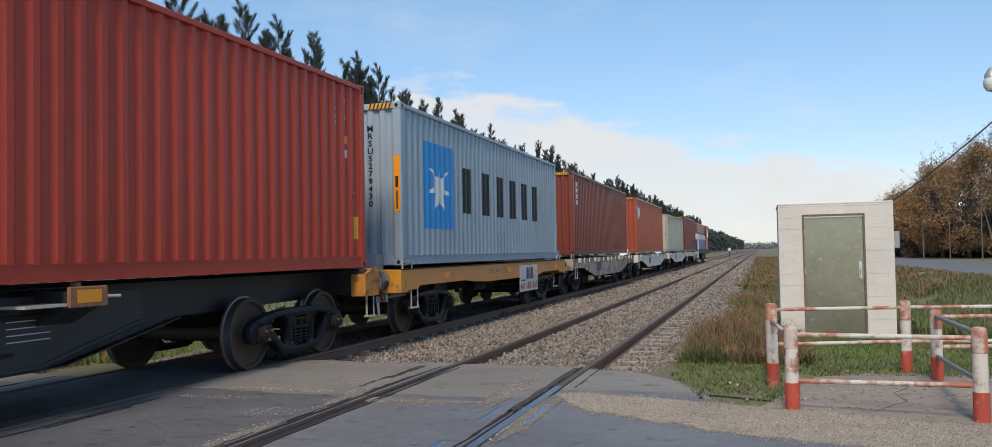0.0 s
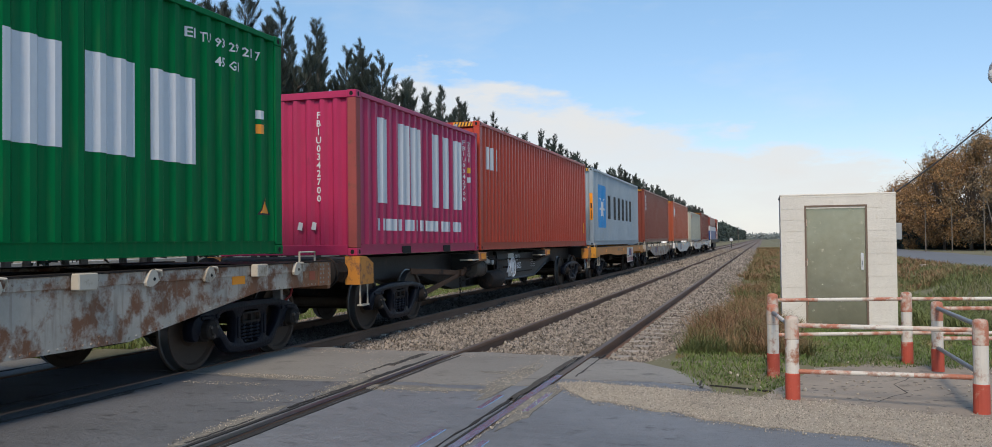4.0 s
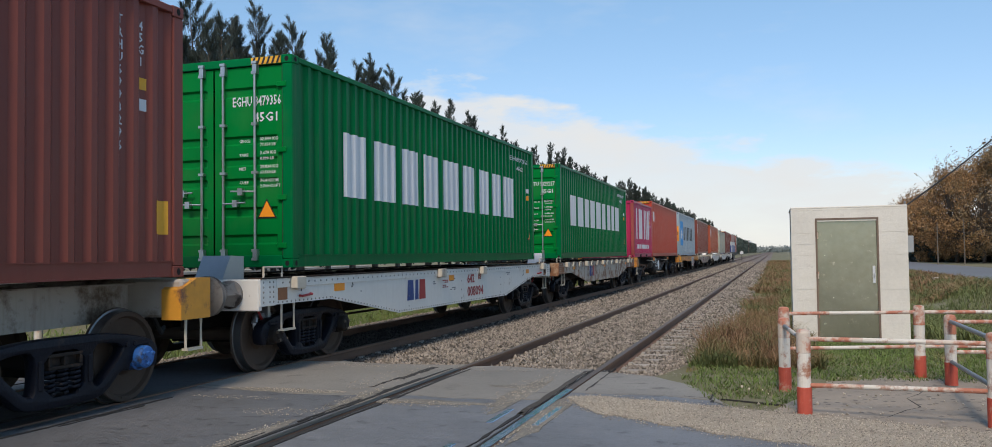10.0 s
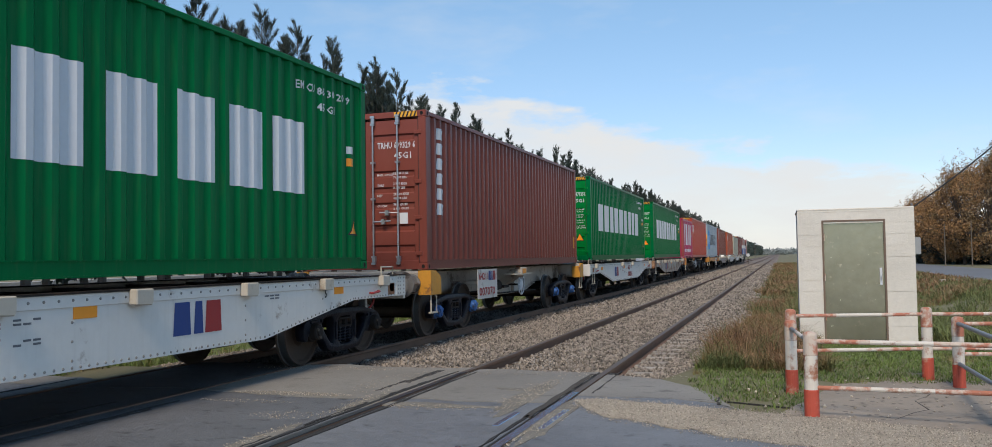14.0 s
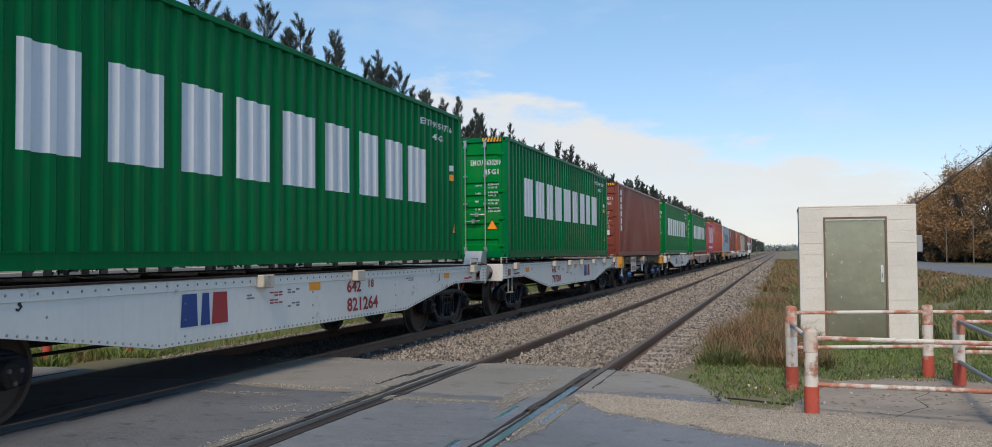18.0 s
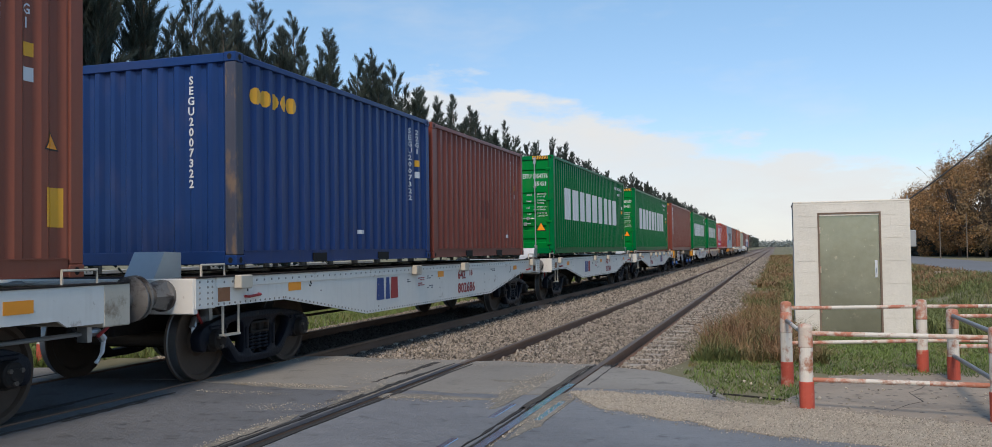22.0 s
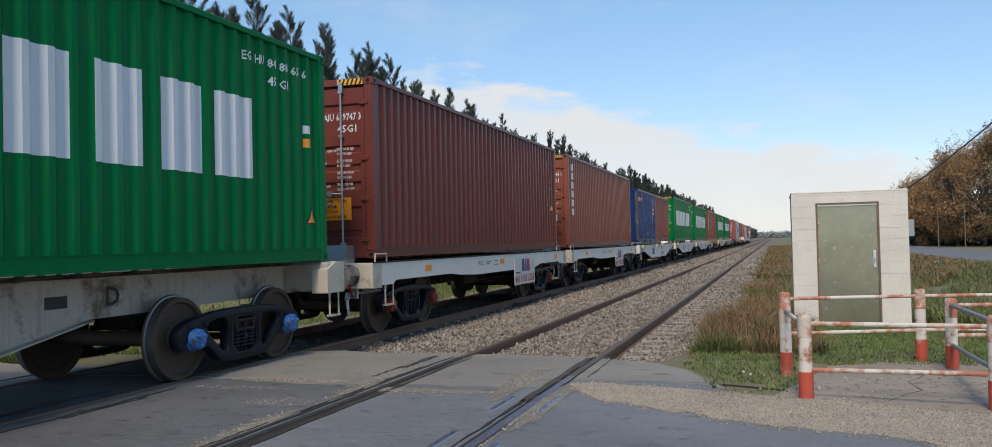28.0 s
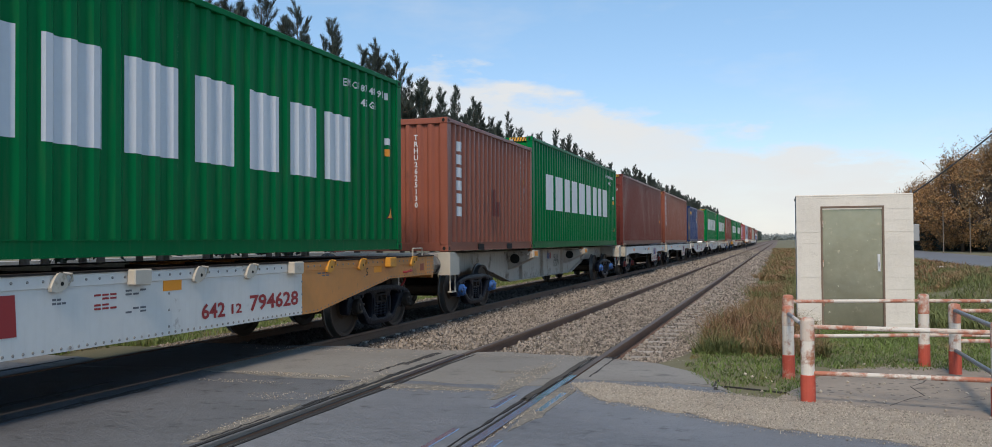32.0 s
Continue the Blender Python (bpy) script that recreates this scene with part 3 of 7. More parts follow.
GRAVEL_LINE = ragged(GRAVEL_LOW, 0.13, 3.1) + ragged(GRAVEL_TOP, 0.07, 8.4)[::-1]
gravel = tagged(part("gravel_shoulder", slab(B(), GRAVEL_LINE, -0.1, -0.004), GRAVEL_DUST),
                "pale sandy gravel washed over the road edge", "gravel", kind="structure")
pad = tagged(part("pavement", slab(B(), [(-0.05, 8.38), (0.7, 8.05), (1.75, 7.62), (3.4, 7.15), (7, 7.0), (7, 10.4), (3, 10.75), (2.0, 10.95), (1.1, 10.8), (0.55, 10.4), (0.28, 9.5)], -0.16, -0.01), CONCRETE_PAD),
             "cracked grey concrete footpath under the barrier", "pavement", kind="structure")

# ballast beds with sloping shoulders
b = B()
for cx, r_out in ((TRAIN_X, 2.1), (NEAR_X, 1.75)):
    pts = [(cx - 3.2, -0.42), (cx - 1.9, -0.185), (cx - 0.8, -0.158), (cx + 0.8, -0.158), (cx + 1.9, -0.185), (cx + r_out + 0.75, -0.42)]
    va = [b.verts.new((x, 10.8, z)) for x, z in pts]
    vb = [b.verts.new((x, 1600, z)) for x, z in pts]
    for i in range(5):
        b.faces.new((va[i], va[i + 1], vb[i + 1], vb[i]))
    b.faces.new(va)
box(b, -5.4, -4.7, 10.8, 1600, -0.3, -0.19)
ballast = tagged(part("ballast_bed", b, BALLAST), "grey and brown crushed stone ballast under the tracks", "ballast", kind="structure")


def rail_mesh():
    bm = B()
    head = [(-0.036, 0.0), (0.036, 0.0), (0.038, -0.035), (0.012, -0.048), (0.010, -0.135), (0.065, -0.15), (0.065, -0.165), (-0.065, -0.165), (-0.065, -0.15), (-0.010, -0.135), (-0.012, -0.048), (-0.038, -0.035)]
    va = [bm.verts.new((x, -20, z)) for x, z in head]
    vb = [bm.verts.new((x, 1600, z)) for x, z in head]
    n = len(head)
    for i in range(n):
        f = bm.faces.new((va[i], va[(i + 1) % n], vb[(i + 1) % n], vb[i]))
        f.material_index = 1 if i == 0 else 0
    bm.faces.new(va)
    bm.faces.new(vb)
    return bm


rail_me = cached("rail", rail_mesh, RAIL_WEB)
rail_me.materials.append(RAIL_HEAD)


def sleeper_mesh():
    bm = B()
    prism_pts = [(-0.13, -0.34), (0.13, -0.34), (0.105, -0.155), (-0.105, -0.155)]
    prism(bm, prism_pts, -1.37, 1.37)
    for s in (-1, 1):
        box(bm, s * HALF_GAUGE - 0.14, s * HALF_GAUGE - 0.085, -0.06, 0.06, -0.155, -0.125)
        box(bm, s * HALF_GAUGE + 0.085, s * HALF_GAUGE + 0.14, -0.06, 0.06, -0.155, -0.125)
    return bm


sleeper_me = cached("sleeper", sleeper_mesh, SLEEPER)
for cx, what in ((TRAIN_X, "railway track under the goods train"), (NEAR_X, "empty straight railway track with brown rails")):
    track = empty("railway_track", what, "railway track", kind="structure")
    for s in (-1, 1):
        r = part("rail", rail_me, None, track)
        r.location.x = cx + s * HALF_GAUGE
    for i in range(150):
        o = part("sleeper", sleeper_me, None, track)
        o.location = (cx, 11.4 + 0.62 * i, -0.002 if cx == NEAR_X else -0.006)
        o.rotation_euler.z = random.uniform(-0.012, 0.012)

# strips added over the rail heads; the right one's blue imitates reflected sky
for x in (n_r, n_l):
    part("worn_rail_top", box(B(), x - 0.0365, x + 0.0365, ROAD_Y0, 9.2 if x == n_r else 10.5, -0.004, 0.0025), RAIL_SHINE if x == n_r else RAIL_DULL, road, "smooth steel strip laid over the rail head in the road")

# asphalt road that runs along the line on the far side of the ditch
b = B()
va = [(10.4, 16.0), (10.3, 47.0), (10.0, 74.0), (10.4, 112.0), (14, 240), (40, 1200), (50, 1200), (20.5, 240), (16.2, 112), (16.6, 74), (16.9, 47), (17.0, 16)]
slab(b, va, -0.6, -0.125)
tagged(part("side_road", b, ASPHALT_FAR), "blue-grey asphalt road beside the line", "road", kind="structure")

for pts in ([(0.9, 8.3), (1.1, 8.7), (1.25, 8.9), (1.2, 9.4), (1.35, 9.7), (1.5, 10.2)], [(-0.9, 9.05), (-0.45, 8.95), (0.05, 8.75)]):
    lft = [(x + 0.004 + 0.01 * noise.noise((x * 9, y * 9, 0)), y + 0.004) for x, y in pts]
    rgt = [(x - 0.004, y - 0.005) for x, y in pts]
    part("crack", slab(B(), lft + rgt[::-1], -0.03, -0.0075), DIRT_DARK, pad if pts[0][0] > -0.5 else road)

# patches of sand, cracks and guard strips on the crossing
for k, (cx, cy, rx, ry) in enumerate(((-4.03, 8.2, 0.13, 0.75), (-4.1, 6.2, 0.10, 0.8), (-2.55, 8.9, 0.14, 1.3), (-2.0, 7.6, 0.16, 1.0), (-3.35, 8.15, 0.8, 0.12), (-5.1, 8.50, 0.7, 0.12), (-2.75, 9.3, 0.3, 0.1))):
    rnd = random.Random(40 + k)
    pts = [(cx + rx * math.cos(a) * rnd.uniform(0.7, 1.15), cy + ry * math.sin(a) * rnd.uniform(0.6, 1.25)) for a in [j * math.pi / 9 for j in range(18)]]
    tagged(part("sand_patch", slab(B(), pts, -0.02, -0.0075 + 0.0005 * k), ASPHALT_SANDY), "thin patch of pale sandy gravel on asphalt", "sand", kind="structure")
for x, y0, y1, wd in ((-4.05, 5.5, 6.4, 0.022), (-4.03, 6.9, 8.15, 0.026), (-4.02, 8.45, 9.7, 0.022), (-4.28, 8.9, 9.7, 0.035), (-4.22, 9.55, 10.65, 0.085), (-6.05, 5.0, 7.8, 0.03), (-5.98, 6.2, 7.3, 0.02), (-2.235, 5.2, 7.8, 0.022), (-2.225, 7.7, 10.7, 0.07), (-1.93, 9.2, 11.0, 0.018), (-0.62, 8.75, 9.36, 0.022), (-3.98, 5.0, 10.6, 0.035), (-3.72, 5.0, 10.6, 0.03), (-6.68, 5.0, 7.6, 0.03), (-6.62, 5.6, 7.0, 0.018), (-8.5, 4, 9, 0.03)):
    rnd = random.Random(int(y0 * 10))
    n = 12
    left = [(x - wd / 2 + 0.03 * noise.noise((y0 + i * 0.7, x, 0.0)) + rnd.uniform(-0.012, 0.012), y0 + (y1 - y0) * i / n) for i in range(n + 1)]
    right = [(x + wd / 2 + 0.03 * noise.noise((y0 + i * 0.7, x, 0.0)) + rnd.uniform(-0.012, 0.012), y0 + (y1 - y0) * i / n) for i in range(n + 1)]
    part("crack", slab(B(), left + right[::-1], -0.02, -0.004), GROOVE_DIRT if x == -2.225 else DIRT_DARK, road)
for x, y0, y1 in ((-2.38, 7.26, 7.93), (-1.96, 7.22, 8.15), (-2.39, 5.6, 6.39), (-1.95, 5.3, 6.1)):
    part("guard_strip", box(B(), x - 0.03, x + 0.03, y0, y1, -0.03, -0.004, 0.004), RAIL_SHINE, road, "worn steel guard strip")

# ---- containers ----
MOVERS = []
HX = 1.219


def ribs(L, margin=0.19, pitch=0.278, depth=0.045):
    """Break points (along, outward) of a pressed side panel, from the rear end."""
    n = round((L - 2 * margin) / pitch)
    p = (L - 2 * margin) / n
    pts = [(0.15, 0.0), (margin, 0.0)]
    for i in range(n):
        a = margin + i * p
        pts += [(a + 0.27 * p, 0.0), (a + 0.48 * p, -depth), (a + 0.79 * p, -depth), (a + p, 0.0)]
    pts += [(L - 0.15, 0.0)]
    return pts


def depth_at(pts, u):
    for (a, d), (c, e) in zip(pts, pts[1:]):
        if a <= u <= c:
            return d + (e - d) * (u - a) / max(c - a, 1e-9)
    return 0.0


def fold(verts, faces, pts, place):
    """Lays flat outlines (along, up) on a ribbed panel: cuts them at the ribs' edges, then places every vertex."""
    bm = B()
    vs = [bm.verts.new((u, v, 0)) for u, v in verts]
    for f in faces:
        if len(set(f)) > 2:
            bm.faces.new([vs[i] for i in f])
    lo, hi = min(u for u, _ in verts), max(u for u, _ in verts)
    if pts:
        for c, _ in pts:
            if lo + 1e-4 < c < hi - 1e-4:
                bmesh.ops.bisect_plane(bm, geom=bm.verts[:] + bm.edges[:] + bm.faces[:], plane_co=(c, 0, 0), plane_no=(1, 0, 0))
    for w in bm.verts:
        w.co = place(w.co.x, w.co.y, depth_at(pts, w.co.x) if pts else 0.0)
    return bm


def side_mark(thing, L, polys, mat, name="marking", label=""):
    """Paint on the side that faces the road: polygons of (from the rear end, above the base)."""
    verts, faces = [], []
    for p in polys:
        faces.append(tuple(range(len(verts), len(verts) + len(p))))
        verts += p
    pts = SIDES[L]
    bm = fold(verts, faces, pts, lambda u, v, d: Vector((HX - 0.024 + d + 0.004, u - L / 2, v)))
    return part(name, bm, mat, thing, label)


def rect(u0, u1, v0, v1):
    return [(u0, v0), (u1, v0), (u1, v1), (u0, v1)]


def side_text(thing, L, s, u, v, h, mat, w=None):
    """Writing on the side, its lower left corner at (u, v), h high."""
    vs, fs, asp = text_outline(s)
    w = w or h * asp
    bm = fold([(u + a * w, v + c * h) for a, c in vs], fs, SIDES[L], lambda a, c, d: Vector((HX - 0.024 + d + 0.004, a - L / 2, c)))
    return part("lettering", bm, mat, thing)


def rib_pairs(thing, L, pairs, first, v, h, mat, w=0.135):
    """Code letters in pairs, one pair to each rib, from the rib of that number on."""
    p = SIDES[L]
    crowns = [a for (a, d), (_, e) in zip(p, p[1:]) if d == 0.0 and e == 0.0][1:]
    for k, pair in enumerate(pairs.split()):
        side_text(thing, L, pair, crowns[first + k] - 0.065, v, h, mat, w if len(pair) > 1 else w * 0.42)


def plane_text(thing, s, to, w, h, mat, name="lettering"):
    """Writing on a flat face; to(a, c) places a point of the w by h box."""
    vs, fs, asp = text_outline(s, mat is MARK_RED or h > 0.145)
    bm = B()
    pv = [bm.verts.new(to(a * (w or h * asp), c * h)) for a, c in vs]
    for f in fs:
        bm.faces.new([pv[i] for i in f])
    return part(name, bm, mat, thing)


SIDES = {12.192: ribs(12.192), 6.058: ribs(6.058)}


def side_panel(L, H, sx):
    pts = SIDES[L]
    bm = B()
    lo = [bm.verts.new((sx * (HX - 0.024 + d), u - L / 2, 0.176)) for u, d in pts]
    hi = [bm.verts.new((sx * (HX - 0.024 + d), u - L / 2, H - 0.075)) for u, d in pts]
    for i in range(len(pts) - 1):
        bm.faces.new((lo[i], lo[i + 1], hi[i + 1], hi[i]))
    return bm


def end_panel(L, H, sy):
    pts = ribs(2.438, 0.16, 0.235, 0.045)
    bm = B()
    lo = [bm.verts.new((u - HX, sy * (L / 2 - 0.02 + d), 0.17)) for u, d in pts]
    hi = [bm.verts.new((u - HX, sy * (L / 2 - 0.02 + d), H - 0.1)) for u, d in pts]
    for i in range(len(pts) - 1):
        bm.faces.new((lo[i], lo[i + 1], hi[i + 1], hi[i]))
    return bm


def door_leaf(L, H, sx):
    """A pressed door leaf: flat fields with recessed bands across."""
    z0, z1 = 0.175, H - 0.135
    fr = [0.0, 0.055, 0.065, 0.10, 0.11, 0.20, 0.21, 0.245, 0.255, 0.36, 0.37, 0.40, 0.41, 0.47, 0.48, 0.51, 0.52, 0.585, 0.595, 0.625, 0.635, 0.84, 0.85, 0.885, 0.895, 1.0]
    dp = [0, 0, -1, -1, 0, 0, -1, -1, 0, 0, -1, -1, 0, 0, -1, -1, 0, 0, -1, -1, 0, 0, -1, -1, 0, 0]
    bm = B()
    y = -L / 2 + 0.03
    cols = [0.012, 0.10, 0.13, 0.95, 0.98, 1.055]
    grid = []
    for f, d in zip(fr, dp):
        z = z0 + (z1 - z0) * f
        grid.append([bm.verts.new((sx * c, y + (0.032 if d and 1 < k < 4 else 0.0), z)) for k, c in enumerate(cols)])
    for r0, r1 in zip(grid, grid[1:]):
        for k in range(len(cols) - 1):
            bm.faces.new((r0[k], r0[k + 1], r1[k + 1], r1[k]))
    for f in (0, 1):
        zz = z1 if f else z0
        hexa(bm, [(sx * 0.012, y, zz - 0.02), (sx * 1.055, y, zz - 0.02), (sx * 1.055, y + 0.06, zz - 0.02), (sx * 0.012, y + 0.06, zz - 0.02),
                  (sx * 0.012, y, zz + 0.003), (sx * 1.055, y, zz + 0.003), (sx * 1.055, y + 0.06, zz + 0.003), (sx * 0.012, y + 0.06, zz + 0.003)])
    return bm


def lock_bar(L, H, x):
    y = -L / 2 - 0.012
    bm = tube(B(), [(x, y, 0.10), (x, y, H - 0.06)], 0.017, 8)
    for z in (0.12, 0.24, H * 0.45, H * 0.68, H - 0.22, H - 0.08):
        box(bm, x - 0.04, x + 0.04, y - 0.024, y + 0.04, z - 0.018, z + 0.018)
    box(bm, x - 0.02, x + 0.045, y - 0.03, y + 0.035, 0.14, 0.23)
    box(bm, x - 0.02, x + 0.045, y - 0.03, y + 0.035, H - 0.21, H - 0.11)
    return bm


def lock_handle(L, x, z, s):
    y = -L / 2 - 0.03
    bm = tube(B(), [(x, y, z), (x + s * 0.12, y - 0.012, z + 0.004), (x + s * 0.36, y - 0.008, z + 0.012)], 0.013, 6)
    box(bm, x + s * 0.17, x + s * 0.24, y - 0.03, y + 0.03, z - 0.045, z + 0.05)
    return bm


def casting(L, H, sx, sy, top):
    """A corner casting with an oval hole in its faces."""
    z0, z1 = (H - 0.118, H) if top else (0.0, 0.118)
    y0, y1 = (L / 2 - 0.178, L / 2) if sy > 0 else (-L / 2, -L / 2 + 0.178)
    x0, x1 = (HX - 0.162, HX) if sx > 0 else (-HX, -HX + 0.162)
    return box(B(), x0, x1, y0, y1, z0, z1, 0.008)


def casting_hole(L, H, sx, sy, top):
    z = H - 0.059 if top else 0.059
    bm = B()
    ring = [(0.032 * math.cos(a) , 0.05 * math.sin(a)) for a in [k * math.pi / 5 for k in range(10)]]
    yy = sy * (L / 2 + 0.002)
    v = [bm.verts.new((sx * (HX - 0.08) + a, yy, z + c * 0.75)) for a, c in ring]
    bm.faces.new(v)
    return bm


def casting_slot(L, H, sy, top):
    """The hole in the casting's long side."""
    z = H - 0.059 if top else 0.059
    bm = B()
    bm.faces.new([bm.verts.new((HX + 0.002, sy * (L / 2 - 0.09) + 0.032 * math.cos(a), z + 0.0375 * math.sin(a))) for a in [k * math.pi / 5 for k in range(10)]])
    return bm


def hazard(L, H, sx):
    """Slanted dark stripes over an orange field at a top corner of the end frame."""
    y = -L / 2 - 0.004
    x0, x1 = (HX - 0.62, HX - 0.17) if sx > 0 else (-HX + 0.17, -HX + 0.62)
    plate = box(B(), x0, x1, y, y + 0.02, H - 0.11, H - 0.012)
    st = B()
    for k in range(6):
        a = x0 + 0.01 + k * 0.075
        hexa(st, [(a, y - 0.003, H - 0.108), (a + 0.03, y - 0.003, H - 0.108), (a + 0.03, y, H - 0.108), (a, y, H - 0.108),
                  (a + 0.035, y - 0.003, H - 0.014), (a + 0.065, y - 0.003, H - 0.014), (a + 0.065, y, H - 0.014), (a + 0.035, y, H - 0.014)])
    return plate, st


def bottom_rail(L, sx):
    """A channel along the foot of the side: a web set back between two lips."""
    e = L / 2 - 0.178
    prof = [(0.085, 0.010), (0.005, 0.010), (0.005, 0.027), (0.019, 0.027), (0.019, 0.166), (0.004, 0.166), (0.004, 0.178), (0.085, 0.178)]
    bm = B()
    a, c = ([bm.verts.new((sx * (HX - d), y, z)) for d, z in prof] for y in (-e, e))
    bm.faces.new(a)
    bm.faces.new(c[::-1])
    for k in range(8):
        bm.faces.new((a[k], c[k], c[(k + 1) % 8], a[(k + 1) % 8]))
    return bm


def container(L, H, paint, base_u, rear, label, door_paint=None, post_paint=None, base=1.305):
    """A shipping container whose rear end lies at base_u along the train."""
    c = empty("shipping_container", label, "container", "containers on the train")
    k = (L, H)
    P = lambda n, key, build, mat, **kw: part(n, cached((n, key), build, mat), None, c, **kw)
    door_paint = door_paint or paint
    for sx in (1, -1):
        P("side_panel", (k, sx), lambda: side_panel(L, H, sx), paint)
        P("bottom_rail", (k, sx), lambda: bottom_rail(L, sx), paint)
        for y in (-1.03, 1.03) if L < 7 else ():
            P("fork_pocket", (k, sx, y), lambda: box(B(), *sorted((sx * (HX - 0.06), sx * (HX - 0.003))), y - 0.19, y + 0.19, 0.008, 0.135), DARK_GAP, label="dark fork pocket")
        P("top_rail", (k, sx), lambda: box(B(), *sorted((sx * (HX - 0.09), sx * (HX - 0.004))), -L / 2 + 0.178, L / 2 - 0.178, H - 0.085, H - 0.012, 0.006), paint)
        for sy in (1, -1):
            P("corner_post", (k, sx, sy), lambda: box(B(), *sorted((sx * (HX - 0.155), sx * (HX - 0.004))), *sorted((sy * (L / 2 - 0.165), sy * (L / 2 - 0.004))), 0.118, H - 0.118, 0.012), post_paint if post_paint and sy < 0 else paint)
            for top in (0, 1):
                cc = P("corner_casting", (k, sx, sy, top), lambda: casting(L, H, sx, sy, top), paint)
                part("casting_hole", cached(("casting_hole", k, sx, sy, top), lambda: casting_hole(L, H, sx, sy, top), DARK_GAP), None, cc)
                if sx > 0:
                    part("casting_hole", cached(("casting_slot", k, sy, top), lambda: casting_slot(L, H, sy, top), DARK_GAP), None, cc)
    P("roof", k, lambda: box(B(), -HX + 0.05, HX - 0.05, -L / 2 + 0.1, L / 2 - 0.1, H - 0.05, H - 0.02), paint)
    P("floor", k, lambda: box(B(), -HX + 0.03, HX - 0.03, -L / 2 + 0.06, L / 2 - 0.06, 0.09, 0.165), STEEL_DIRTY)
    P("front_wall", k, lambda: end_panel(L, H, 1), paint)
    for sy in (1, -1):
        P("end_header", (k, sy), lambda: box(B(), -HX + 0.162, HX - 0.162, *sorted((sy * (L / 2 - 0.12), sy * (L / 2 - 0.006))), H - 0.118, H - 0.006, 0.008), paint)
        P("end_sill", (k, sy), lambda: box(B(), -HX + 0.162, HX - 0.162, *sorted((sy * (L / 2 - 0.1), sy * (L / 2 - 0.006))), 0.008, 0.17, 0.008), paint)
    if rear == "wall":
        P("rear_wall", k, lambda: end_panel(L, H, -1), paint)
    else:
        for sx in (-1, 1):
            d = P("door", (k, sx), lambda: door_leaf(L, H, sx), door_paint)
            for x in (0.17, 0.66):
                part("locking_bar", cached(("locking_bar", k, sx, x), lambda: lock_bar(L, H, sx * x), GALV), None, d, "galvanised locking bar")
            for x, z in ((0.17, 0.88), (0.66, 1.04)):
                s = 1 if x < 0.4 else -1
                part("handle", cached(("handle", k, sx, x), lambda: lock_handle(L, sx * x, z, sx * s), GALV), None, d, "galvanised door handle")
            for z in (0.3, 0.95, 1.6, H - 0.4):
                part("hinge", cached(("hinge", k, sx, z), lambda: box(B(), *sorted((sx * 0.99, sx * 1.13)), -L / 2 - 0.012, -L / 2 + 0.03, z - 0.035, z + 0.035, 0.006), door_paint), None, d)
            part("door_seal", cached(("door_seal", k, sx), lambda: box(B(), *sorted((sx * 1.052, sx * 1.075)), -L / 2 + 0.022, -L / 2 + 0.06, 0.17, H - 0.12), RUBBER), None, d)
    if H > 2.7:
        for sx in (-1, 1):
            pl = P("hazard_plate", (k, sx), lambda: hazard(L, H, sx)[0], MARK_YELLOW, label="yellow and black striped plate")
            part("hazard_stripes", cached(("hazard_stripes", k, sx), lambda: hazard(L, H, sx)[1], MARK_BLACK), None, pl)
    c.scale.z = (1.235 + H - base) / H
    MOVERS.append((c, TRAIN_X, base_u + L / 2, base))
    return c


L40, L20 = 12.192, 6.058


def door_text(c, L, s, x, z, h, mat=MARK_WHITE, w=None):
    return plane_text(c, s, lambda a, b2: Vector((x + a, -L / 2 + 0.022, z + b2)), w, h, mat)


def triangle_sign(c, L, x, z, s, side=False):
    """An orange warning triangle with a dark rim, on a door or on the side."""
    for k, mat, nm in ((1.0, MARK_BLACK, "sign_rim"), (0.80, MARK_ORANGE, "warning_sign")):
        tri = [(-0.5 * s * k, -0.36 * s * k), (0.5 * s * k, -0.36 * s * k), (0, 0.55 * s * k)]
        if side:
            o = side_mark(c, L, [[(x + a, z + b2) for a, b2 in tri]], mat, nm)
            if k < 1:
                o.location.x = 0.003
        else:
            bm = B()
            bm.faces.new([bm.verts.new((x + a, -L / 2 + (0.024 if k == 1 else 0.021), z + b2)) for a, b2 in tri])
            part(nm, bm, mat, c)


def door_weights(c, L, x, z, words, figures):
    """The block of weights on a door: words in one column, figures in another."""
    for i, (a, f) in enumerate(zip(words, figures)):
        door_text(c, L, a, x, z - 0.19 * i, 0.042)
        door_text(c, L, f[0], x + 0.32, z - 0.19 * i + 0.02, 0.048)
        door_text(c, L, f[1], x + 0.32, z - 0.19 * i - 0.055, 0.045)


def band_letters(c, L, cells, v0, v1, mat, label="white brand marking in plain bars", slot=0.2):
    """The brand's large signs as plain upright bars of its colour."""
    for a, b2 in cells:
        side_mark(c, L, [rect(a, a + (b2 - a) * (1 - slot), v0, v1)], mat, "brand_bar", label)


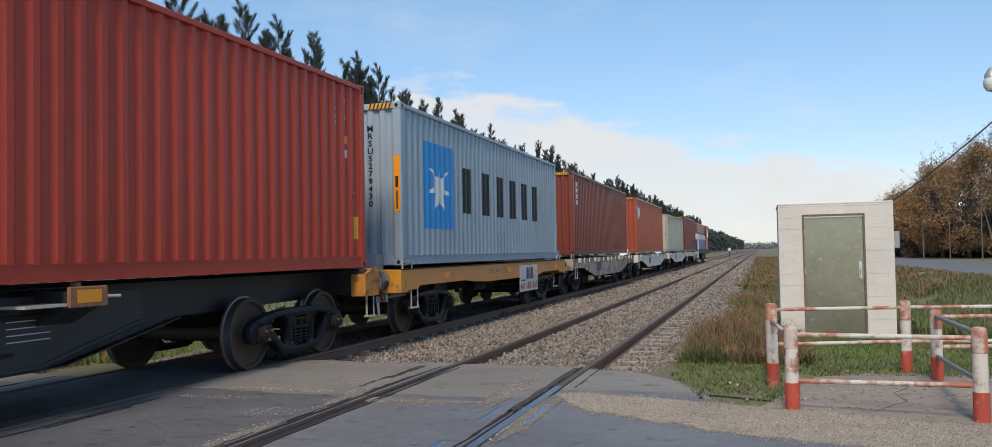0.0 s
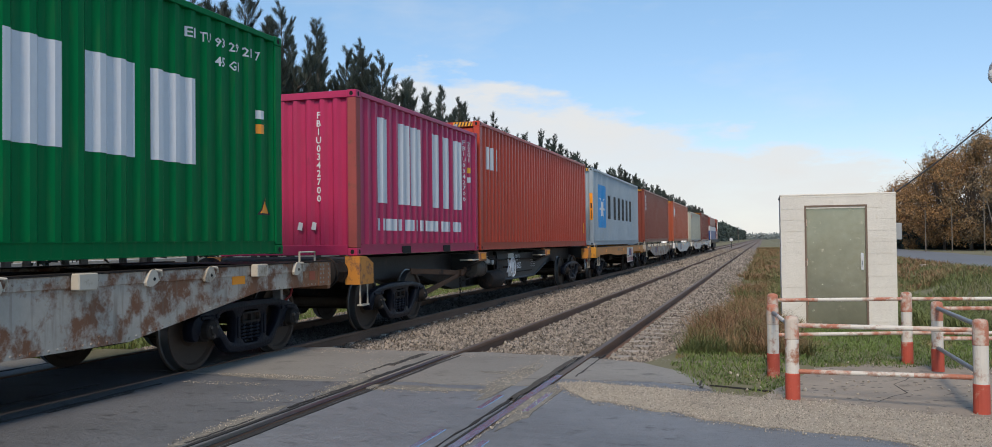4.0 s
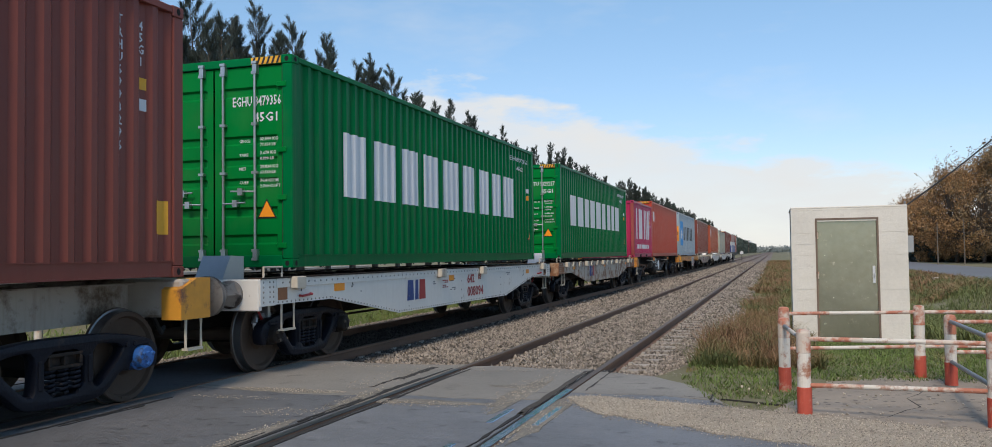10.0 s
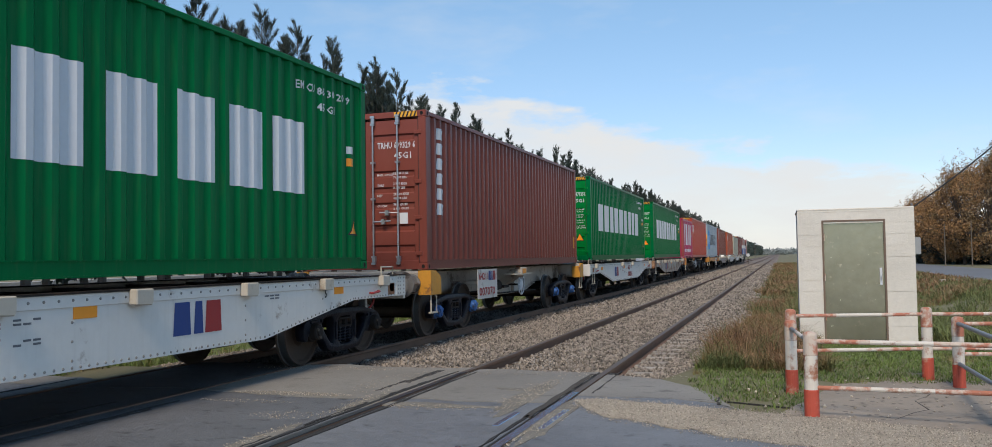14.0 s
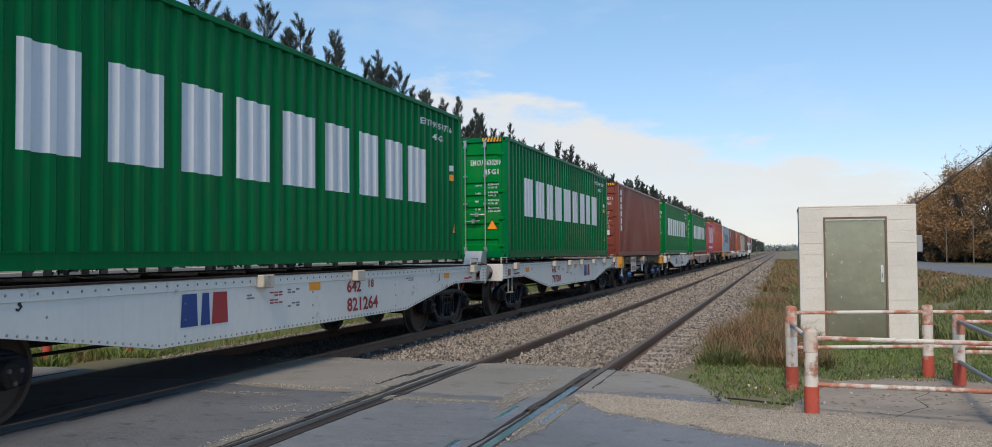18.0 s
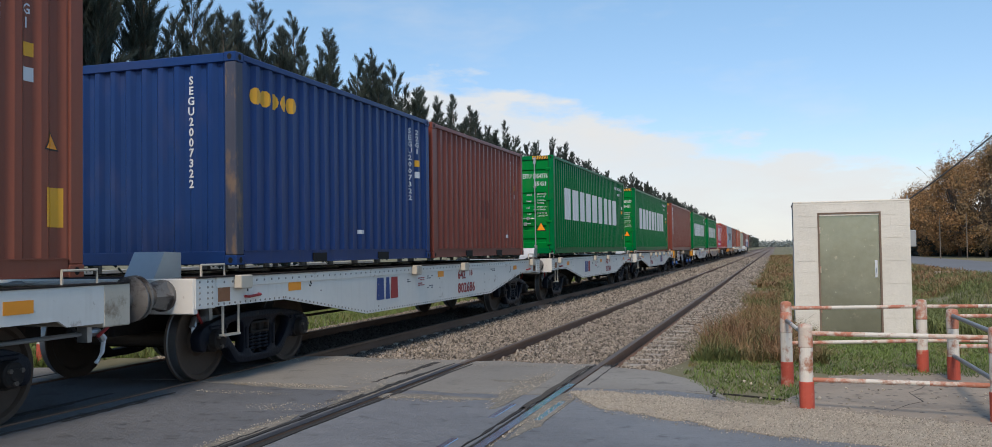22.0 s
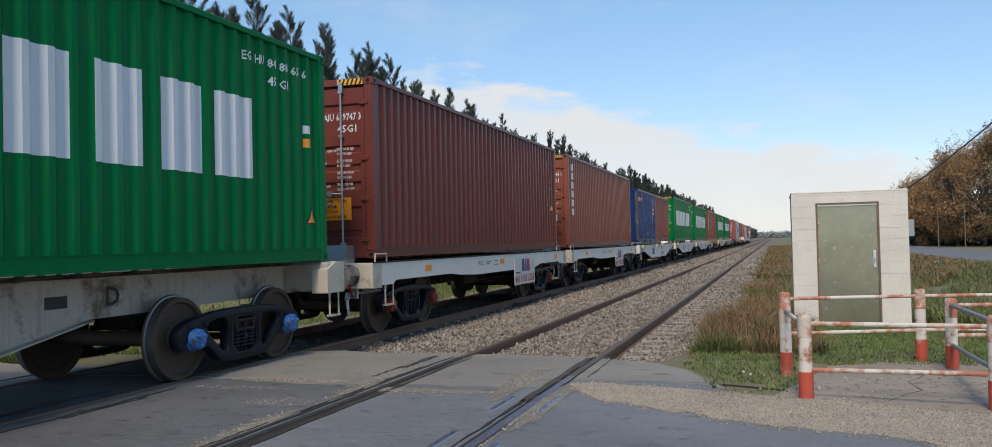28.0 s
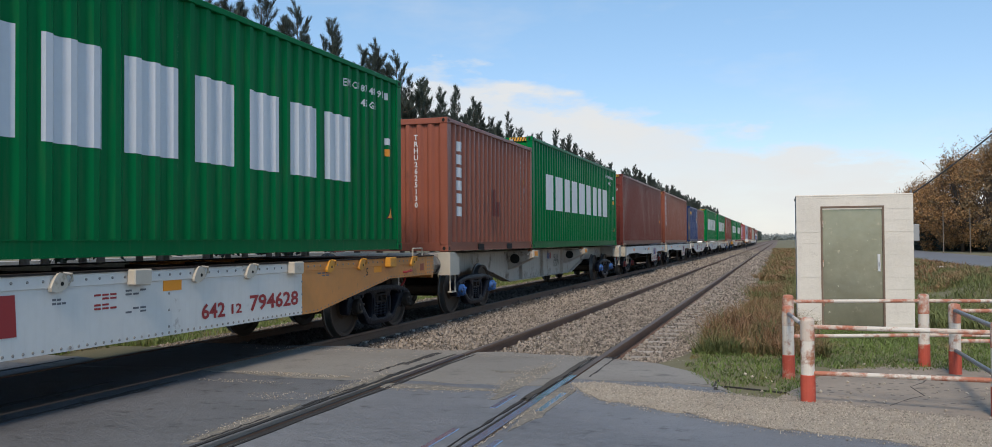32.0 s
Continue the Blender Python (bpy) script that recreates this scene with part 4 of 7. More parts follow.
def green_container(u, number, door, group, label, doors=True, base=1.305):
    c = container(L40, 2.896, GREEN, u, "doors" if doors else "wall", label, GREEN_LIT, base=base)
    cells = [(1.55, 2.42), (2.62, 3.58), (3.68, 4.56), (4.66, 5.58), (5.70, 6.66), (6.76, 7.66), (7.78, 8.62), (8.74, 9.60), (9.68, 10.55)]
    band_letters(c, L40, cells, 1.05, 2.03, MARK_WHITE)
    if doors:
        door_text(c, L40, number, 0.30, 2.22, 0.14, w=0.74)
        door_text(c, L40, "45G1", 0.62, 2.00, 0.13)
        door_weights(c, L40, 0.40, 1.72, ("GROSS", "TARE", "NET", "CUBE"), (("32.500 KG", "71.650 LB"), ("3.670 KG", "8.090 LB"), ("28.830 KG", "63.560 LB"), ("76.4 CU.M", "2.700 CU.FT")))
        triangle_sign(c, L40, 0.82, 0.78, 0.30)
        bm = box(B(), -0.78, -0.60, -L40 / 2 + 0.018, -L40 / 2 + 0.034, 0.72, 1.04)
        part("data_plate", bm, GALV, c, "grey data plate")
    rib_pairs(c, L40, group, 36, 2.50, 0.115, MARK_WHITE)
    rib_pairs(c, L40, "45 G1", 38, 2.27, 0.115, MARK_WHITE)
    triangle_sign(c, L40, 11.82, 0.62, 0.30, side=True)
    side_mark(c, L40, [rect(11.66, 11.78, 1.56, 1.68)], MARK_ORANGE, "sticker")
    side_mark(c, L40, [rect(11.66, 11.78, 1.75, 1.86)], MARK_WHITE, "sticker")
    return c


def brown_weights(c, x):
    door_weights(c, L40, x, 1.72, ("MAX. GROSS", "TARE", "NET", "CU.CAP."), (("32.500 KGS", "71.650 LBS"), ("3.700 KGS", "8.160 LBS"), ("28.800 KGS", "63.490 LBS"), ("76.4 CU.M", "2.700 CU.FT")))


def upright_blocks(c, L, u, w, v0, v1, n, mat):
    """A brand name set upright, as n plain slanted blocks."""
    p = (v1 - v0) / n
    for i in range(n):
        a = v0 + i * p
        side_mark(c, L, [[(u, a + p * 0.16), (u + w * 0.78, a + p * 0.10), (u + w, a + p * 0.82), (u + w * 0.2, a + p * 0.90)]], mat, "brand_block", "white brand block")


def side_codes(c, L, number, kind, u, v1, h=1.35, mat=MARK_WHITE):
    """Number and type set upright near the end of the side, with stickers."""
    side_text(c, L, "\n".join(number), u, v1 - h, h, mat, w=0.085)
    side_text(c, L, "\n".join(kind), u + 0.30, v1 - h * 0.34, h * 0.34, mat, w=0.085)
    side_mark(c, L, [rect(u + 0.29, u + 0.42, v1 - h * 0.52, v1 - h * 0.43)], MARK_YELLOW, "sticker")
    side_mark(c, L, [rect(u + 0.29, u + 0.42, v1 - h * 0.68, v1 - h * 0.59)], mat, "sticker")


# from the locomotive backwards
far_brown = container(L40, 2.896, BROWN_DARK, 73.95, "wall", "dark brown shipping container behind the locomotive", base=1.245)
pale_box = container(L40, 2.591, PALE_GREY, 60.23, "doors", "pale grey shipping container with a cream end", SILL_CREAM)
side_mark(pale_box, L40, [rect(0.5, 1.3, 2.0, 2.3)], ORANGE_RED, "brand_shape")
orange_box = container(L40, 2.896, ORANGE_RED, 44.76, "wall", "red shipping container with an orange end wall")
side_mark(orange_box, L40, [rect(0.5, 0.9, 1.75, 2.45), rect(1.0, 1.4, 1.9, 2.35)], MARK_WHITE, "brand_shape")
brown_ahead = container(L40, 2.896, BROWN, 29.05, "wall", "dark red-brown ribbed shipping container")
upright_blocks(brown_ahead, L40, 0.6, 0.3, 1.75, 2.6, 4, MARK_WHITE)

grey = container(L40, 2.896, GREY_BLUE, 14.26, "wall", "grey-blue shipping container with a light blue panel and dark lettering", base=1.245)
side_mark(grey, L40, [[(1.2, 0.68), (2.70, 0.68), (2.84, 0.78), (2.84, 2.25), (2.70, 2.35), (1.2, 2.35)]], SKY_BLUE, "brand_panel", "light blue painted panel")
star = []
for k in range(14):
    a, r = math.pi / 2 + k * math.pi / 7, (0.60 if k % 2 == 0 else 0.20)
    star.append((2.0 + r * 1.08 * math.cos(a), 1.50 + r * math.sin(a)))
o = side_mark(grey, L40, [[star[i - 1], star[i], star[(i + 1) % 14], (2.0, 1.50)] for i in range(0, 14, 2)], MARK_WHITE, "brand_shape", "white pointed shape")
o.location.x = 0.003
band_letters(grey, L40, [(3.45, 4.55), (4.70, 5.75), (5.9, 6.85), (7.0, 8.05), (8.2, 9.2), (9.35, 10.45)], 1.05, 2.02, MARK_BLACK, "dark brand marking in plain bars", 0.45)
plane_text(grey, "\n".join("MRSU5279430"), lambda a, b2: Vector((-0.05 + a + 0.62, -L40 / 2 + 0.012, 1.05 + b2)), 0.11, 1.45, MARK_BLACK)
part("caution_strip", box(B(), HX - 0.145, HX - 0.03, -L40 / 2 - 0.002, -L40 / 2 + 0.01, 0.95, 1.95), MARK_ORANGE, grey, "orange caution strip")
part("caution_lettering", box(box(B(), HX - 0.115, HX - 0.06, -L40 / 2 - 0.005, -L40 / 2, 1.38, 1.58), HX - 0.1, HX - 0.075, -L40 / 2 - 0.005, -L40 / 2, 1.0, 1.32), MARK_BLACK, grey)
side_codes(grey, L40, "MRSU5279430", "45G1", 11.25, 2.6, 1.1, MARK_BLACK)

cai = container(L40, 2.896, RED, 0.60, "doors", "oxide red shipping container with a small white brand marking", base=1.24)
band_letters(cai, L40, [(0.55, 0.88), (0.95, 1.22), (1.32, 1.47)], 1.86, 2.38, MARK_WHITE, slot=0.35)
side_codes(cai, L40, "CAAU5877840", "45G1", 11.25, 2.62)
triangle_sign(cai, L40, 11.85, 1.2, 0.2, side=True)
side_mark(cai, L40, [rect(11.78, 11.98, 0.45, 0.80)], MARK_YELLOW, "sticker", "yellow caution sticker")

one = container(L20, 2.591, MAGENTA, -5.63, "wall", "magenta short shipping container with large white marking", post_paint=RUSTY_POST, base=1.24)
for q in (rect(0.82, 1.28, 0.86, 2.28), rect(1.75, 2.2, 0.86, 2.28), rect(2.34, 2.74, 0.86, 2.28), rect(3.32, 3.72, 0.86, 2.28), rect(3.9, 4.36, 0.86, 2.28), rect(4.58, 5.03, 0.86, 2.28)):
    side_mark(one, L20, [q], MARK_WHITE, "brand_bar", "white brand marking in plain bars")
for a, w in ((0.82, 0.17), (1.04, 0.15), (1.24, 0.17), (1.46, 0.16), (1.67, 0.2), (2.05, 0.2), (2.3, 0.14), (2.5, 0.16), (2.72, 0.24), (3.0, 0.17), (3.22, 0.16), (3.44, 0.17), (3.85, 0.14), (4.04, 0.17), (4.25, 0.15), (4.45, 0.16), (4.66, 0.14), (4.85, 0.15)):
    side_mark(one, L20, [rect(a, a + w, 0.40, 0.60)], MARK_WHITE, "small_bar")
plane_text(one, "\n".join("FBIU0342700"), lambda a, b2: Vector((0.52 + a, -L20 / 2 + 0.012, 0.85 + b2)), 0.09, 1.42, MARK_WHITE)
for a in (0.18, 0.42):
    bm = B()
    bm.faces.new([bm.verts.new((x, -L20 / 2 + 0.012, z)) for x, z in ((a, 0.42), (a + 0.08, 0.40), (a + 0.10, 0.52), (a + 0.03, 0.54))])
    part("paper_scrap", bm, MARK_WHITE, one)
side_codes(one, L20, "FBIU0342700", "22G1", 5.22, 2.35, 1.3)

green_container(-20.01, "EITU 9329217", GREEN, "EI TU 93 29 21 7", "bright green shipping container, closed doors, wide white marking")
green_container(-35.28, "EGHU 8479356", GREEN, "EG HU 84 79 35 6", "bright green shipping container on a white riveted wagon")

tri1 = container(L40, 2.896, BROWN, -49.70, "doors", "brown shipping container with upright white marking and closed doors", base=1.245)
upright_blocks(tri1, L40, 0.62, 0.36, 0.98, 2.68, 6, MARK_WHITE)
door_text(tri1, L40, "TRHU 699329 6", 0.25, 2.22, 0.12, w=0.75)
door_text(tri1, L40, "45G1", 0.58, 2.03, 0.12)
brown_weights(tri1, 0.24)
side_codes(tri1, L40, "TRHU6993296", "45G1", 11.25, 2.62)
bm = box(B(), 0.68, 0.84, -L40 / 2 + 0.018, -L40 / 2 + 0.03, 0.84, 1.04)
part("paper_label", bm, MARK_WHITE, tri1, "small white paper label")
triangle_sign(tri1, L40, -0.80, 1.25, 0.22)
side_mark(tri1, L40, [rect(11.78, 11.98, 0.45, 0.80)], MARK_YELLOW, "sticker", "yellow caution sticker")

green_container(-64.30, "EMCU 8630209", GREEN, "EM CU 86 30 20 9", "bright green shipping container between brown and green ones")
green_container(-79.58, "EITU 9354776", GREEN, "EI TU 93 54 77 6", "bright green shipping container with a warning triangle on its doors")

b20 = container(L20, 2.591, BROWN, -88.88, "doors", "short dark brown shipping container beside the blue one")
side_codes(b20, L20, "TCLU3042250", "22G1", 5.05, 2.3, 1.35)
side_mark(b20, L20, [rect(2.9, 3.5, 0.85, 1.25)], BROWN_DARK, "paint_patch", "darker repainted patch")
side_mark(b20, L20, [rect(4.7, 4.9, 0.42, 0.5)], MARK_WHITE, "sticker")

navy = container(L20, 2.591, NAVY, -95.10, "wall", "short navy blue shipping container with rusty corner posts", post_paint=NAVY_WORN)
side_mark(navy, L20, [[(u + math.cos(k * math.pi / 5) * 0.095, 2.12 + math.sin(k * math.pi / 5) * 0.11) for k in range(10)] for u in (0.48,)], MARK_YELLOW, "brand_disc", "yellow brand disc")
for u in (0.70, 0.92, 1.12, 1.31):
    side_mark(navy, L20, [[(u + math.cos(k * math.pi / 5) * 0.095, 2.12 + math.sin(k * math.pi / 5) * 0.11) for k in range(10)]], MARK_YELLOW, "brand_disc")
plane_text(navy, "\n".join("SEGU2007322"), lambda a, b2: Vector((0.55 + a, -L20 / 2 + 0.012, 0.95 + b2)), 0.09, 1.38, MARK_WHITE)
side_codes(navy, L20, "SEGU2007322", "22G1", 5.22, 2.35, 1.3)
side_mark(navy, L20, [rect(3.25, 3.42, 0.42, 0.48)], MARK_WHITE, "sticker")

tri2 = container(L40, 2.896, BROWN_LIGHT, -109.66, "doors", "red-brown shipping container with upright white marking, closed doors", base=1.245)
upright_blocks(tri2, L40, 0.62, 0.36, 0.98, 2.68, 6, MARK_WHITE)
door_text(tri2, L40, "TRHU 502044 1", 0.25, 2.22, 0.12, w=0.75)
door_text(tri2, L40, "45G1", 0.58, 2.03, 0.12)
brown_weights(tri2, 0.24)
side_codes(tri2, L40, "TRHU5020441", "45G1", 11.25, 2.62)
triangle_sign(tri2, L40, 11.85, 1.2, 0.2, side=True)
side_mark(tri2, L40, [rect(11.78, 11.98, 0.45, 0.80)], MARK_YELLOW, "sticker", "yellow caution sticker")
part("paper_label", box(B(), 0.68, 0.84, -L40 / 2 + 0.018, -L40 / 2 + 0.03, 0.84, 1.04), MARK_WHITE, tri2, "small white paper label")

dark40 = container(L40, 2.896, BROWN_DARK, -123.47, "doors", "dark wine-brown shipping container with a yellow caution plate", base=1.245)
door_text(dark40, L40, "CAIU 639747 3", 0.25, 2.22, 0.12, w=0.75)
door_text(dark40, L40, "45G1", 0.58, 2.03, 0.12)
brown_weights(dark40, 0.24)
part("caution_plate", box(B(), 0.28, 0.80, -L40 / 2 + 0.012, -L40 / 2 + 0.03, 0.62, 0.98), MARK_ORANGE, dark40, "orange caution plate")
for i, s in enumerate(("CAUTION", "9'6", "HIGH", "CONTAINER")):
    plane_text(dark40, s, lambda a, b2: Vector((0.36 + a, -L40 / 2 + 0.008, 0.90 - 0.085 * i + b2)), 0.36 if i % 3 == 0 else 0.2, 0.055, MARK_BLACK)
side_codes(dark40, L40, "GAOU6397473", "45G1", 11.2, 2.55)
triangle_sign(dark40, L40, 11.72, 1.15, 0.22, side=True)

green_container(-137.21, "EGHU 8488656", GREEN, "EG HU 84 88 65 6", "bright green shipping container on a beige skeleton wagon", base=1.245)
tri20 = container(L20, 2.591, BROWN_FADED, -143.34, "wall", "short faded orange-brown shipping container with darker patches", base=1.245)
upright_blocks(tri20, L20, 0.55, 0.42, 0.66, 2.22, 6, MARK_WHITE)
plane_text(tri20, "\n".join("TRHU2625130"), lambda a, b2: Vector((0.52 + a, -L20 / 2 + 0.012, 0.85 + b2)), 0.09, 1.42, MARK_WHITE)
side_codes(tri20, L20, "TRHU2625130", "22G1", 5.05, 2.3, 1.35)
side_mark(tri20, L20, [rect(2.75, 3.05, 0.75, 1.35), rect(3.05, 3.5, 0.75, 1.08)], BROWN_DARK, "paint_patch", "dark repainted patch")
green_container(-157.68, "EMCU 8748911", GREEN, "EM CU 87 48 91 1", "bright green shipping container at the end of the passing wagons")

# ---- wagons ----
WHEELS = []
R_WHEEL = 0.46


def wheelset_mesh():
    bm = B()
    lathe(bm, [(-1.12, 0.07), (-0.78, 0.075), (-0.76, 0.085), (0.76, 0.085), (0.78, 0.075), (1.12, 0.07)], seg=14)
    for s in (-1, 1):
        prof = [(0.800, 0.09), (0.806, 0.15), (0.835, 0.18), (0.842, 0.36), (0.812, 0.395), (0.806, 0.485), (0.818, 0.492), (0.836, 0.482), (0.842, 0.464), (0.935, 0.456), (0.944, 0.448), (0.944, 0.405),
                (0.905, 0.385), (0.890, 0.19), (0.935, 0.15), (0.955, 0.14), (0.955, 0.09)]
        first = len(bm.faces)
        lathe(bm, [(s * a, r) for a, r in prof], seg=40)
        bm.faces.ensure_lookup_table()
        for k, f in enumerate(bm.faces[first:]):
            if 7 * 40 <= k < 9 * 40:
                f.material_index = 1
    # forging marks that show the wheel turning
    for s in (-1, 1):
        for w in (0.4, 2.9):
            c, n = math.cos(w), math.sin(w)
            hexa(bm, [(s * 0.93, c * 0.40 - n * 0.02, n * 0.40 + c * 0.02), (s * 0.93, c * 0.40 + n * 0.02, n * 0.40 - c * 0.02), (s * 0.93, c * 0.43 + n * 0.02, n * 0.43 - c * 0.02), (s * 0.93, c * 0.43 - n * 0.02, n * 0.43 + c * 0.02),
                      (s * 0.947, c * 0.40 - n * 0.02, n * 0.40 + c * 0.02), (s * 0.947, c * 0.40 + n * 0.02, n * 0.40 - c * 0.02), (s * 0.947, c * 0.43 + n * 0.02, n * 0.43 - c * 0.02), (s * 0.947, c * 0.43 - n * 0.02, n * 0.43 + c * 0.02)])
    return bm


WHEELSET = cached("wheelset", wheelset_mesh, WHEEL_FACE, smooth=True)
WHEELSET.materials.append(WHEEL_TREAD)


def rounded(pts, rounds=2):
    """A closed outline with its corners cut round."""
    for _ in range(rounds):
        out = []
        for (a, b2), (c, d) in zip(pts, pts[1:] + pts[:1]):
            out += [(0.78 * a + 0.22 * c, 0.78 * b2 + 0.22 * d), (0.22 * a + 0.78 * c, 0.22 * b2 + 0.78 * d)]
        pts = out
    return pts


def cast_plate(outlines, x0, x1, edge):
    """A casting with openings: outlines in (y, z), the first one outside, drawn out from x0 to x1 with rounded edges."""
    cu = bpy.data.curves.new("casting", "CURVE")
    cu.dimensions, cu.fill_mode = "2D", "BOTH"
    cu.extrude, cu.bevel_depth, cu.bevel_resolution, cu.offset = (x1 - x0) / 2 - edge, edge, 1, -edge
    for pts in outlines:
        sp = cu.splines.new("POLY")
        sp.points.add(len(pts) - 1)
        for p, (y, z) in zip(sp.points, pts):
            p.co = (y, z, 0, 1)
        sp.use_cyclic_u = True
    ob = new("casting", cu)
    me = bpy.data.meshes.new_from_object(ob.evaluated_get(bpy.context.evaluated_depsgraph_get()))
    bm = B()
    bm.from_mesh(me)
    bpy.data.objects.remove(ob)
    bpy.data.meshes.remove(me)
    bpy.data.curves.remove(cu)
    for v in bm.verts:
        v.co = (v.co.z + (x0 + x1) / 2, v.co.x, v.co.y)
    bmesh.ops.remove_doubles(bm, verts=bm.verts[:], dist=0.0004)
    return bm


def side_frame_mesh(half):
    """A cast bogie side: arched top chord, sloping lower chord, spring window, two triangular openings and pedestals."""
    h = half
    side = [(0.40, 0.745), (h - 0.24, 0.71), (h + 0.04, 0.665), (h + 0.22, 0.60), (h + 0.275, 0.50), (h + 0.25, 0.35), (h + 0.145, 0.33), (h + 0.13, 0.43), (h - 0.13, 0.43), (h - 0.15, 0.33), (h - 0.26, 0.355), (0.52, 0.175), (0.38, 0.125)]
    outer = rounded(side + [(-y, z) for y, z in side[::-1]])
    tri = [(0.335, 0.655), (h - 0.30, 0.625), (h - 0.21, 0.55), (0.43, 0.25), (0.335, 0.265)]
    window = [(-0.235, 0.225), (0.235, 0.225), (0.235, 0.62), (-0.235, 0.62)]
    bm = cast_plate([outer, rounded(tri), rounded([(-y, z) for y, z in tri[::-1]]), rounded(window, 1)], 0.975, 1.12, 0.028)
    for s in (-1, 1):
        box(bm, 1.06, 1.145, s * h - 0.11, s * h + 0.11, 0.575, 0.625, 0.012)
        box(bm, 1.10, 1.14, s * 0.29 - 0.025, s * 0.29 + 0.025, 0.30, 0.56, 0.01)
        lathe(bm, [(1.11, 0.03), (1.14, 0.028), (1.145, 0.012)], (0, s * (h - 0.20), 0.60), seg=8)
    return bm


def spring_mesh():
    n = 40
    return tube(B(), [(0.060 * math.cos(k * 0.8), 0.060 * math.sin(k * 0.8), 0.245 + 0.215 * k / n) for k in range(n + 1)], 0.016, 6)


def bolster_end_mesh():
    """The end of the bolster in the spring window, with a pocket."""
    bm = box(B(), 0.98, 1.075, -0.215, 0.215, 0.465, 0.60, 0.015)
    for a, c, z0, z1 in ((-0.2, 0.2, 0.575, 0.605), (-0.2, 0.2, 0.465, 0.495), (-0.2, -0.165, 0.495, 0.575), (0.165, 0.2, 0.495, 0.575), (-0.02, 0.02, 0.495, 0.575)):
        box(bm, 1.07, 1.125, a, c, z0, z1, 0.006)
    return bm


def cap_mesh(s):
    bm = B()
    lathe(bm, [(s * 1.0, 0.135), (s * 1.11, 0.135), (s * 1.12, 0.118), (s * 1.19, 0.112), (s * 1.205, 0.098), (s * 1.208, 0.06), (s * 1.222, 0.05), (s * 1.222, 0.01)], seg=20)
    return bm


def bogie(wagon, y, half=0.92, cap=None):
    bm = B()
    box(bm, -0.98, 0.98, -0.19, 0.19, 0.46, 0.64, 0.02)
    lathe(bm, [(0.62, 0.24), (0.74, 0.22)], (0, 0, 0), "z", 16)
    for s in (-1, 1):
        box(bm, -0.75, 0.75, s * 0.42 - 0.03, s * 0.42 + 0.03, 0.30, 0.38)
        for c in (-0.72, 0.72):
            prism(bm, [(s * 0.40, 0.30), (s * 0.46, 0.30), (s * 0.47, 0.55), (s * 0.41, 0.55)], c - 0.05, c + 0.05)
    g = part("bogie", cached(("bogie",), lambda: bm, STEEL_DIRTY), None, wagon, "black cast steel bogie")
    g.location.y = y
    for s in (-1, 1):
        f = part("side_frame", cached(("side_frame", half), lambda: side_frame_mesh(half), STEEL_DARK, smooth=True), None, g)
        if s < 0:
            f.rotation_euler.z = math.pi
        for dy in (-0.15, 0.0, 0.15) if s > 0 else ():
            part("coil_spring", cached("coil_spring", spring_mesh, STEEL_DARK, smooth=True), None, f).location = (s * 1.05, dy, 0.0)
        if s > 0:
            part("bolster_end", cached("bolster_end", bolster_end_mesh, STEEL_DIRTY), None, f)
    for sy in (-1, 1):
        w = part("wheelset", WHEELSET, None, g)
        w.location = (0, sy * half, R_WHEEL)
        WHEELS.append((w, sy * half))
        for s in (1, -1):
            c = part("axle_cap", cached(("axle_cap", s), lambda: cap_mesh(s), cap or STEEL_DIRTY, smooth=True), None, wagon)
            c.location = (0, y + sy * half, R_WHEEL)
            for k in range(3 if s > 0 else 0):
                a = k * 2.094 + 0.5
                part("cap_bolt", cached("cap_bolt", lambda: lathe(B(), [(1.20, 0.022), (1.23, 0.022), (1.232, 0.005)], seg=6), cap or DUSTY), None, c).location = (0, 0.07 * math.cos(a), 0.07 * math.sin(a))
    return g


def buffers(wagon, half, z, mat, end):
    """Two round side buffers and the coupler of one end."""
    for s in (-1, 1):
        bm = lathe(B(), [(0.0, 0.17), (0.05, 0.17), (0.06, 0.135), (0.26, 0.125), (0.27, 0.085), (0.40, 0.085), (0.41, 0.16), (0.44, 0.235), (0.465, 0.23), (0.475, 0.12)], axis="y", seg=24)
        for v in bm.verts:
            if 0.055 < v.co.y < 0.25 and round(math.atan2(v.co.z, v.co.x) / (math.pi / 12)) % 4 == 0:
                v.co.x, v.co.z = v.co.x * 1.3, v.co.z * 1.3
        o = part("buffer", cached(("buffer",), lambda: bm, mat, smooth=True), None, wagon)
        o.location = (s * 0.98, end * half, z)
        o.rotation_euler.z = 0 if end > 0 else math.pi
    bm = box(box(B(), -0.09, 0.09, 0, 0.42, -0.08, 0.08, 0.02), -0.14, 0.14, 0.36, 0.58, -0.15, 0.15, 0.04)
    o = part("coupler", cached(("coupler",), lambda: bm, STEEL_DIRTY), None, wagon)
    o.location = (0, end * half, z - 0.12)
    o.rotation_euler.z = 0 if end > 0 else math.pi
    bm = tube(B(), [(0.42, 0.0, -0.1), (0.45, 0.2, -0.22), (0.42, 0.38, -0.42), (0.36, 0.5, -0.36)], 0.025, 7)
    o = part("brake_hose", cached(("brake_hose",), lambda: bm, RUBBER), None, wagon)
    o.location = (0, end * half, z)
    o.rotation_euler.z = 0 if end > 0 else math.pi


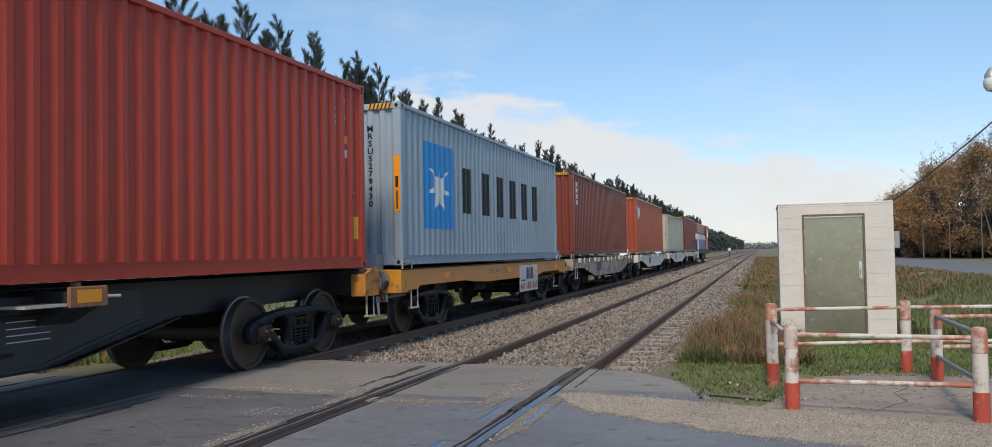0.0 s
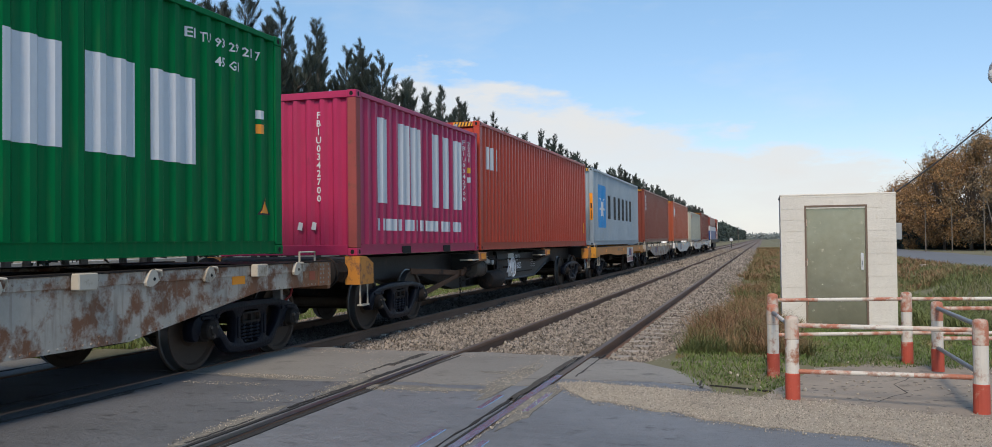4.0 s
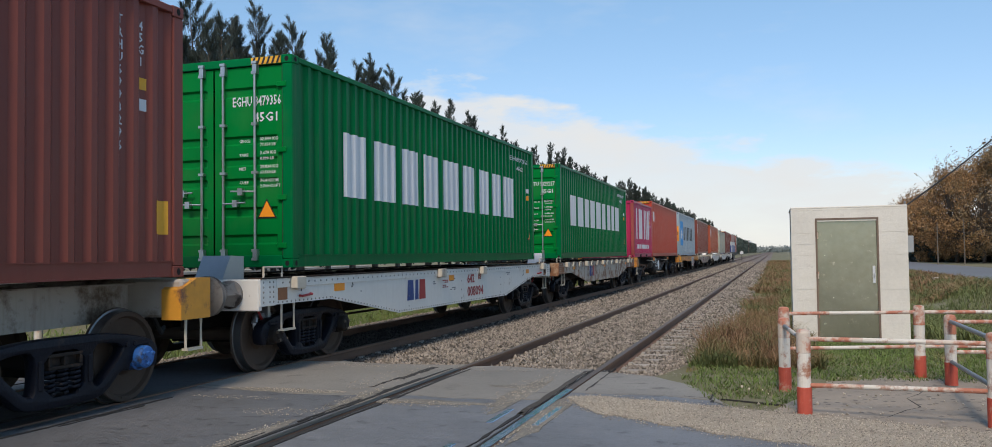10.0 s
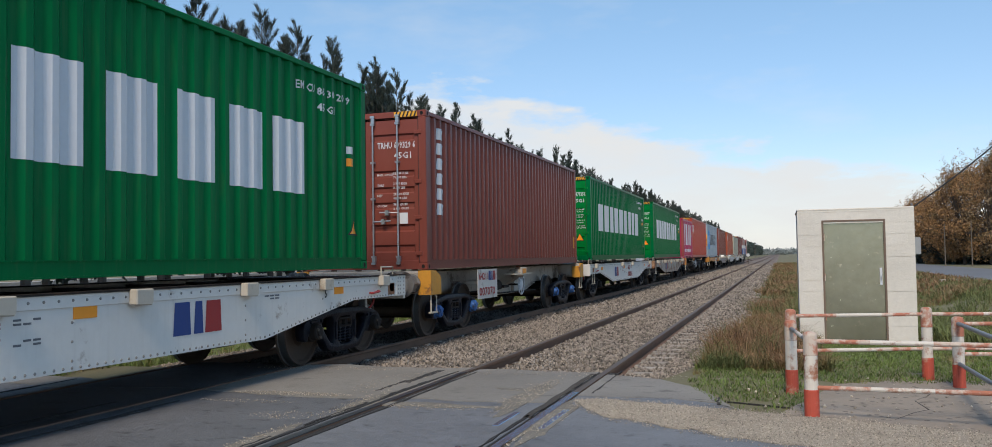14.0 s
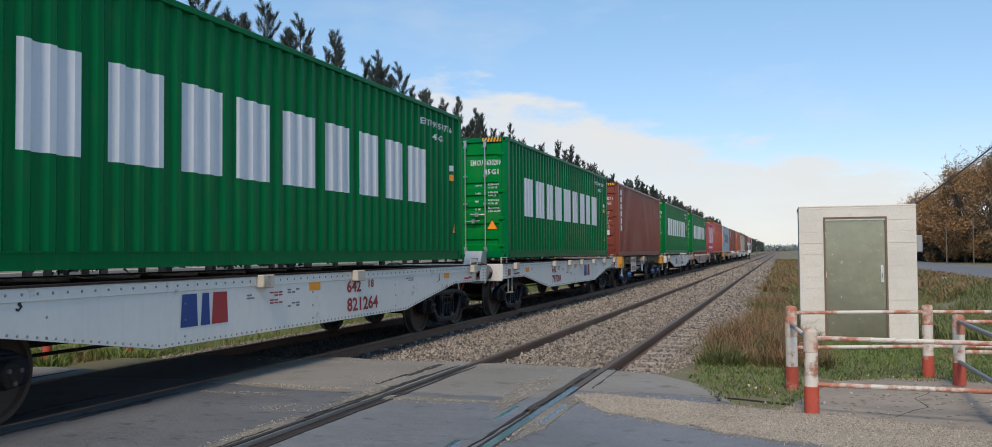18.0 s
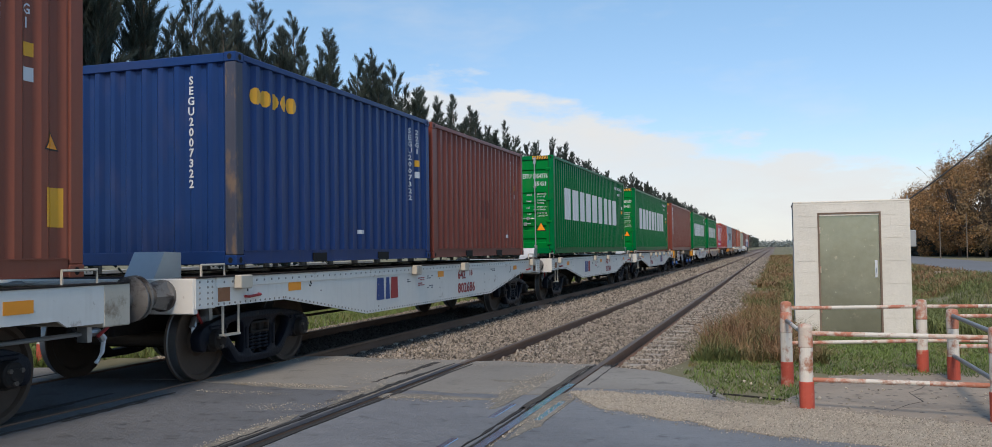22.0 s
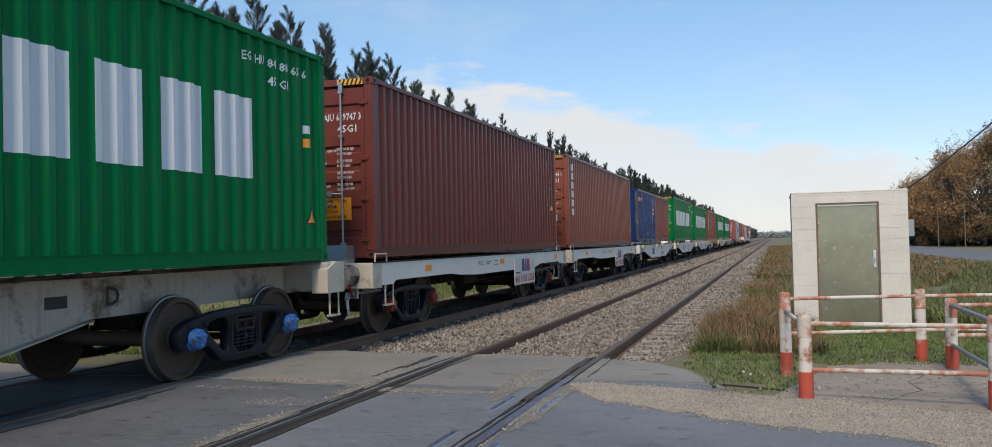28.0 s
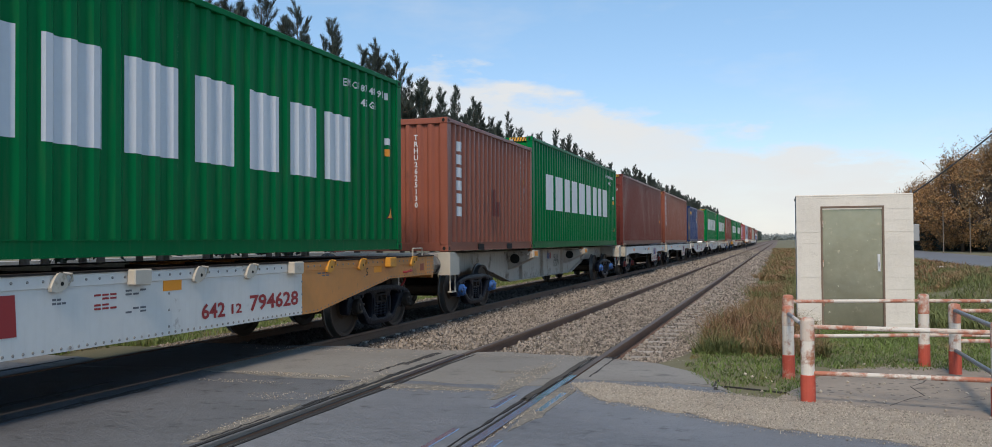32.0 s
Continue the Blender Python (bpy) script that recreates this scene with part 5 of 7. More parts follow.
def air_cock(wagon, half, end):
    """The brake pipe's end with its cock, painted lever and hanging hose."""
    e = end
    o = part("air_cock", cached(("air_cock", e), lambda: box(tube(tube(B(), [(0.95, e * (half - 1.1), 0.70), (0.95, e * (half - 0.02), 0.70)], 0.022, 8), [(0.95, e * (half - 0.10), 0.70), (0.95, e * (half + 0.06), 0.70), (0.97, e * (half + 0.12), 0.62)], 0.04, 8), 0.91, 1.03, *sorted((e * (half - 0.16), e * (half - 0.10))), 0.62, 0.88), GALV), None, wagon, "pale brake pipe cock")
    part("cock_lever", cached(("cock_lever", e), lambda: tube(B(), [(1.0, e * (half + 0.0), 0.66), (1.03, e * (half + 0.10), 0.74), (1.03, e * (half + 0.16), 0.86)], 0.018, 6), MARK_RED), None, o, "red cock lever")
    part("air_hose", cached(("air_hose", e), lambda: tube(B(), [(0.97, e * (half + 0.12), 0.62), (0.97, e * (half + 0.10), 0.5), (0.95, e * (half + 0.04), 0.40)], 0.022, 7), MARK_WHITE), None, o, "pale hose end")
    return o


def step(wagon, x, y, z, mat, w=0.34, h=0.42):
    """A U-shaped foot step under the corner of the frame."""
    bm = tube(B(), [(x, y - w / 2, z), (x, y - w / 2, z - h), (x, y + w / 2, z - h), (x, y + w / 2, z)], 0.016, 6)
    box(bm, x - 0.05, x + 0.03, y - w / 2, y + w / 2, z - h - 0.012, z - h + 0.012)
    part("foot_step", bm, mat, wagon)


def handrail(wagon, x, y, z, mat, w=0.42, h=0.13):
    part("grab_rail", tube(B(), [(x, y - w / 2, z), (x, y - w / 2, z + h), (x, y + w / 2, z + h), (x, y + w / 2, z)], 0.014, 6), mat, wagon)


def rivet_rows(lines, x):
    """Domed rivet heads along lines of (y, z) pairs on the plane at x."""
    verts, faces = [], []
    for (ya, za), (yb, zb_), step_len in lines:
        n = max(1, int(math.hypot(yb - ya, zb_ - za) / step_len))
        for i in range(n + 1):
            y, z = ya + (yb - ya) * i / n, za + (zb_ - za) * i / n
            k = len(verts)
            verts += [(x + 0.010, y, z)] + [(x + 0.006, y + 0.011 * math.cos(a), z + 0.011 * math.sin(a)) for a in [j * math.pi / 3 for j in range(6)]] + [(x - 0.001, y + 0.016 * math.cos(a), z + 0.016 * math.sin(a)) for a in [j * math.pi / 3 for j in range(6)]]
            for j in range(6):
                faces.append((k, k + 1 + j, k + 1 + (j + 1) % 6, k + 1 + (j + 1) % 6))
                faces.append((k + 1 + j, k + 7 + j, k + 7 + (j + 1) % 6, k + 1 + (j + 1) % 6))
    bm = B()
    vs = [bm.verts.new(v) for v in verts]
    for f in faces:
        bm.faces.new([vs[i] for i in dict.fromkeys(f)])
    return bm


SX = 1.36


def at_side(y0, z0, x=SX):
    return lambda a, c: Vector((x + 0.005, y0 + a, z0 + c))


def operator_mark(w, y, z, h, x=SX):
    """The operator's mark as plain slanted shapes: dark blue, then red."""
    for a, b2, mat, nm in ((0.0, 0.30, MARK_BLUE, "operator_shape"), (0.35, 0.52, MARK_BLUE, "operator_shape"), (0.55, 0.86, MARK_RED, "operator_shape")):
        bm = B()
        s = h / 0.36
        bm.faces.new([bm.verts.new((x + 0.005, y + u * s, z + v * s)) for u, v in ((a, 0), (b2, 0), (b2 - 0.02, 0.36), (a + 0.03, 0.36))])
        part(nm, bm, mat, w)


def riveted_wagon(cu, body, label, number=(), end_mat=None, bracket=None, stops=False, num_y=0.95, mark_y=-2.68, end_from=2.6, front_step=False, lugs=(-6.3, -1.2, 1.2, 6.2)):
    """A fish-bellied container flat with riveted side sills."""
    w = empty("container_wagon", label, "railway wagon", "wagons of the train")
    H = 7.1
    bracket = bracket or SILL_CREAM
    belly = [(-H, 0.86), (-5.32, 0.86), (-3.0, 0.51), (3.0, 0.51), (5.3, 0.86), (H, 0.86), (H, 1.18), (-H, 1.18)]
    for s in (1, -1):
        xs2 = sorted((s * (SX - 0.02), s * SX))
        part("side_sill", cached(("side_sill_a", s), lambda: prism(B(), belly, *xs2), body), None, w)
        part("top_flange", cached(("top_flange_a", s), lambda: box(B(), *sorted((s * (SX - 0.16), s * (SX + 0.03))), -H, H, 1.18, 1.196), STEEL_DIRTY), None, w)
        if end_mat:
            for e in (-1, 1):
                pts = [(e * H, 0.857), (e * 5.30, 0.857)] + ([(e * 3.0, 0.507), (e * end_from, 0.507)] if end_from < 3 else [(e * end_from, 0.857)]) + [(e * end_from, 1.181), (e * H, 1.181)]
                part("painted_end", prism(B(), pts, *sorted((s * (SX - 0.022), s * (SX + 0.003)))), end_mat, w, "orange painted end of the sill" if end_from < 3 else "rusted end of the sill")
    rv = cached(("rivets_a",), lambda: rivet_rows([((-7.0, 0.885), (-5.35, 0.885), 0.1), ((-5.3, 0.885), (-3.0, 0.54), 0.1), ((-3.0, 0.54), (3.0, 0.54), 0.1), ((3.0, 0.54), (5.3, 0.885), 0.1), ((5.35, 0.885), (7.0, 0.885), 0.1),
                                               ((-2.6, 0.6), (-2.6, 1.1), 0.14), ((2.6, 0.6), (2.6, 1.1), 0.14), ((-4.4, 0.75), (-4.4, 1.1), 0.12), ((4.4, 0.75), (4.4, 1.1), 0.12), ((0, 0.6), (0, 1.1), 0.14)], SX), RIVET if body == SILL_WHITE else body)
    part("rivet_heads", rv, None, w)["kind"] = "stuff"
    reach = end_from if end_mat and end_from < 3 else H - 0.36
    part("top_angle", cached(("top_angle_a", reach), lambda: box(B(), SX, SX + 0.012, -reach, reach, 1.065, 1.178, 0.003), body), None, w)
    part("rivet_heads", cached(("rivets_angle",), lambda: rivet_rows([((-6.6, 1.125), (6.6, 1.125), 0.16)], SX + 0.012), RIVET if body == SILL_WHITE else body), None, w)["kind"] = "stuff"
    for e in (-1, 1) if reach < 3 else ():
        part("top_angle", box(B(), SX, SX + 0.012, *sorted((e * (reach + 0.002), e * (H - 0.36))), 1.065, 1.178, 0.003), end_mat, w)
    for e in (-1, 1):
        cp = part("cover_plate", cached(("cover_plate_a", e), lambda: box(B(), SX, SX + 0.014, *sorted((e * (H - 0.33), e * (H + 0.01))), 0.852, 1.178, 0.003), end_mat or body), None, w, "riveted cover plate at the sill's end")
        part("rivet_heads", cached(("rivets_cover", e), lambda: rivet_rows([((e * (H - d), 0.90), (e * (H - d), 1.14), 0.058) for d in (0.06, 0.20, 0.28)], SX + 0.014), RIVET), None, cp)["kind"] = "stuff"
    part("centre_sill", cached(("centre_sill_a",), lambda: box(box(B(), -0.32, -0.24, -H, H, 0.55, 1.15), 0.24, 0.32, -H, H, 0.55, 1.15), STEEL_DIRTY), None, w)

    for k in range(11):
        part("cross_bearer", cached("cross_bearer", lambda: box(B(), -SX + 0.025, SX - 0.025, -0.06, 0.06, 0.92, 1.15), STEEL_DIRTY), None, w).location.y = -6.4 + k * 1.28
    for e in (-1, 1):
        part("deck_plate", cached(("deck_a", e), lambda: box(B(), -SX + 0.025, SX - 0.025, *sorted((e * (H - 0.06), e * 5.9)), 1.152, 1.178), STEEL_DIRTY), None, w)
    for e in (-1, 1):
        part("headstock", cached(("headstock_a", e), lambda: box(B(), -SX, SX, *sorted((e * (H - 0.05), e * (H + 0.03))), 0.80, 1.18, 0.01), end_mat or body), None, w)
        buffers(w, H + 0.02, 1.0, BUFFER_WORN if body != SILL_RUSTY else STEEL_DIRTY, e)
        if e < 0 or front_step:
            for s in (1, -1):
                step(w, s * (SX - 0.03), e * (H - 0.68 if e < 0 else H - 0.45), 0.87, bracket, 0.30, 0.34)
        air_cock(w, H, e)
        handrail(w, SX - 0.1, e * (H - 0.45), 1.19, bracket)
    part("tail_plate", cached(("tail_plate_a",), lambda: prism(B(), [(-H - 0.02, 1.17), (-H + 0.44, 1.17), (-H + 0.44, 1.46), (-H + 0.16, 1.47)], 0.45, 0.85), GALV), None, w, "grey folding end stop")
    ys2 = lugs if not stops else tuple(-6.2 + 0.95 * k for k in range(14))
    cream = bracket
    for k, y in enumerate(ys2):
        bracket = SILL_YELLOW if end_mat and end_from < 3 and abs(y) > end_from else cream
        if stops and k % 3 != 0:
            bm = prism(B(), rounded([(y - 0.12, 1.045), (y - 0.03, 1.02), (y + 0.09, 1.075), (y + 0.05, 1.18), (y - 0.02, 1.20), (y - 0.07, 1.15)], 1), SX + 0.012, SX + 0.05)
            o = part("lashing_bracket", bm, bracket, w, "lashing bracket with a hole")
            part("bracket_hole", lathe(B(), [(SX + 0.049, 0.019), (SX + 0.052, 0.018)], (0, y + 0.01, 1.10), seg=12), DARK_GAP, o)
            part("bracket_hook", tube(B(), [(SX + 0.03, y + 0.04, 1.19), (SX + 0.06, y + 0.10, 1.18), (SX + 0.04, y + 0.13, 1.13), (SX + 0.02, y + 0.11, 1.08)], 0.014, 6), bracket, o)
            continue
        bm = prism(B(), [(y - 0.12, 1.045), (y + 0.10, 1.035), (y + 0.12, 1.07), (y + 0.12, 1.195), (y - 0.12, 1.195)], SX + 0.012, SX + 0.11)
        bmesh.ops.bevel(bm, geom=bm.edges[:], offset=0.01, segments=1, affect="EDGES", profile=0.5)
        part("twistlock_bracket", bm, bracket, w, "box-shaped twistlock bracket")
    for y, z, a in ((-5.08, 1.02, 0.30), (num_y - 0.9 if num_y > 0 else 0.15, 1.02, 0.28), (4.85, 1.03, 0.26), (6.6, 1.0, 0.16)):
        part("reflector", box(B(), SX + 0.001, SX + 0.006, y - a / 2, y + a / 2, z - 0.06, z + 0.06), MARK_ORANGE if y < 6 else ORANGE_RED, w, "orange reflector")
    operator_mark(w, mark_y, 0.69, 0.34)
    if number:
        if end_mat:
            plane_text(w, number[0], at_side(0.52, 0.62), 0.42, 0.17, MARK_RED)
            plane_text(w, number[2], at_side(1.06, 0.64), 0.2, 0.11, MARK_RED)
            plane_text(w, number[1], at_side(1.42, 0.64), 1.08, 0.19, MARK_RED)
        else:
            plane_text(w, number[0], at_side(num_y, 0.88), 0.44, 0.18, MARK_RED)
            plane_text(w, number[2], at_side(num_y + 0.68, 0.93), 0.18, 0.12, MARK_RED)
            plane_text(w, number[1], at_side(num_y, 0.61), 1.0, 0.20, MARK_RED)
        plane_text(w, "3", at_side(-4.72, 0.99), 0.07, 0.12, MARK_BLACK)
        plane_text(w, "1", at_side(-6.15, 1.0), 0.03, 0.10, MARK_BLACK)
        part("tail_panel", box(B(), SX + 0.001, SX + 0.005, -6.70, -6.48, 0.91, 1.09), RUST_ORANGE, w, "rust-red painted panel")
        if not end_mat:
            part("tail_panel", box(B(), SX + 0.001, SX + 0.006, 6.46, 6.70, 0.89, 1.12), RUST_ORANGE, w, "rust-red painted panel")
        for y in (-6.05, 5.95):
            part("pull_handle", tube(B(), [(SX, y - 0.14, 0.945), (SX + 0.045, y - 0.12, 0.94), (SX + 0.045, y + 0.12, 0.955), (SX, y + 0.14, 0.96)], 0.017, 6), MARK_RED, w, "red pull handle")
        plane_text(w, "5", at_side(4.45, 0.93), 0.07, 0.12, MARK_BLACK)
        plane_text(w, "7", at_side(6.18, 1.0), 0.07, 0.12, MARK_BLACK)
        for k, (a, c2, ww) in enumerate(((-1.02, 0.93, 0.3), (-1.02, 0.84, 0.3), (-0.62, 0.95, 0.3), (-0.62, 0.78, 0.3), (3.0, 0.98, 0.34), (-1.5, 0.92, 0.16))):
            for r in range(2):
                for q in range(3):
                    if (k + r + q) % 4:
                        part("small_print", box(B(), SX + 0.001, SX + 0.004, a + q * ww / 3, a + (q + 0.78) * ww / 3, c2 + 0.034 * r, c2 + 0.034 * r + 0.018), MARK_RED if k < 2 else PRINT_GREY, w)
    part("brake_rod", cached(("brake_rod_a",), lambda: tube(tube(B(), [(0.5, -5.6, 0.5), (0.5, 5.6, 0.5)], 0.02, 6), [(-0.4, -2.0, 0.55), (-0.4, 2.0, 0.55)], 0.12, 10), STEEL_DIRTY), None, w)
    for y in (-5.5, 5.5):
        bogie(w, y, 0.92)
    MOVERS.append((w, TRAIN_X, cu, 0.0))
    return w


def plate_wagon(cu, body, label, number, end_mat=None, cap=None):
    """A straight-silled container flat with a number board hung before the front bogie."""
    w = empty("container_wagon", label, "railway wagon", "wagons of the train")
    H = 6.5
    end_mat = end_mat or SILL_CREAM
    for s in (1, -1):
        prof = [(-H, 0.82), (-5.75, 0.82), (-5.65, 0.88), (-3.1, 0.88), (-2.6, 0.84), (-1.6, 0.80), (3.0, 0.80), (3.6, 0.88), (5.65, 0.88), (5.75, 0.82), (H, 0.82), (H, 1.17), (-H, 1.17)]
        part("side_sill", cached(("side_sill_b", s), lambda: prism(B(), prof, *sorted((s * (SX - 0.03), s * SX))), body), None, w)
        part("top_flange", cached(("top_flange_b", s), lambda: box(B(), *sorted((s * (SX - 0.2), s * (SX + 0.012))), -H, H, 1.17, 1.186), STEEL_DIRTY), None, w)
    part("centre_sill", cached(("centre_sill_b",), lambda: box(box(B(), -0.32, -0.24, -H, H, 0.60, 1.15), 0.24, 0.32, -H, H, 0.60, 1.15), STEEL_DIRTY), None, w)

    for k in range(9):
        part("cross_bearer", cached("cross_bearer", lambda: box(B(), -SX + 0.025, SX - 0.025, -0.06, 0.06, 0.92, 1.15), STEEL_DIRTY), None, w).location.y = -5.6 + k * 1.4
    part("brake_cylinder", cached(("cyl_b",), lambda: tube(B(), [(0.85, -1.3, 0.70), (0.85, -0.5, 0.70)], 0.13, 14), STEEL_DIRTY), None, w)
    part("air_tank", cached(("tank_b",), lambda: box(B(), -0.9, -0.4, 0.3, 1.2, 0.5, 0.85, 0.05), STEEL_DIRTY), None, w)
    part("brake_pipe", cached(("pipe_b",), lambda: tube(B(), [(0.9, -0.5, 0.62), (1.0, 0.6, 0.66), (0.9, 2.8, 0.6)], 0.02, 6), STEEL_DIRTY), None, w)
    for e in (-1, 1):
        part("headstock", cached(("headstock_b", e), lambda: box(B(), -SX - 0.004, SX + 0.004, *sorted((e * (H - 0.32), e * (H + 0.03))), 0.78, 1.178, 0.012), end_mat), None, w)
        buffers(w, H + 0.02, 0.99, BUFFER_WORN, e)
        for s in (1, -1) if e < 0 else ():
            step(w, s * (SX - 0.02), e * (H - 0.62), 0.86, SILL_CREAM, 0.30, 0.36)
        air_cock(w, H, e)
        handrail(w, SX - 0.1, e * (H - 0.5), 1.18, SILL_CREAM)
    part("tail_plate", cached(("tail_plate_b",), lambda: prism(B(), [(-H - 0.02, 1.16), (-H + 0.40, 1.16), (-H + 0.40, 1.45), (-H + 0.14, 1.46)], 0.45, 0.85), GALV), None, w, "grey folding end stop")
    board = part("number_board", box(B(), SX + 0.002, SX + 0.014, 1.12, 2.92, 0.43, 1.10), PLACARD, w, "white number board")
    operator_mark(board, 1.72, 0.74, 0.30, SX + 0.014)
    plane_text(board, number[0], at_side(1.18, 0.48, SX + 0.014), 0.62, 0.17, MARK_RED)
    plane_text(board, number[1], at_side(1.86, 0.48, SX + 0.014), 1.0, 0.19, MARK_RED)
    part("small_print", box(B(), SX + 0.015, SX + 0.018, 1.22, 1.6, 0.70, 0.735), MARK_BLACK, board)
    for y in (-4.25, 0.19, 5.23):
        part("reflector", box(B(), SX + 0.001, SX + 0.007, y - 0.15, y + 0.15, 0.97, 1.08), MARK_ORANGE, w, "orange reflector")
    for k, (a, c2, ww, hh) in enumerate(((-1.5, 1.06, 0.4, 0.010), (-1.5, 0.985, 0.4, 0.010), (-1.5, 1.02, 0.3, 0.018), (-0.95, 1.03, 0.3, 0.022), (-0.95, 0.99, 0.22, 0.02), (-0.4, 1.04, 0.26, 0.022), (-0.4, 0.96, 0.26, 0.022))):
        part("small_print", box(B(), SX + 0.001, SX + 0.005, a, a + ww, c2, c2 + hh), PRINT_GREY, w)
    for y in (-4.45, 4.4):
        bogie(w, y, 0.95, cap)
    MOVERS.append((w, TRAIN_X, cu, 0.0))
    return w


def hand_wheel(w, y, z, x, mat):
    n = 22
    ring = [(x, y + 0.24 * math.cos(2 * math.pi * k / n), z + 0.24 * math.sin(2 * math.pi * k / n)) for k in range(n + 1)]
    rim = part("hand_wheel", tube(B(), ring, 0.017, 6), mat, w, "white spoked hand brake wheel")
    for k in range(8):
        a = k * math.pi / 4
        part("spoke", tube(B(), [(x, y + 0.10 * math.cos(a), z + 0.10 * math.sin(a)), (x, y + 0.235 * math.cos(a), z + 0.235 * math.sin(a))], 0.013, 5), mat, rim)
    part("hub", lathe(B(), [(-0.02, 0.135), (0.004, 0.13), (0.016, 0.06), (0.02, 0.03)], (x, y, z), seg=22), mat, rim)
    part("axle", tube(B(), [(x - 0.45, y, z), (x - 0.02, y, z)], 0.022, 8), STEEL_DIRTY, rim)


def skeleton_wagon(cu, H, body, label, seats, by, number, board=None, end_mat=None, cap=None):
    """A spine wagon: a deep centre box with outriggers that carry the corners of the boxes."""
    w = empty("container_wagon", label, "railway wagon", "wagons of the train")
    end_mat = end_mat or SILL_YELLOW
    flat, rise, low = (3.43, 5.22, 0.42) if H > 7 else (1.74, 2.85, 0.56)
    spine = [(-H, 0.80), (-rise, 0.76), (-flat, low), (flat, low), (rise, 0.76), (H, 0.80), (H, 1.17), (-H, 1.17)]
    for s in (1, -1):
        xo = 0.62
        part("spine_web", cached(("spine_web", H, s), lambda: prism(B(), spine, *sorted((s * (xo - 0.02), s * xo))), body), None, w)
        part("spine_flange", cached(("spine_flange", H, s), lambda: prism(B(), [(-H, 1.17), (H, 1.17), (H, 1.185), (-H, 1.185)], *sorted((s * (xo - 0.12), s * (xo + 0.10)))), body), None, w)
        part("lower_flange", cached(("lower_flange", H, s), lambda: prism(B(), [(-rise, 0.745), (-flat, low - 0.015), (flat, low - 0.015), (rise, 0.745), (rise, 0.76), (flat, low), (-flat, low), (-rise, 0.76)], *sorted((s * (xo - 0.12), s * (xo + 0.1)))), body), None, w)
        for y in (-2.3, -0.1, 2.3) if H > 7 else (-1.6, 0.9):
            part("web_stiffener", cached(("web_stiffener", low, s), lambda: box(B(), *sorted((s * xo, s * (xo + 0.09))), -0.008, 0.008, low, 1.17), body), None, w).location.y = y
    for y in seats:
        for s in (1, -1):
            root = 0.70 if H > 7 else 0.66
            bm = B()
            hexa(bm, [(s * 0.62, y - 0.23, root), (s * 1.26, y - 0.21, 1.02), (s * 1.26, y + 0.21, 1.02), (s * 0.62, y + 0.23, root), (s * 0.62, y - 0.23, 1.165), (s * 1.26, y - 0.21, 1.165), (s * 1.26, y + 0.21, 1.165), (s * 0.62, y + 0.23, 1.165)])
            o = part("outrigger", bm, body, w)
            part("outrigger_end", box(B(), *sorted((s * 1.26, s * 1.30)), y - 0.24, y + 0.24, 1.01, 1.20, 0.008), RUST_ORANGE if body == SILL_BLACK else SILL_CREAM, o, "worn end plate of the outrigger")
            part("twistlock", lathe(B(), [(1.15, 0.075), (1.19, 0.075), (1.20, 0.05), (1.235, 0.045)], (s * 1.14, y, 0), "z", 12), RUST_ORANGE, o, "rusty twistlock")
            for d in (-1, 1):
                if H < 7 or (body == SILL_BLACK and d < 0):
                    part("cream_shelf", box(B(), *sorted((s * 1.0, s * 1.28)), *sorted((y + d * 0.25, y + d * 0.72)), 1.03, 1.055), SILL_CREAM, o, "cream steel shelf beside the outrigger")
                else:
                    part("release_bar", tube(B(), [(s * 1.16, y + d * 0.25, 1.10), (s * 1.20, y + d * 0.42, 1.09), (s * 1.22, y + d * 0.50, 1.09)], 0.017, 6), SILL_CREAM, o, "cream release bar")
            if H > 7 and body != SILL_BLACK:
                part("gusset_hole", lathe(B(), [(y - 0.234, 0.125), (y - 0.228, 0.125)], (s * 0.80, 0, 0.985), "y", 24), DARK_GAP, o, "round hole in the gusset")
        part("reflector", box(B(), 1.301, 1.306, y - 0.15, y + 0.15, 1.05, 1.17), MARK_ORANGE, w, "orange reflector")
    for e in (-1, 1):
        part("headstock", cached(("headstock_c", H, e), lambda: box(B(), -1.30, 1.30, *sorted((e * (H - 0.40), e * (H + 0.02))), 0.82, 1.225, 0.03), body), None, w)
        for s in (1, -1):
            pts = [(e * (H - 0.46), 0.80), (e * (H + 0.034), 0.80), (e * (H + 0.034), 1.232), (e * (H - 0.20), 1.232), (e * (H - 0.46), 1.12)]
            part("end_block", prism(B(), pts, *sorted((s * 1.10, s * 1.345))), end_mat, w, "worn end block")
            step(w, s * 1.3, e * (H - 0.20), 0.82, SILL_CREAM, 0.26, 0.34)
        buffers(w, H + 0.02, 1.0, BUFFER_WORN if body != SILL_BLACK else STEEL_DIRTY, e)
    if board:
        y0, y1 = board
        bd = part("number_board", box(B(), 1.22, 1.232, y0, y1, 0.58, 1.20), PLACARD, w, "white number board")
        plane_text(bd, number[0], at_side(y0 + 0.06, 0.98, 1.232), 0.6, 0.15, MARK_RED)
        operator_mark(bd, y0 + 0.68, 0.96, 0.20, 1.232)
        plane_text(bd, number[1], at_side(y0 + 0.08, 0.64, 1.232), 1.05, 0.18, MARK_RED)
        part("board_arm", box(box(B(), 0.62, 1.22, y0 + 0.1, y0 + 0.16, 0.9, 0.96), 0.62, 1.22, y1 - 0.16, y1 - 0.1, 0.9, 0.96), body, w)
    elif body == SILL_BLACK:
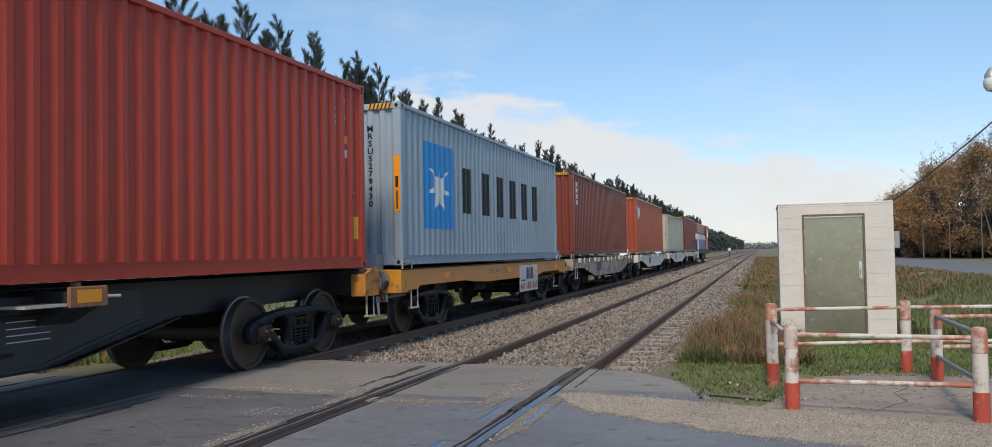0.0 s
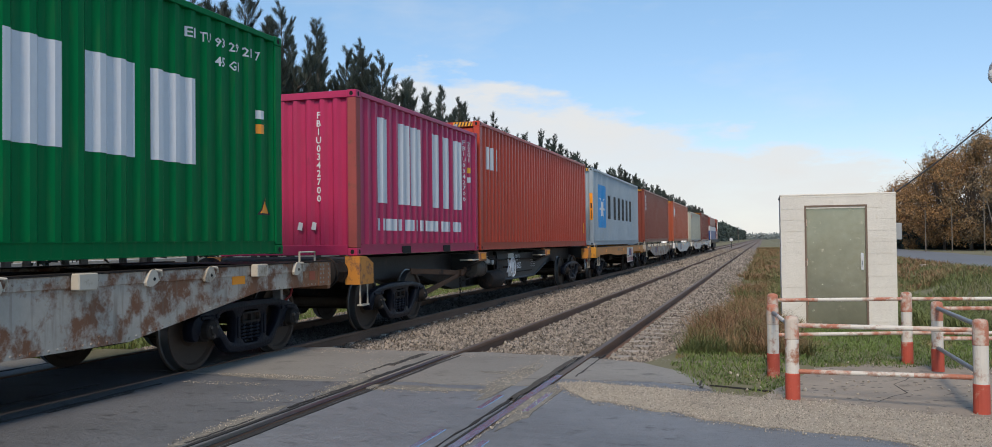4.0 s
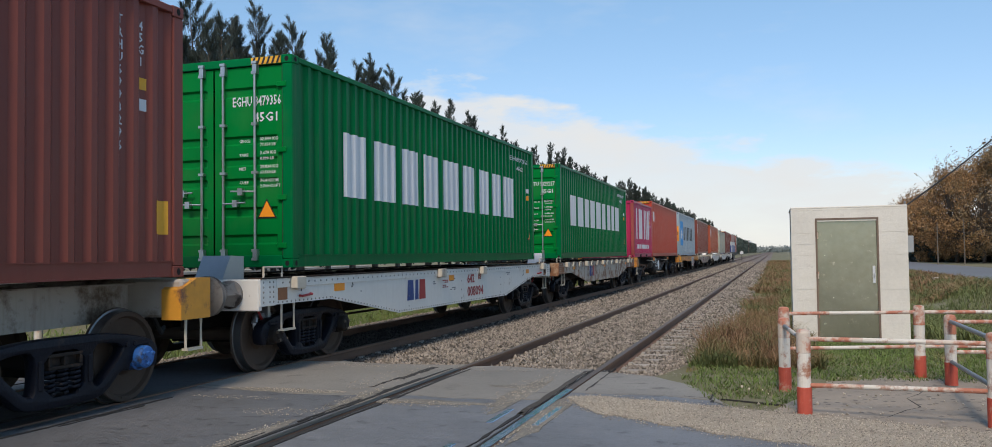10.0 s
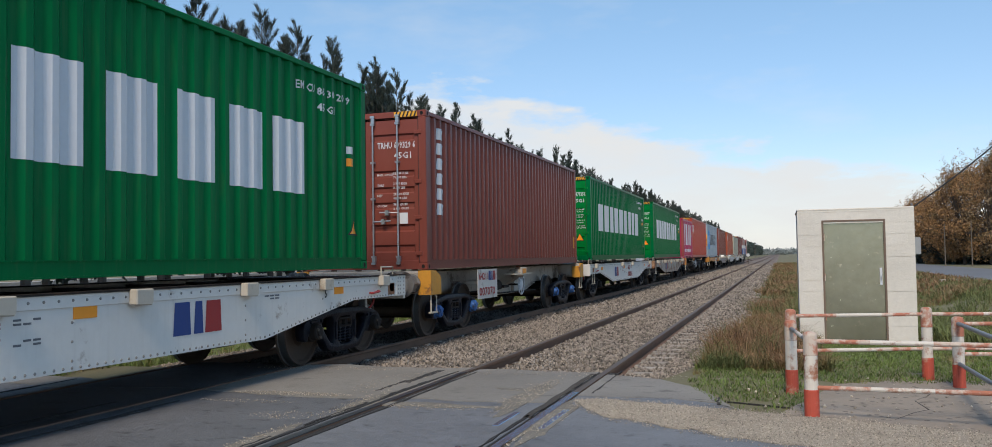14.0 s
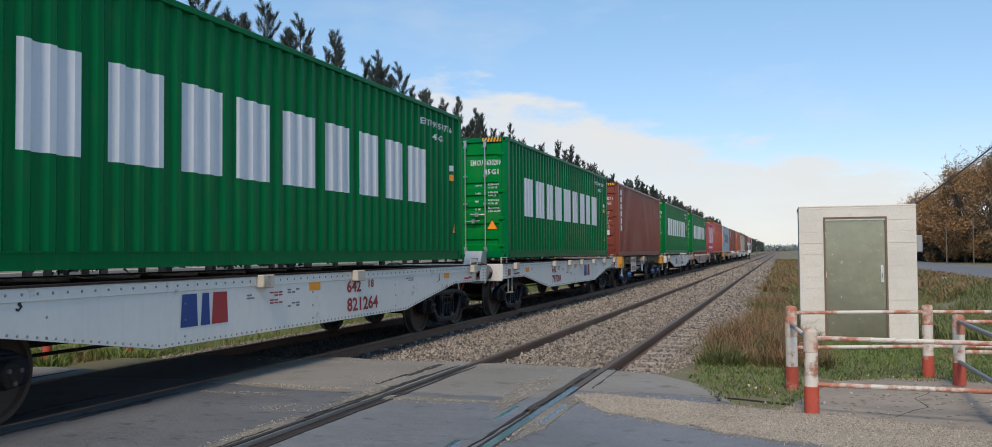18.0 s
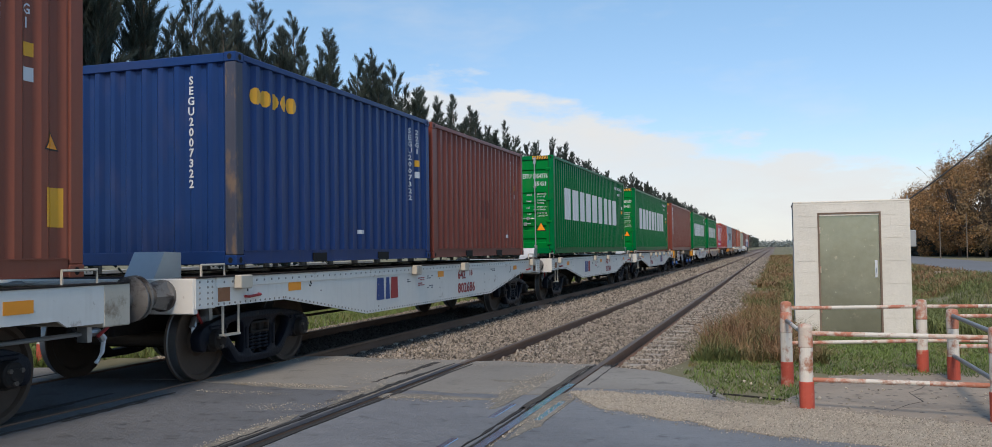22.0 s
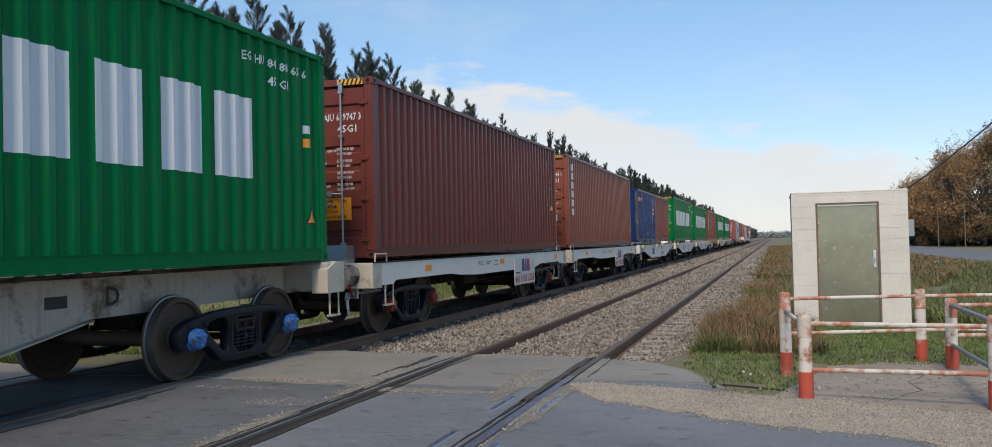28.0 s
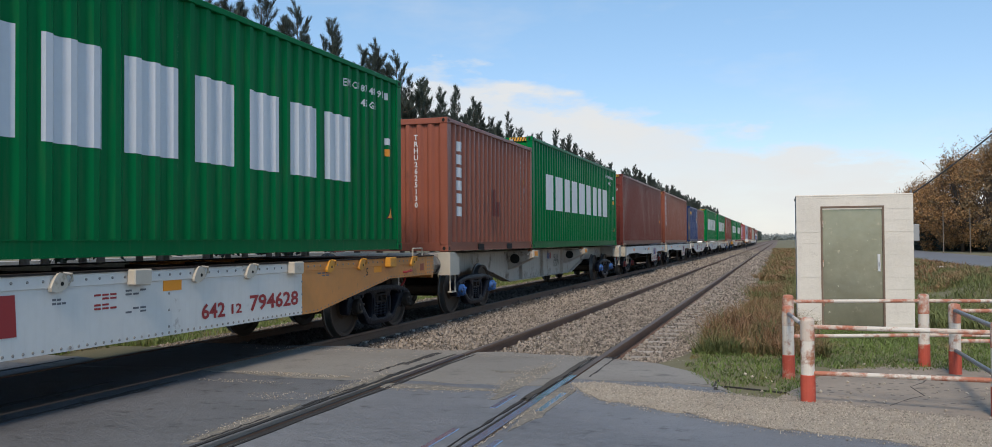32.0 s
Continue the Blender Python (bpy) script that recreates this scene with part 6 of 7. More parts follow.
        pl = part("side_plate", prism(B(), [(-0.7, 0.46), (2.9, 0.46), (4.3, 0.80), (4.3, 1.12), (-0.7, 1.12)], 0.88, 0.90), body, w, "black side plate")
        part("white_panel", box(B(), 0.90, 0.906, 0.27, 0.80, 0.86, 1.12), PLACARD, pl, "white painted panel")
        part("white_panel", box(B(), 0.90, 0.906, 0.27, 0.80, 0.52, 0.82), PLACARD, pl, "white painted panel")
        plane_text(pl, number[0], at_side(0.90, 0.92, 0.90), 0.52, 0.16, MARK_WHITE)
        plane_text(pl, number[1], at_side(0.88, 0.70, 0.90), 0.66, 0.17, MARK_WHITE)
        for k in range(4):
            part("table_line", box(B(), 0.90, 0.904, 2.55, 3.05, 0.72 + 0.06 * k, 0.728 + 0.06 * k), MARK_WHITE, pl)
    elif number:
        tm = MARK_WHITE if body == SILL_BLACK else MARK_BLACK
        plane_text(w, number[0], at_side(number[2], 0.86, 0.62), 0.5, 0.16, tm)
        plane_text(w, number[1], at_side(number[2], 0.64, 0.62), 0.62, 0.22, tm)
        operator_mark(w, number[2] - 0.78, 0.90, 0.18, 0.62)

    if H > 7 and body != SILL_BLACK:
        part("black_patch", box(B(), 0.62, 0.624, 4.69, 4.97, 0.90, 1.02), MARK_BLACK, w, "black painted patch")
        plane_text(w, "D", at_side(5.49, 0.88, 0.62), 0.2, 0.2, MARK_BLACK)
    if body == SILL_BLACK:
        part("brake_cylinder", lathe(B(), [(-2.96, 0.10), (-2.95, 0.17), (-2.90, 0.205), (-2.86, 0.205), (-2.85, 0.185), (-2.36, 0.185), (-2.35, 0.205), (-2.30, 0.205), (-2.22, 0.15), (-2.19, 0.06)], (0.95, 0, 0.83), "y", 22), DUSTY, w, "dusty rusty brake cylinder", smooth=True)
        part("push_rod", tube(B(), [(0.95, -3.62, 0.77), (0.95, -2.95, 0.83)], 0.03, 8), STEEL_DIRTY, w)
        part("air_tank", lathe(B(), [(-1.88, 0.08), (-1.84, 0.19), (-1.78, 0.22), (-0.92, 0.22), (-0.86, 0.19), (-0.82, 0.08)], (0.95, 0, 0.53), "y", 22), STEEL_DIRTY, w, "black air tank", smooth=True)
        for a, c2 in (((-6.4, 0.90), (-3.60, 0.77)), ((-5.6, 0.47), (-3.60, 0.75))):
            bm = B()
            hexa(bm, [(0.93, a[0], a[1] - 0.05), (0.96, a[0], a[1] - 0.05), (0.97, c2[0], c2[1] - 0.05), (0.94, c2[0], c2[1] - 0.05), (0.93, a[0], a[1] + 0.05), (0.96, a[0], a[1] + 0.05), (0.97, c2[0], c2[1] + 0.05), (0.94, c2[0], c2[1] + 0.05)])
            part("brake_beam", bm, RUST_DIM, w, "flat rusty brake rigging bar")
        part("lever_joint", box(box(B(), 0.90, 1.02, -3.72, -3.52, 0.70, 0.84, 0.02), 0.92, 0.99, -3.45, -3.3, 0.76, 0.88, 0.02), RUST_DIM, w, "rusty lever joint")
        bm = B()
        for k in range(6):
            ring = [(0.045 * math.cos(q * math.pi / 5), 0.03 * math.sin(q * math.pi / 5)) for q in range(11)]
            tube(bm, [((1.0 if k % 2 else 1.0 + b2 * 0.8), -3.78 + (b2 * 0.8 if k % 2 else 0.0), 0.68 - 0.06 * k + a) for a, b2 in ring], 0.009, 5)
        part("safety_chain", bm, STEEL_DIRTY, w, "hanging safety chain")
        part("gear_plate", box(B(), 0.85, 0.88, -2.2, -0.3, 0.86, 1.10), STEEL_DIRTY, w)
        for pts, r in (([(1.0, -2.2, 0.92), (1.05, -1.7, 1.02), (1.02, -0.9, 0.98), (1.0, 0.2, 0.98), (0.98, 3.2, 0.94)], 0.022), ([(1.0, -3.6, 0.60), (1.05, -2.0, 0.72), (1.02, -0.9, 0.76)], 0.018), ([(0.9, -2.25, 1.0), (1.08, -2.0, 1.05), (1.08, -1.6, 0.98), (1.0, -1.3, 0.75)], 0.03), ([(0.92, 0.9, 0.62), (0.92, 2.6, 0.62)], 0.016)):
            part("brake_pipe", tube(B(), pts, r, 7), STEEL_DIRTY, w)
        part("relay_valve", box(box(B(), 0.95, 1.08, -2.14, -1.86, 0.92, 1.06, 0.02), 0.98, 1.12, -1.8, -1.66, 0.88, 1.0, 0.02), GALV, w, "pale brake valve")
        part("locking_hook", tube(B(), [(1.1, -0.42, 0.98), (1.12, -0.38, 0.85), (1.11, -0.44, 0.74), (1.1, -0.5, 0.66)], 0.022, 6), MARK_WHITE, w, "white painted hook")
        part("lower_rail", tube(B(), [(0.90, -0.7, 0.46), (0.90, 2.9, 0.46), (0.90, 4.3, 0.78)], 0.03, 6), SILL_BLACK, w)
        hand_wheel(w, -0.18, 0.78, 1.16, MARK_WHITE)
    elif H < 7:
        for nm, pts, r, sg in (("brake_cylinder", [(0.82, -1.7, 0.80), (0.82, -0.9, 0.80)], 0.13, 14), ("brake_rod", [(0.85, -by + 1.2, 0.7), (0.95, -1.0, 0.72)], 0.025, 6), ("brake_pipe", [(0.75, -3.2, 0.5), (0.9, -1.8, 0.62), (0.8, 2.6, 0.55)], 0.02, 6)):
            part(nm, cached((nm, H), lambda: tube(B(), pts, r, sg), STEEL_DIRTY), None, w)
        for x1, y0, y1, z0, z1 in ((0.95, -0.75, -0.35, 0.72, 0.78), (1.1, -2.4, -2.3, 0.62, 0.68)):
            part("gear_bracket", cached(("gear_bracket", x1), lambda: box(B(), 0.62, x1, y0, y1, z0, z1), STEEL_DIRTY), None, w)
        hand_wheel(w, 0.0, 0.78, 1.16, MARK_WHITE)
    for y in (-by, by):
        bogie(w, y, 0.98, cap)
    MOVERS.append((w, TRAIN_X, cu, 0.0))
    return w


plate_wagon(80.05, SILL_WHITE, "white straight-silled container wagon behind the locomotive", ("642 11", "811307"))
riveted_wagon(66.33, SILL_WHITE, "white fish-bellied container wagon under a pale container")
riveted_wagon(50.86, SILL_WHITE, "white fish-bellied container wagon under a red container")
riveted_wagon(35.15, SILL_RUSTY, "rust-stained fish-bellied container wagon with many brackets", stops=True)
plate_wagon(20.36, SILL_ORANGE, "orange straight-silled container wagon under a grey container", ("642 11", "811365"), SILL_YELLOW)
skeleton_wagon(3.58, 9.35, SILL_BLACK, "black skeleton container wagon carrying a red and a magenta container", (-3.05, 3.1), 7.3, ("582 11", "316033", 1.05), end_mat=END_BLOCK)
riveted_wagon(-13.91, SILL_RUSTY, "white riveted wagon with peeling rusty paint", stops=True, end_mat=RUST_ORANGE, end_from=6.35)
riveted_wagon(-29.18, SILL_WHITE, "clean white riveted wagon with red numbers", ("642", "008094", "18"), num_y=0.35, front_step=True)
skeleton_wagon(-43.54, 6.28, SILL_BEIGE, "beige skeleton wagon with yellow end blocks", (-0.19,), 4.5, ("64211", "007070"), (-3.45, -2.15), cap=CAP_BLUE)
riveted_wagon(-58.14, SILL_WHITE, "white riveted wagon with large red numbers", ("642", "797084", "17"), num_y=-2.68, mark_y=1.33, lugs=(-6.2, -2.6, -0.8, 0.8, 2.6, 4.4, 6.2))
riveted_wagon(-73.48, SILL_WHITE, "white riveted wagon under a green container", ("642", "821264", "18"))
riveted_wagon(-88.96, SILL_WHITE, "white riveted wagon carrying two short containers", ("642", "802686", "18"))
plate_wagon(-103.57, SILL_WHITE, "white straight-silled wagon with a number board", ("64211", "905323"))
plate_wagon(-117.37, SILL_WHITE, "scuffed white wagon with red axle caps", ("642 11", "811356"), cap=CAP_RED)
skeleton_wagon(-134.17, 9.35, SILL_BEIGE, "long beige skeleton wagon with a deep spine", (-3.08, 3.08), 7.25, ("42 11", "17379", 1.45), end_mat=SILL_CREAM, cap=CAP_BLUE)
riveted_wagon(-151.58, SILL_WHITE, "white riveted wagon with orange ends", ("642", "794628", "12"), end_mat=SILL_ORANGE, bracket=SILL_CREAM, stops=True)

# ---- locomotive ----
loco = empty("locomotive", "blue, white and red diesel locomotive pulling the train", "locomotive")
part("frame", box(B(), -1.45, 1.45, -8.6, 8.6, 0.95, 1.35, 0.03), STEEL_DARK, loco)
part("hood", box(B(), -1.3, 1.3, -8.2, 4.6, 1.35, 2.42, 0.06), LOCO_BLUE, loco, "blue engine hood")
part("hood_band", box(B(), -1.31, 1.31, -8.22, 4.6, 2.42, 2.9, 0.03), LOCO_WHITE, loco, "white band")
part("hood_roof", box(B(), -1.28, 1.28, -8.1, 4.6, 2.9, 4.05, 0.14), LOCO_RED, loco, "dull red upper hood")
cab = part("cab", box(B(), -1.45, 1.45, 4.4, 7.0, 1.35, 4.0, 0.08), LOCO_RED, loco, "red cab")
for s in (-1, 1):
    part("cab_window", box(B(), *sorted((s * 1.45, s * 1.465)), 4.9, 6.5, 2.7, 3.5), GLASS_DARK, cab)
    part("rear_window", box(B(), s * 1.2 - 0.16, s * 1.2 + 0.16, 4.38, 4.395, 2.8, 3.5), GLASS_DARK, cab)
    part("walkway_rail", tube(B(), [(s * 1.4, -8.5, 1.35), (s * 1.4, -8.5, 2.4), (s * 1.4, 4.3, 2.4), (s * 1.4, 4.3, 1.35)], 0.02, 6), LOCO_WHITE, loco)
    part("end_rail", tube(B(), [(s * 1.35, -8.55, 1.3), (s * 1.35, -8.55, 2.35), (s * 0.5, -8.55, 2.35), (s * 0.5, -8.55, 1.3)], 0.025, 6), LOCO_WHITE, loco)
    part("end_grille", box(B(), *sorted((s * 0.25, s * 0.8)), -8.235, -8.2, 1.6, 2.3), DARK_GAP, loco)
    part("end_lamp", lathe(B(), [(-8.27, 0.10), (-8.2, 0.11)], (s * 0.35, 0, 3.25), "y", 14), LAMP_GLASS, loco)
part("nose", box(B(), -0.95, 0.95, 7.0, 8.4, 1.35, 2.7, 0.12), LOCO_BLUE, loco)
part("pilot_plate", box(B(), -1.4, 1.4, -8.75, -8.6, 0.55, 1.25, 0.02), LOCO_WHITE, loco, "white buffer beam")
part("fuel_tank", box(B(), -1.3, 1.3, -2.0, 2.0, 0.35, 0.95, 0.1), STEEL_DARK, loco)
for y in (-5.6, 5.6):
    g = part("bogie", cached(("loco_bogie",), lambda: box(box(B(), -1.12, -0.98, -2.2, 2.2, 0.35, 0.85, 0.03), 0.98, 1.12, -2.2, 2.2, 0.35, 0.85, 0.03), STEEL_DARK), None, loco)
    g.location.y = y
    for d in (-1.6, 0, 1.6):
        ws = part("wheelset", WHEELSET, None, g)
        ws.location = (0, d, R_WHEEL)
        WHEELS.append((ws, d))
buffers(loco, 8.75, 1.0, STEEL_DARK, -1)
MOVERS.append((loco, TRAIN_X, 95.7, 0.0))

# ---- hut ----
hut = empty("brick_hut", "small whitewashed block hut with a green steel door", "hut")
HY, HX0, HX1, HZ0, HZ1 = 16.6, 0.30, 2.21, -0.25, 2.20
DX0, DX1, DZ1 = 0.72, 1.735, 1.99
bm = B()
box(bm, HX0 + 0.01, DX0, HY + 0.006, HY + 1.7, HZ0, HZ1 - 0.02)
box(bm, DX1, HX1 - 0.01, HY + 0.006, HY + 1.7, HZ0, HZ1 - 0.02)
box(bm, DX0, DX1, HY + 0.006, HY + 1.7, DZ1, HZ1 - 0.02)
box(bm, DX0, DX1, HY + 0.25, HY + 1.7, HZ0, DZ1)
wall = part("wall", bm, JOINT, hut, "whitewashed block wall")
part("roof_slab", box(B(), HX0 - 0.005, HX1 + 0.005, HY + 0.006, HY + 1.75, HZ1 - 0.02, HZ1 + 0.015, 0.01), WHITEWASH, hut)
rnd = random.Random(5)
z = HZ0
row = 0
while z < HZ1 - 0.05:
    h = min(0.197, HZ1 - 0.022 - z)
    cuts = [HX0, HX1]
    x = HX0 + (0.2 if row % 2 else 0.4)
    while x < HX1 - 0.08:
        cuts.insert(-1, x)
        x += 0.4
    for a, c in zip(cuts, cuts[1:]):
        spans = [(a, c)]
        if z + h * 0.5 < DZ1:
            spans = [(a, min(c, DX0)), (max(a, DX1), c)]
        for p, q in spans:
            if q - p > 0.03:
                pr = rnd.uniform(0, 0.0015)
                part("block", box(B(), p + 0.0006, q - 0.0006, HY - pr, HY + 0.05, z + 0.0004, z + h - 0.0004, 0.0007), WHITEWASH, wall)
    z += 0.2
    row += 1
door = part("door", box(B(), DX0 + 0.012, DX1 - 0.012, HY + 0.035, HY + 0.075, -0.1, DZ1 - 0.015, 0.004), DOOR_GREEN, hut, "closed weathered green steel door")
fr = B()
box(fr, DX0 - 0.012, DX0 + 0.02, HY - 0.006, HY + 0.08, HZ0, DZ1 + 0.01)
box(fr, DX1 - 0.02, DX1 + 0.012, HY - 0.006, HY + 0.08, HZ0, DZ1 + 0.01)
box(fr, DX0 - 0.012, DX1 + 0.012, HY - 0.008, HY + 0.08, DZ1 - 0.015, DZ1 + 0.018)
part("door_frame", fr, FRAME_DARK, hut, "rusty steel door frame")
part("lock_plate", box(B(), DX1 - 0.10, DX1 - 0.055, HY + 0.022, HY + 0.036, 0.86, 1.16, 0.004), MARK_WHITE, door, "white lock plate")
part("handle", tube(B(), [(DX1 - 0.078, HY + 0.03, 1.02), (DX1 - 0.078, HY + 0.008, 1.02), (DX1 - 0.078, HY + 0.006, 0.95)], 0.010, 6), GALV, door)
part("kick_seam", box(B(), DX0 + 0.02, DX1 - 0.02, HY + 0.031, HY + 0.036, 0.40, 0.408), DOOR_GREEN, door)
for zz in (0.3, 1.0, 1.7):
    part("hinge", tube(B(), [(DX0 + 0.02, HY + 0.026, zz - 0.06), (DX0 + 0.02, HY + 0.026, zz + 0.06)], 0.014, 8), POST_RUST, door)
part("meter_box", box(B(), HX1, HX1 + 0.14, HY + 0.35, HY + 0.65, 1.38, 1.68, 0.012), LAMP_GREY, hut, "grey meter box on the side wall")
part("meter_pipe", tube(B(), [(HX1 + 0.03, HY + 0.5, 1.68), (HX1 + 0.03, HY + 0.5, 2.3)], 0.018, 6), PIPE_GREY, hut)


# ---- red and white pedestrian barrier ----
def barrier_post(parent, x, y, h, z0=-0.03, r=0.061):
    a = part("post", lathe(B(), [(z0 - 0.1, r), (0.22, r * 0.99), (0.225, r * 0.97), (h * 0.76, r * 0.96), (h * 0.77, r * 0.97), (h - 0.03, r * 0.95), (h - 0.008, r * 0.84), (h, r * 0.5)], (x, y, 0), "z", 18), POST_WHITE, parent, "chipped white round post")
    part("foot_band", lathe(B(), [(z0 - 0.1, r + 0.003), (0.225, r + 0.003), (0.23, r)], (x, y, 0), "z", 18), POST_RED, a, "red painted foot")
    part("head_band", lathe(B(), [(h * 0.72, r * 0.97), (h * 0.725, r + 0.001), (h - 0.028, r * 0.96 + 0.002), (h - 0.006, r * 0.85), (h + 0.003, r * 0.4)], (x, y, 0), "z", 18), POST_RUST, a, "faded rusty red head")


def barrier_rail(parent, p, q, r=0.021, mats=None, piece=0.52):
    p, q = Vector(p), Vector(q)
    n = max(1, round((q - p).length / piece))
    mats = mats or (POST_RUST, POST_WHITE)
    for i in range(n):
        a, c = p.lerp(q, i / n), p.lerp(q, (i + 1) / n)
        part("rail_length", tube(B(), [a, c], r, 10), mats[i % len(mats)], parent)


def barrier(label, posts, rails):
    e = empty("barrier", label, "barrier", "pedestrian barriers")
    for x, y, h in posts:
        barrier_post(e, x, y, h)
    for p, q, *m in rails:
        barrier_rail(e, p, q, *m)
    return e


PA, PB, PB1, PC, PD, PE = (0.23, 8.31), (0.08, 9.68), (0.09, 10.55), (1.56, 11.05), (1.77, 10.42), (1.68, 8.02)
GREYS = (PIPE_GREY,)
barrier("red and white tubular footway barrier with peeling paint", [(*PA, 0.737), (*PB, 0.74), (*PE, 0.755), (*PD, 0.735)],
        [((*PA, 0.655), (*PE, 0.665)), ((*PA, 0.245), (*PE, 0.28)), ((*PA, 0.64), (*PB, 0.66), 0.02, (PIPE_GREY, POST_WHITE)),
         ((*PD, 0.665), (*PE, 0.70), 0.021, GREYS), ((*PD, 0.24), (*PE, 0.31), 0.021, GREYS)])
barrier("red and white barrier in front of the hut", [(*PB1, 0.80), (*PC, 0.797), (3.35, 11.35, 0.80)],
        [((*PB1, 0.725), (*PC, 0.72)), ((*PB1, 0.33), (*PC, 0.33)), ((*PC, 0.72), (3.35, 11.35, 0.72)), ((*PC, 0.33), (3.35, 11.35, 0.33))])
barrier("red and white barrier beside the concrete footpath", [(3.5, 10.75, 0.74)],
        [((*PD, 0.66), (3.5, 10.75, 0.66)), ((*PD, 0.34), (3.5, 10.75, 0.34))])
barrier("red and white barrier beyond the train", [(-9.75, 9.75, 0.75), (-9.95, 11.6, 0.75), (-9.9, 8.0, 0.75)],
        [((-9.9, 8.0, 0.66), (-9.75, 9.75, 0.66)), ((-9.75, 9.75, 0.66), (-9.95, 11.6, 0.66)), ((-9.75, 9.75, 0.3), (-9.95, 11.6, 0.3))])

# ---- poles, lamp and cable ----
lamp = empty("street_lamp", "grey street lamp with a milky glass bowl", "street lamp")
LPX, LPY = 5.3, 19.05
part("pole", tube(B(), [(LPX, LPY, -0.5), (LPX, LPY, 5.0)], 0.085, 12, 0.06), POLE, lamp)
part("arm", tube(B(), [(LPX, LPY, 4.75), (LPX - 0.5, LPY - 0.15, 4.85), (LPX - 0.98, LPY - 0.35, 4.74)], 0.022, 8), LAMP_GREY, lamp)
head = part("lamp_head", lathe(B(), [(4.58, 0.125), (4.66, 0.11), (4.74, 0.06), (4.78, 0.03)], (LPX - 1.02, LPY - 0.37, 0), "z", 18), LAMP_GREY, lamp, "grey lamp cap", smooth=True)
part("lamp_bowl", lathe(B(), [(4.32, 0.02), (4.34, 0.085), (4.42, 0.135), (4.52, 0.14), (4.58, 0.122)], (LPX - 1.02, LPY - 0.37, 0), "z", 18), LAMP_GLASS, head, "milky glass bowl", smooth=True)


def sagging(a, c, sag, n=14):
    a, c = Vector(a), Vector(c)
    return [a.lerp(c, i / n) - Vector((0, 0, sag * 4 * (i / n) * (1 - i / n))) for i in range(n + 1)]


tagged(part("service_cable", tube(B(), sagging((HX1 + 0.02, HY + 0.1, 2.22), (LPX, LPY, 4.7), 0.10), 0.014, 6), WIRE), "black service cable from the lamp pole to the hut", "cable")
for x, y, h, lean in ((15.6, 97.0, 4.1, 0.0), (18.0, 97.0, 4.4, 0.0), (19.6, 91.0, 5.0, 0.0), (19.2, 84.0, 4.6, -0.9)):
    tagged(part("roadside_pole", tube(B(), [(x, y, -0.5), (x + lean * 0.5, y, h * 0.5), (x + lean, y, h)], 0.055, 8, 0.04), POLE), "thin pale pole beside the road", "pole", "roadside poles")

# point indicator and signal along the line
sg = empty("point_indicator", "white disc indicator on a short post between the tracks", "signal")
part("post", tube(B(), [(-5.05, 150, -0.25), (-5.05, 150, 1.2)], 0.05, 8), WIRE, sg)
part("disc", lathe(B(), [(-0.03, 0.27), (0.03, 0.27)], (-5.05, 149.95, 1.25), "y", 18), MARK_WHITE, sg)
sg = empty("signal_post", "distant railway signal post with an arm", "signal")
part("post", tube(B(), [(-11.0, 420, -0.3), (-11.0, 420, 6.5)], 0.12, 8), POLE, sg)
part("arm", box(B(), -11.1, -9.4, 419.9, 420.1, 5.6, 6.1), MARK_WHITE, sg)
part("signal_box", box(B(), -11.4, -10.6, 419.8, 420.2, 3.4, 4.6), WIRE, sg)

# pale low wall beyond the trees, seen under the containers
tagged(part("low_wall", box(B(), -36.3, -36.0, -5, 75, -0.4, 0.62, 0.02), PALE_WALL), "low pale plastered wall beyond the trees", "wall", kind="structure")
# rubble and a stone by the side road
for k, (x, y) in enumerate(((8.0, 50.0), (8.5, 50.4), (8.9, 50.1), (9.3, 50.3))):
    r2 = random.Random(k)
    tagged(part("concrete_rubble", box(B(), x - 0.16 - 0.1 * r2.random(), x + 0.16, y - 0.15, y + 0.2, -0.4, -0.06 + 0.06 * r2.random(), 0.03), SLEEPER), "broken pale concrete piece in the grass", "rubble", "rubble by the road")

# ---- trees ----
def leaf_strips(base, direction, length, width, rng):
    """Quads: thin tapered strips from base points along directions."""
    n = len(base)
    side = np.cross(direction, rng.normal(size=(n, 3)))
    side /= np.linalg.norm(side, axis=1, keepdims=True) + 1e-9
    tip = base + direction * length[:, None]
    w = width[:, None]
    v = np.stack([base - side * w * 0.5, base + side * w * 0.5, tip + side * w * 0.18, tip - side * w * 0.18], 1).reshape(-1, 3)
    return v, np.arange(4 * n).reshape(n, 4)


